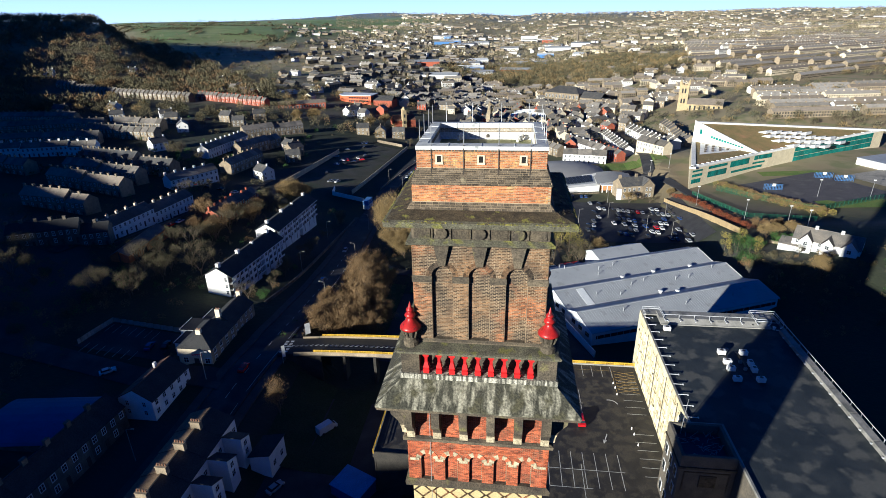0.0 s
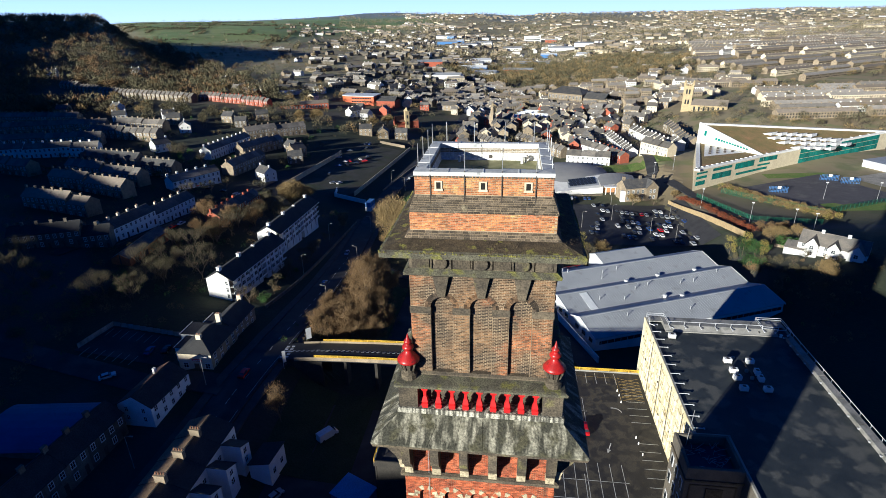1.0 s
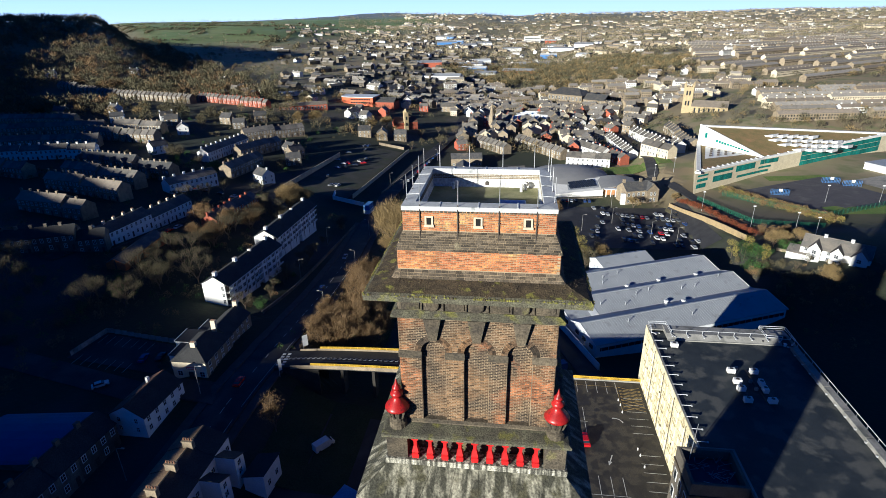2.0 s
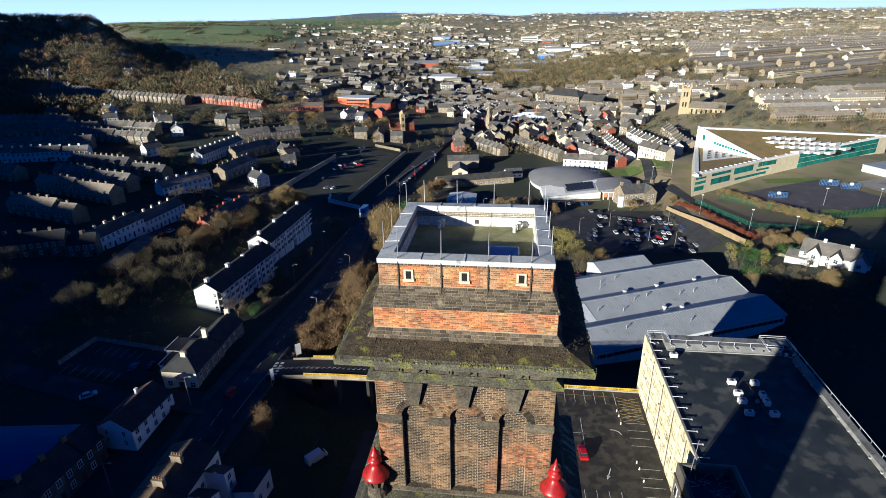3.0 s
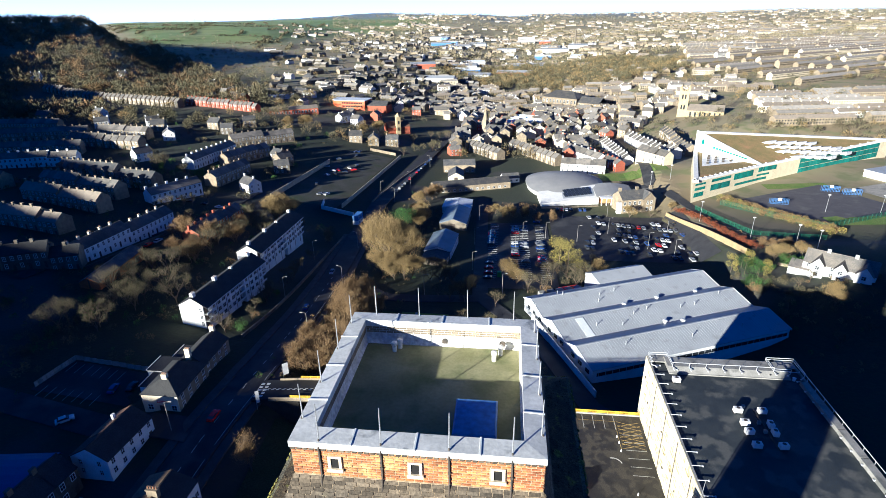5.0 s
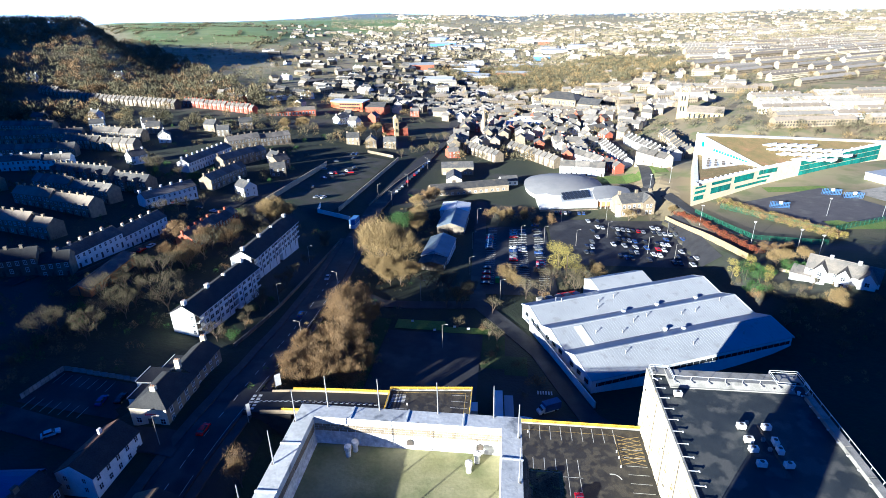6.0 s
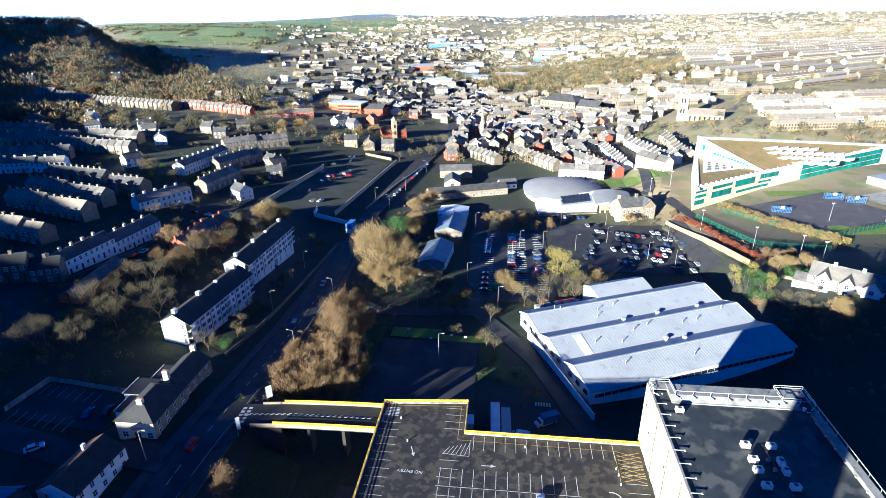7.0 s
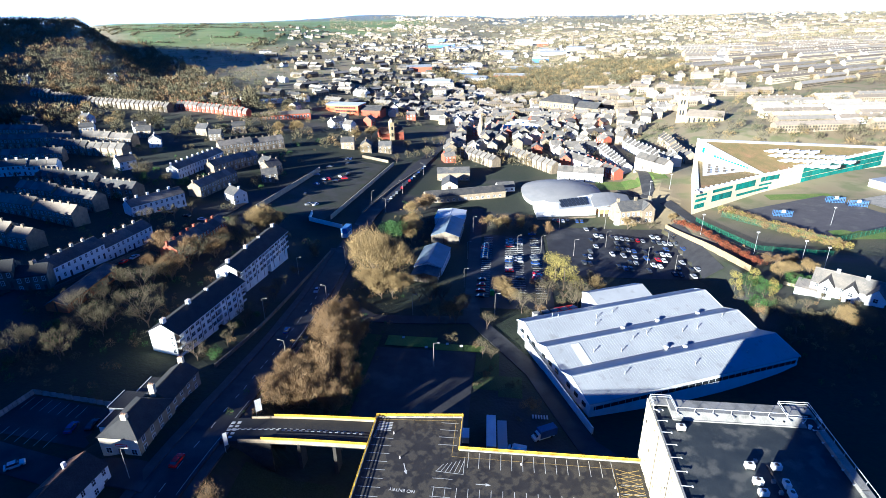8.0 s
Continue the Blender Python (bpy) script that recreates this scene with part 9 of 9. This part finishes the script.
def van(x, y, z, rz, body, label, L=5.4, H=2.4, box_=None):
    v = thing("van", label, "van", pose(x, y, z, 0, 0, rz))
    s = Shape()
    s.side([(-L / 2, 0.4), (L / 2, 0.4), (L / 2, 1.1), (L / 2 - 0.6, 1.25), (L / 2 - 1.2, H - 0.2), (L / 2 - 1.5, H), (-L / 2, H)], -0.98, 0.98)
    s.make("body", body, v)
    Shape().box(-0.85, 0.85, L / 2 - 1.1, L / 2 - 0.7, 1.3, H - 0.35).make("windscreen", GLASS_D, v)
    if box_:
        Shape().wedge(-1.15, 1.15, -L / 2 - 0.6, L / 2 - 1.7, 0.9, H + 0.9, 0.06).make("cargo_box", box_, v)
    for xx in (-0.9, 0.9):
        for yy in (-L / 2 + 1, L / 2 - 1):
            w = Shape()
            w.at = pose(xx, yy, 0.38, 0, 90, 0)
            w.spin([(0, -0.12), (0.38, -0.12), (0.38, 0.12), (0, 0.12)], 0, 0, 10)
            w.make("wheel", RUBBER, v)
    return v


van(-43, 80, hgt(-43, 80) + 0.2, -38, CAR_COL[0], "white panel van parked on the dark yard")
van(16.5, 119.5, hgt(16, 120) + 0.2, 118, CAR_COL[0], "box van with blue cargo box in the yard", 6.2, 2.3, CLAD_B)
van(-4.2, 117, hgt(-4, 117) + 0.2, 3, CAR_COL[0], "white van beside the deck wall", 5.2, 2.3)
van(9.5, 113, hgt(9, 113) + 0.2, 80, CAR_COL[0], "white pick-up beside the containers", 4.8, 1.9)
for x, y, m, lab in ((2.6, 117.5, CLAD_W, "long pale shipping container by the deck"), (5.6, 115.5, ROOF_GREY, "grey shipping container by the deck")):
    t = thing("container", lab, "container", pose(x, y, hgt(x, y) + 0.1, 0, 0, 2), group="containers")
    Shape().wedge(-1.25, 1.25, -6, 6, 0.1, 2.9, 0.04).make("box", m, t)
    qq = Shape()
    for i in range(22):
        qq.box(-1.28, 1.28, -5.6 + i * 0.52, -5.45 + i * 0.52, 0.3, 2.75)
    qq.make("ribs", m, t)
    Shape().box(-1.2, 1.2, -6.05, -5.98, 0.2, 2.8).make("doors", GROUT_G, t)
# skips behind the shed
sk = thing("skip", "red steel skip behind the shed", "skip", pose(29.5, 191, -4.2, 0, 0, 23))
s = Shape()
s.side([(-1.6, 0.4), (1.6, 0.4), (2.4, 2.2), (-2.4, 2.2)], -4, 4)
s.make("hull", gloss("red_skip_paint", (0.5, 0.02, 0.015), 0.5), sk)
for i in range(5):
    t = tagged(Shape().wedge(-1.4, 1.4, -1.1, 1.1, 0, 2.2, 0.05).make("storage_bin", rc.choice((GROUT_G, FRAME_W, CLAD_B)), at=pose(18 + i * 3.6, 187 + i * 1.4, -4.0, 0, 0, 20 + i * 7)), "large steel storage bin behind the shed", "bin", "shed bins")


# ---- lamps, poles and signs ----
def lamp(h=9):
    t = thing("street_lamp", "tall grey street lamp beside the road", "street lamp", group="street lamps")
    Shape().tube((0, 0, -0.5), (0, 0, h), 0.11, 0.06, 6).make("pole", GROUT_G, t)
    Shape().tube((0, 0, h), (1.5, 0, h + 0.35), 0.05, 0.04, 5).make("arm", GROUT_G, t)
    Shape().wedge(1.2, 2.0, -0.16, 0.16, h + 0.25, h + 0.45, 0.04).make("head", GROUT_G, t)
    return t


LP = lamp()
for x, y, a in ((-61.6, 138, 180), (-64, 185, 180), (-81, 166, 0), (-69, 228, 180), (-84, 208, 0), (-70.5, 262, 180), (-67, 310, 180), (-64, 350, 180), (-57, 400, 180), (-78, 320, 0), (-77.5, 86, 0), (-81, 60, 0),
                (-12.5, 290, 0), (-13, 250, 0), (-12, 215, 0), (8, 245, 0), (24, 262, 0), (40, 258, 0), (58, 272, 0), (74, 250, 0), (90, 276, 0), (84, 240, 0), (36, 296, 0), (62, 300, 0), (12, 262, 0), (-17, 150, 0), (2, 190, 0), (-30, 186, 0)):
    copy_thing(LP, pose(x, y, hgt(x, y), 0, 0, a))
away(LP)
for x, y, h in ((105, 274, 13), (119, 245, 13), (135, 219, 12), (171, 283, 12), (196, 280, 12), (133, 232, 12), (110, 352, 12), (215, 290, 12), (98, 352, 13)):
    t = thing("floodlight_mast", "tall thin floodlight mast by the courts", "floodlight", pose(x, y, hgt(x, y)), group="court floodlights")
    Shape().tube((0, 0, -0.5), (0, 0, h * 0.8), 0.12, 0.07, 6).make("pole", GALV, t)
    Shape().box(-0.6, 0.6, -0.1, 0.25, h * 0.8, h * 0.8 + 0.45).make("lamp_head", FRAME_W, t)
# feather banner and sign by the ramp
for x, y, w in ((-60.5, 97.0, 0.9), (-58.5, 110.0, 1.6)):
    t = thing("banner_sign", "white advertising banner at the foot of the ramp", "banner", pose(x, y, hgt(x, y) + 1.0, 0, 0, 40), group="ramp banners")
    Shape().tube((0, 0, -1), (0, 0, 4.8), 0.06, 0.04, 6).make("pole", GALV, t)
    s = Shape()
    s.at = pose(0, 0, 0, 0, 0, 0)
    s.side([(-0.03, 1.0), (0.03, 1.0), (0.03, 4.7), (-0.03, 4.7)], 0.05, w)
    s.make("panel", FRAME_W, t)
# zebra patches
q = Shape()
for i in range(6):
    z = hgt(17, 128) + 0.45
    q.box(14.0 + i * 0.8, 14.45 + i * 0.8, 127.2, 128.8, z - 0.1, z)
for i in range(5):
    for j in range(2):
        q.box(-62.8 + j * 1.6, -61.9 + j * 1.6, 99.8 + i * 1.3, 100.5 + i * 1.3, rampz(-62.8 + j * 1.6 + 0.9) - 0.1, rampz(-62.8 + j * 1.6 + 0.9) + 0.03)
tagged(q.make("crossing_marks", PAINT_W), "white block markings at crossings", "road marking", kind="structure")
# little signs and bins beside the lot
for x, y in ((-30, 166), (-14, 163), (-9, 162), (-21, 160)):
    t = thing("notice_board", "small white notice board on posts", "sign", pose(x, y, hgt(x, y), 0, 0, 10), group="lot notices")
    Shape().box(-0.5, 0.5, -0.03, 0.03, 0.9, 1.7).make("board", FRAME_W, t)
    Shape().box(-0.45, -0.38, -0.03, 0.03, -0.3, 0.9).make("post", IRON, t)
    Shape().box(0.38, 0.45, -0.03, 0.03, -0.3, 0.9).make("post", IRON, t)
gb = thing("recycling_bank", "bright green recycling bank at the car park", "bin", pose(0.5, 208, hgt(0.5, 208) + 0.15))
Shape().wedge(-0.9, 0.9, -0.9, 0.9, 0, 2.4, 0.12).make("body", gloss("green_bin", (0.03, 0.30, 0.05), 0.5), gb)

for tpl in [F_STONE, F_WHITE, F_BRICK, T_STONE, T_STONE_L, T_WHITE, T_GABLE, T_BRICK, D_WHITE, D_STONE, D_DARK, C_STONE, C_CREAM, C_WHITE, C_BRICK, C_SHOP, *RUS, *PAL, *OLI, *YEL, *EVG, *BUSH, HB, *CARS, *CARS_F]:
    away(tpl)

# ---- single bricks of the lower band, facing the sun ----
full = Shape().box(-0.104, 0.104, -0.012, 0.01, -0.028, 0.028).mesh("brick", BRICK)
half = Shape().box(-0.047, 0.047, -0.012, 0.01, -0.028, 0.028).mesh("brick_half", BRICK)
rbk = random.Random(9)
for r_ in range(11):
    z = 89.32 + 0.039 + r_ * 0.0772
    x = -3.30
    if r_ % 2:
        o = new("brick", half)
        o.parent = chim
        o.location = (x + 0.058, CY - 3.30 + rbk.uniform(-0.004, 0.003), z)
        x += 0.116
    while x + 0.2 < 3.30:
        o = new("brick", full)
        o.parent = chim
        o.location = (x + 0.116, CY - 3.30 + rbk.uniform(-0.005, 0.003), z)
        x += 0.2316
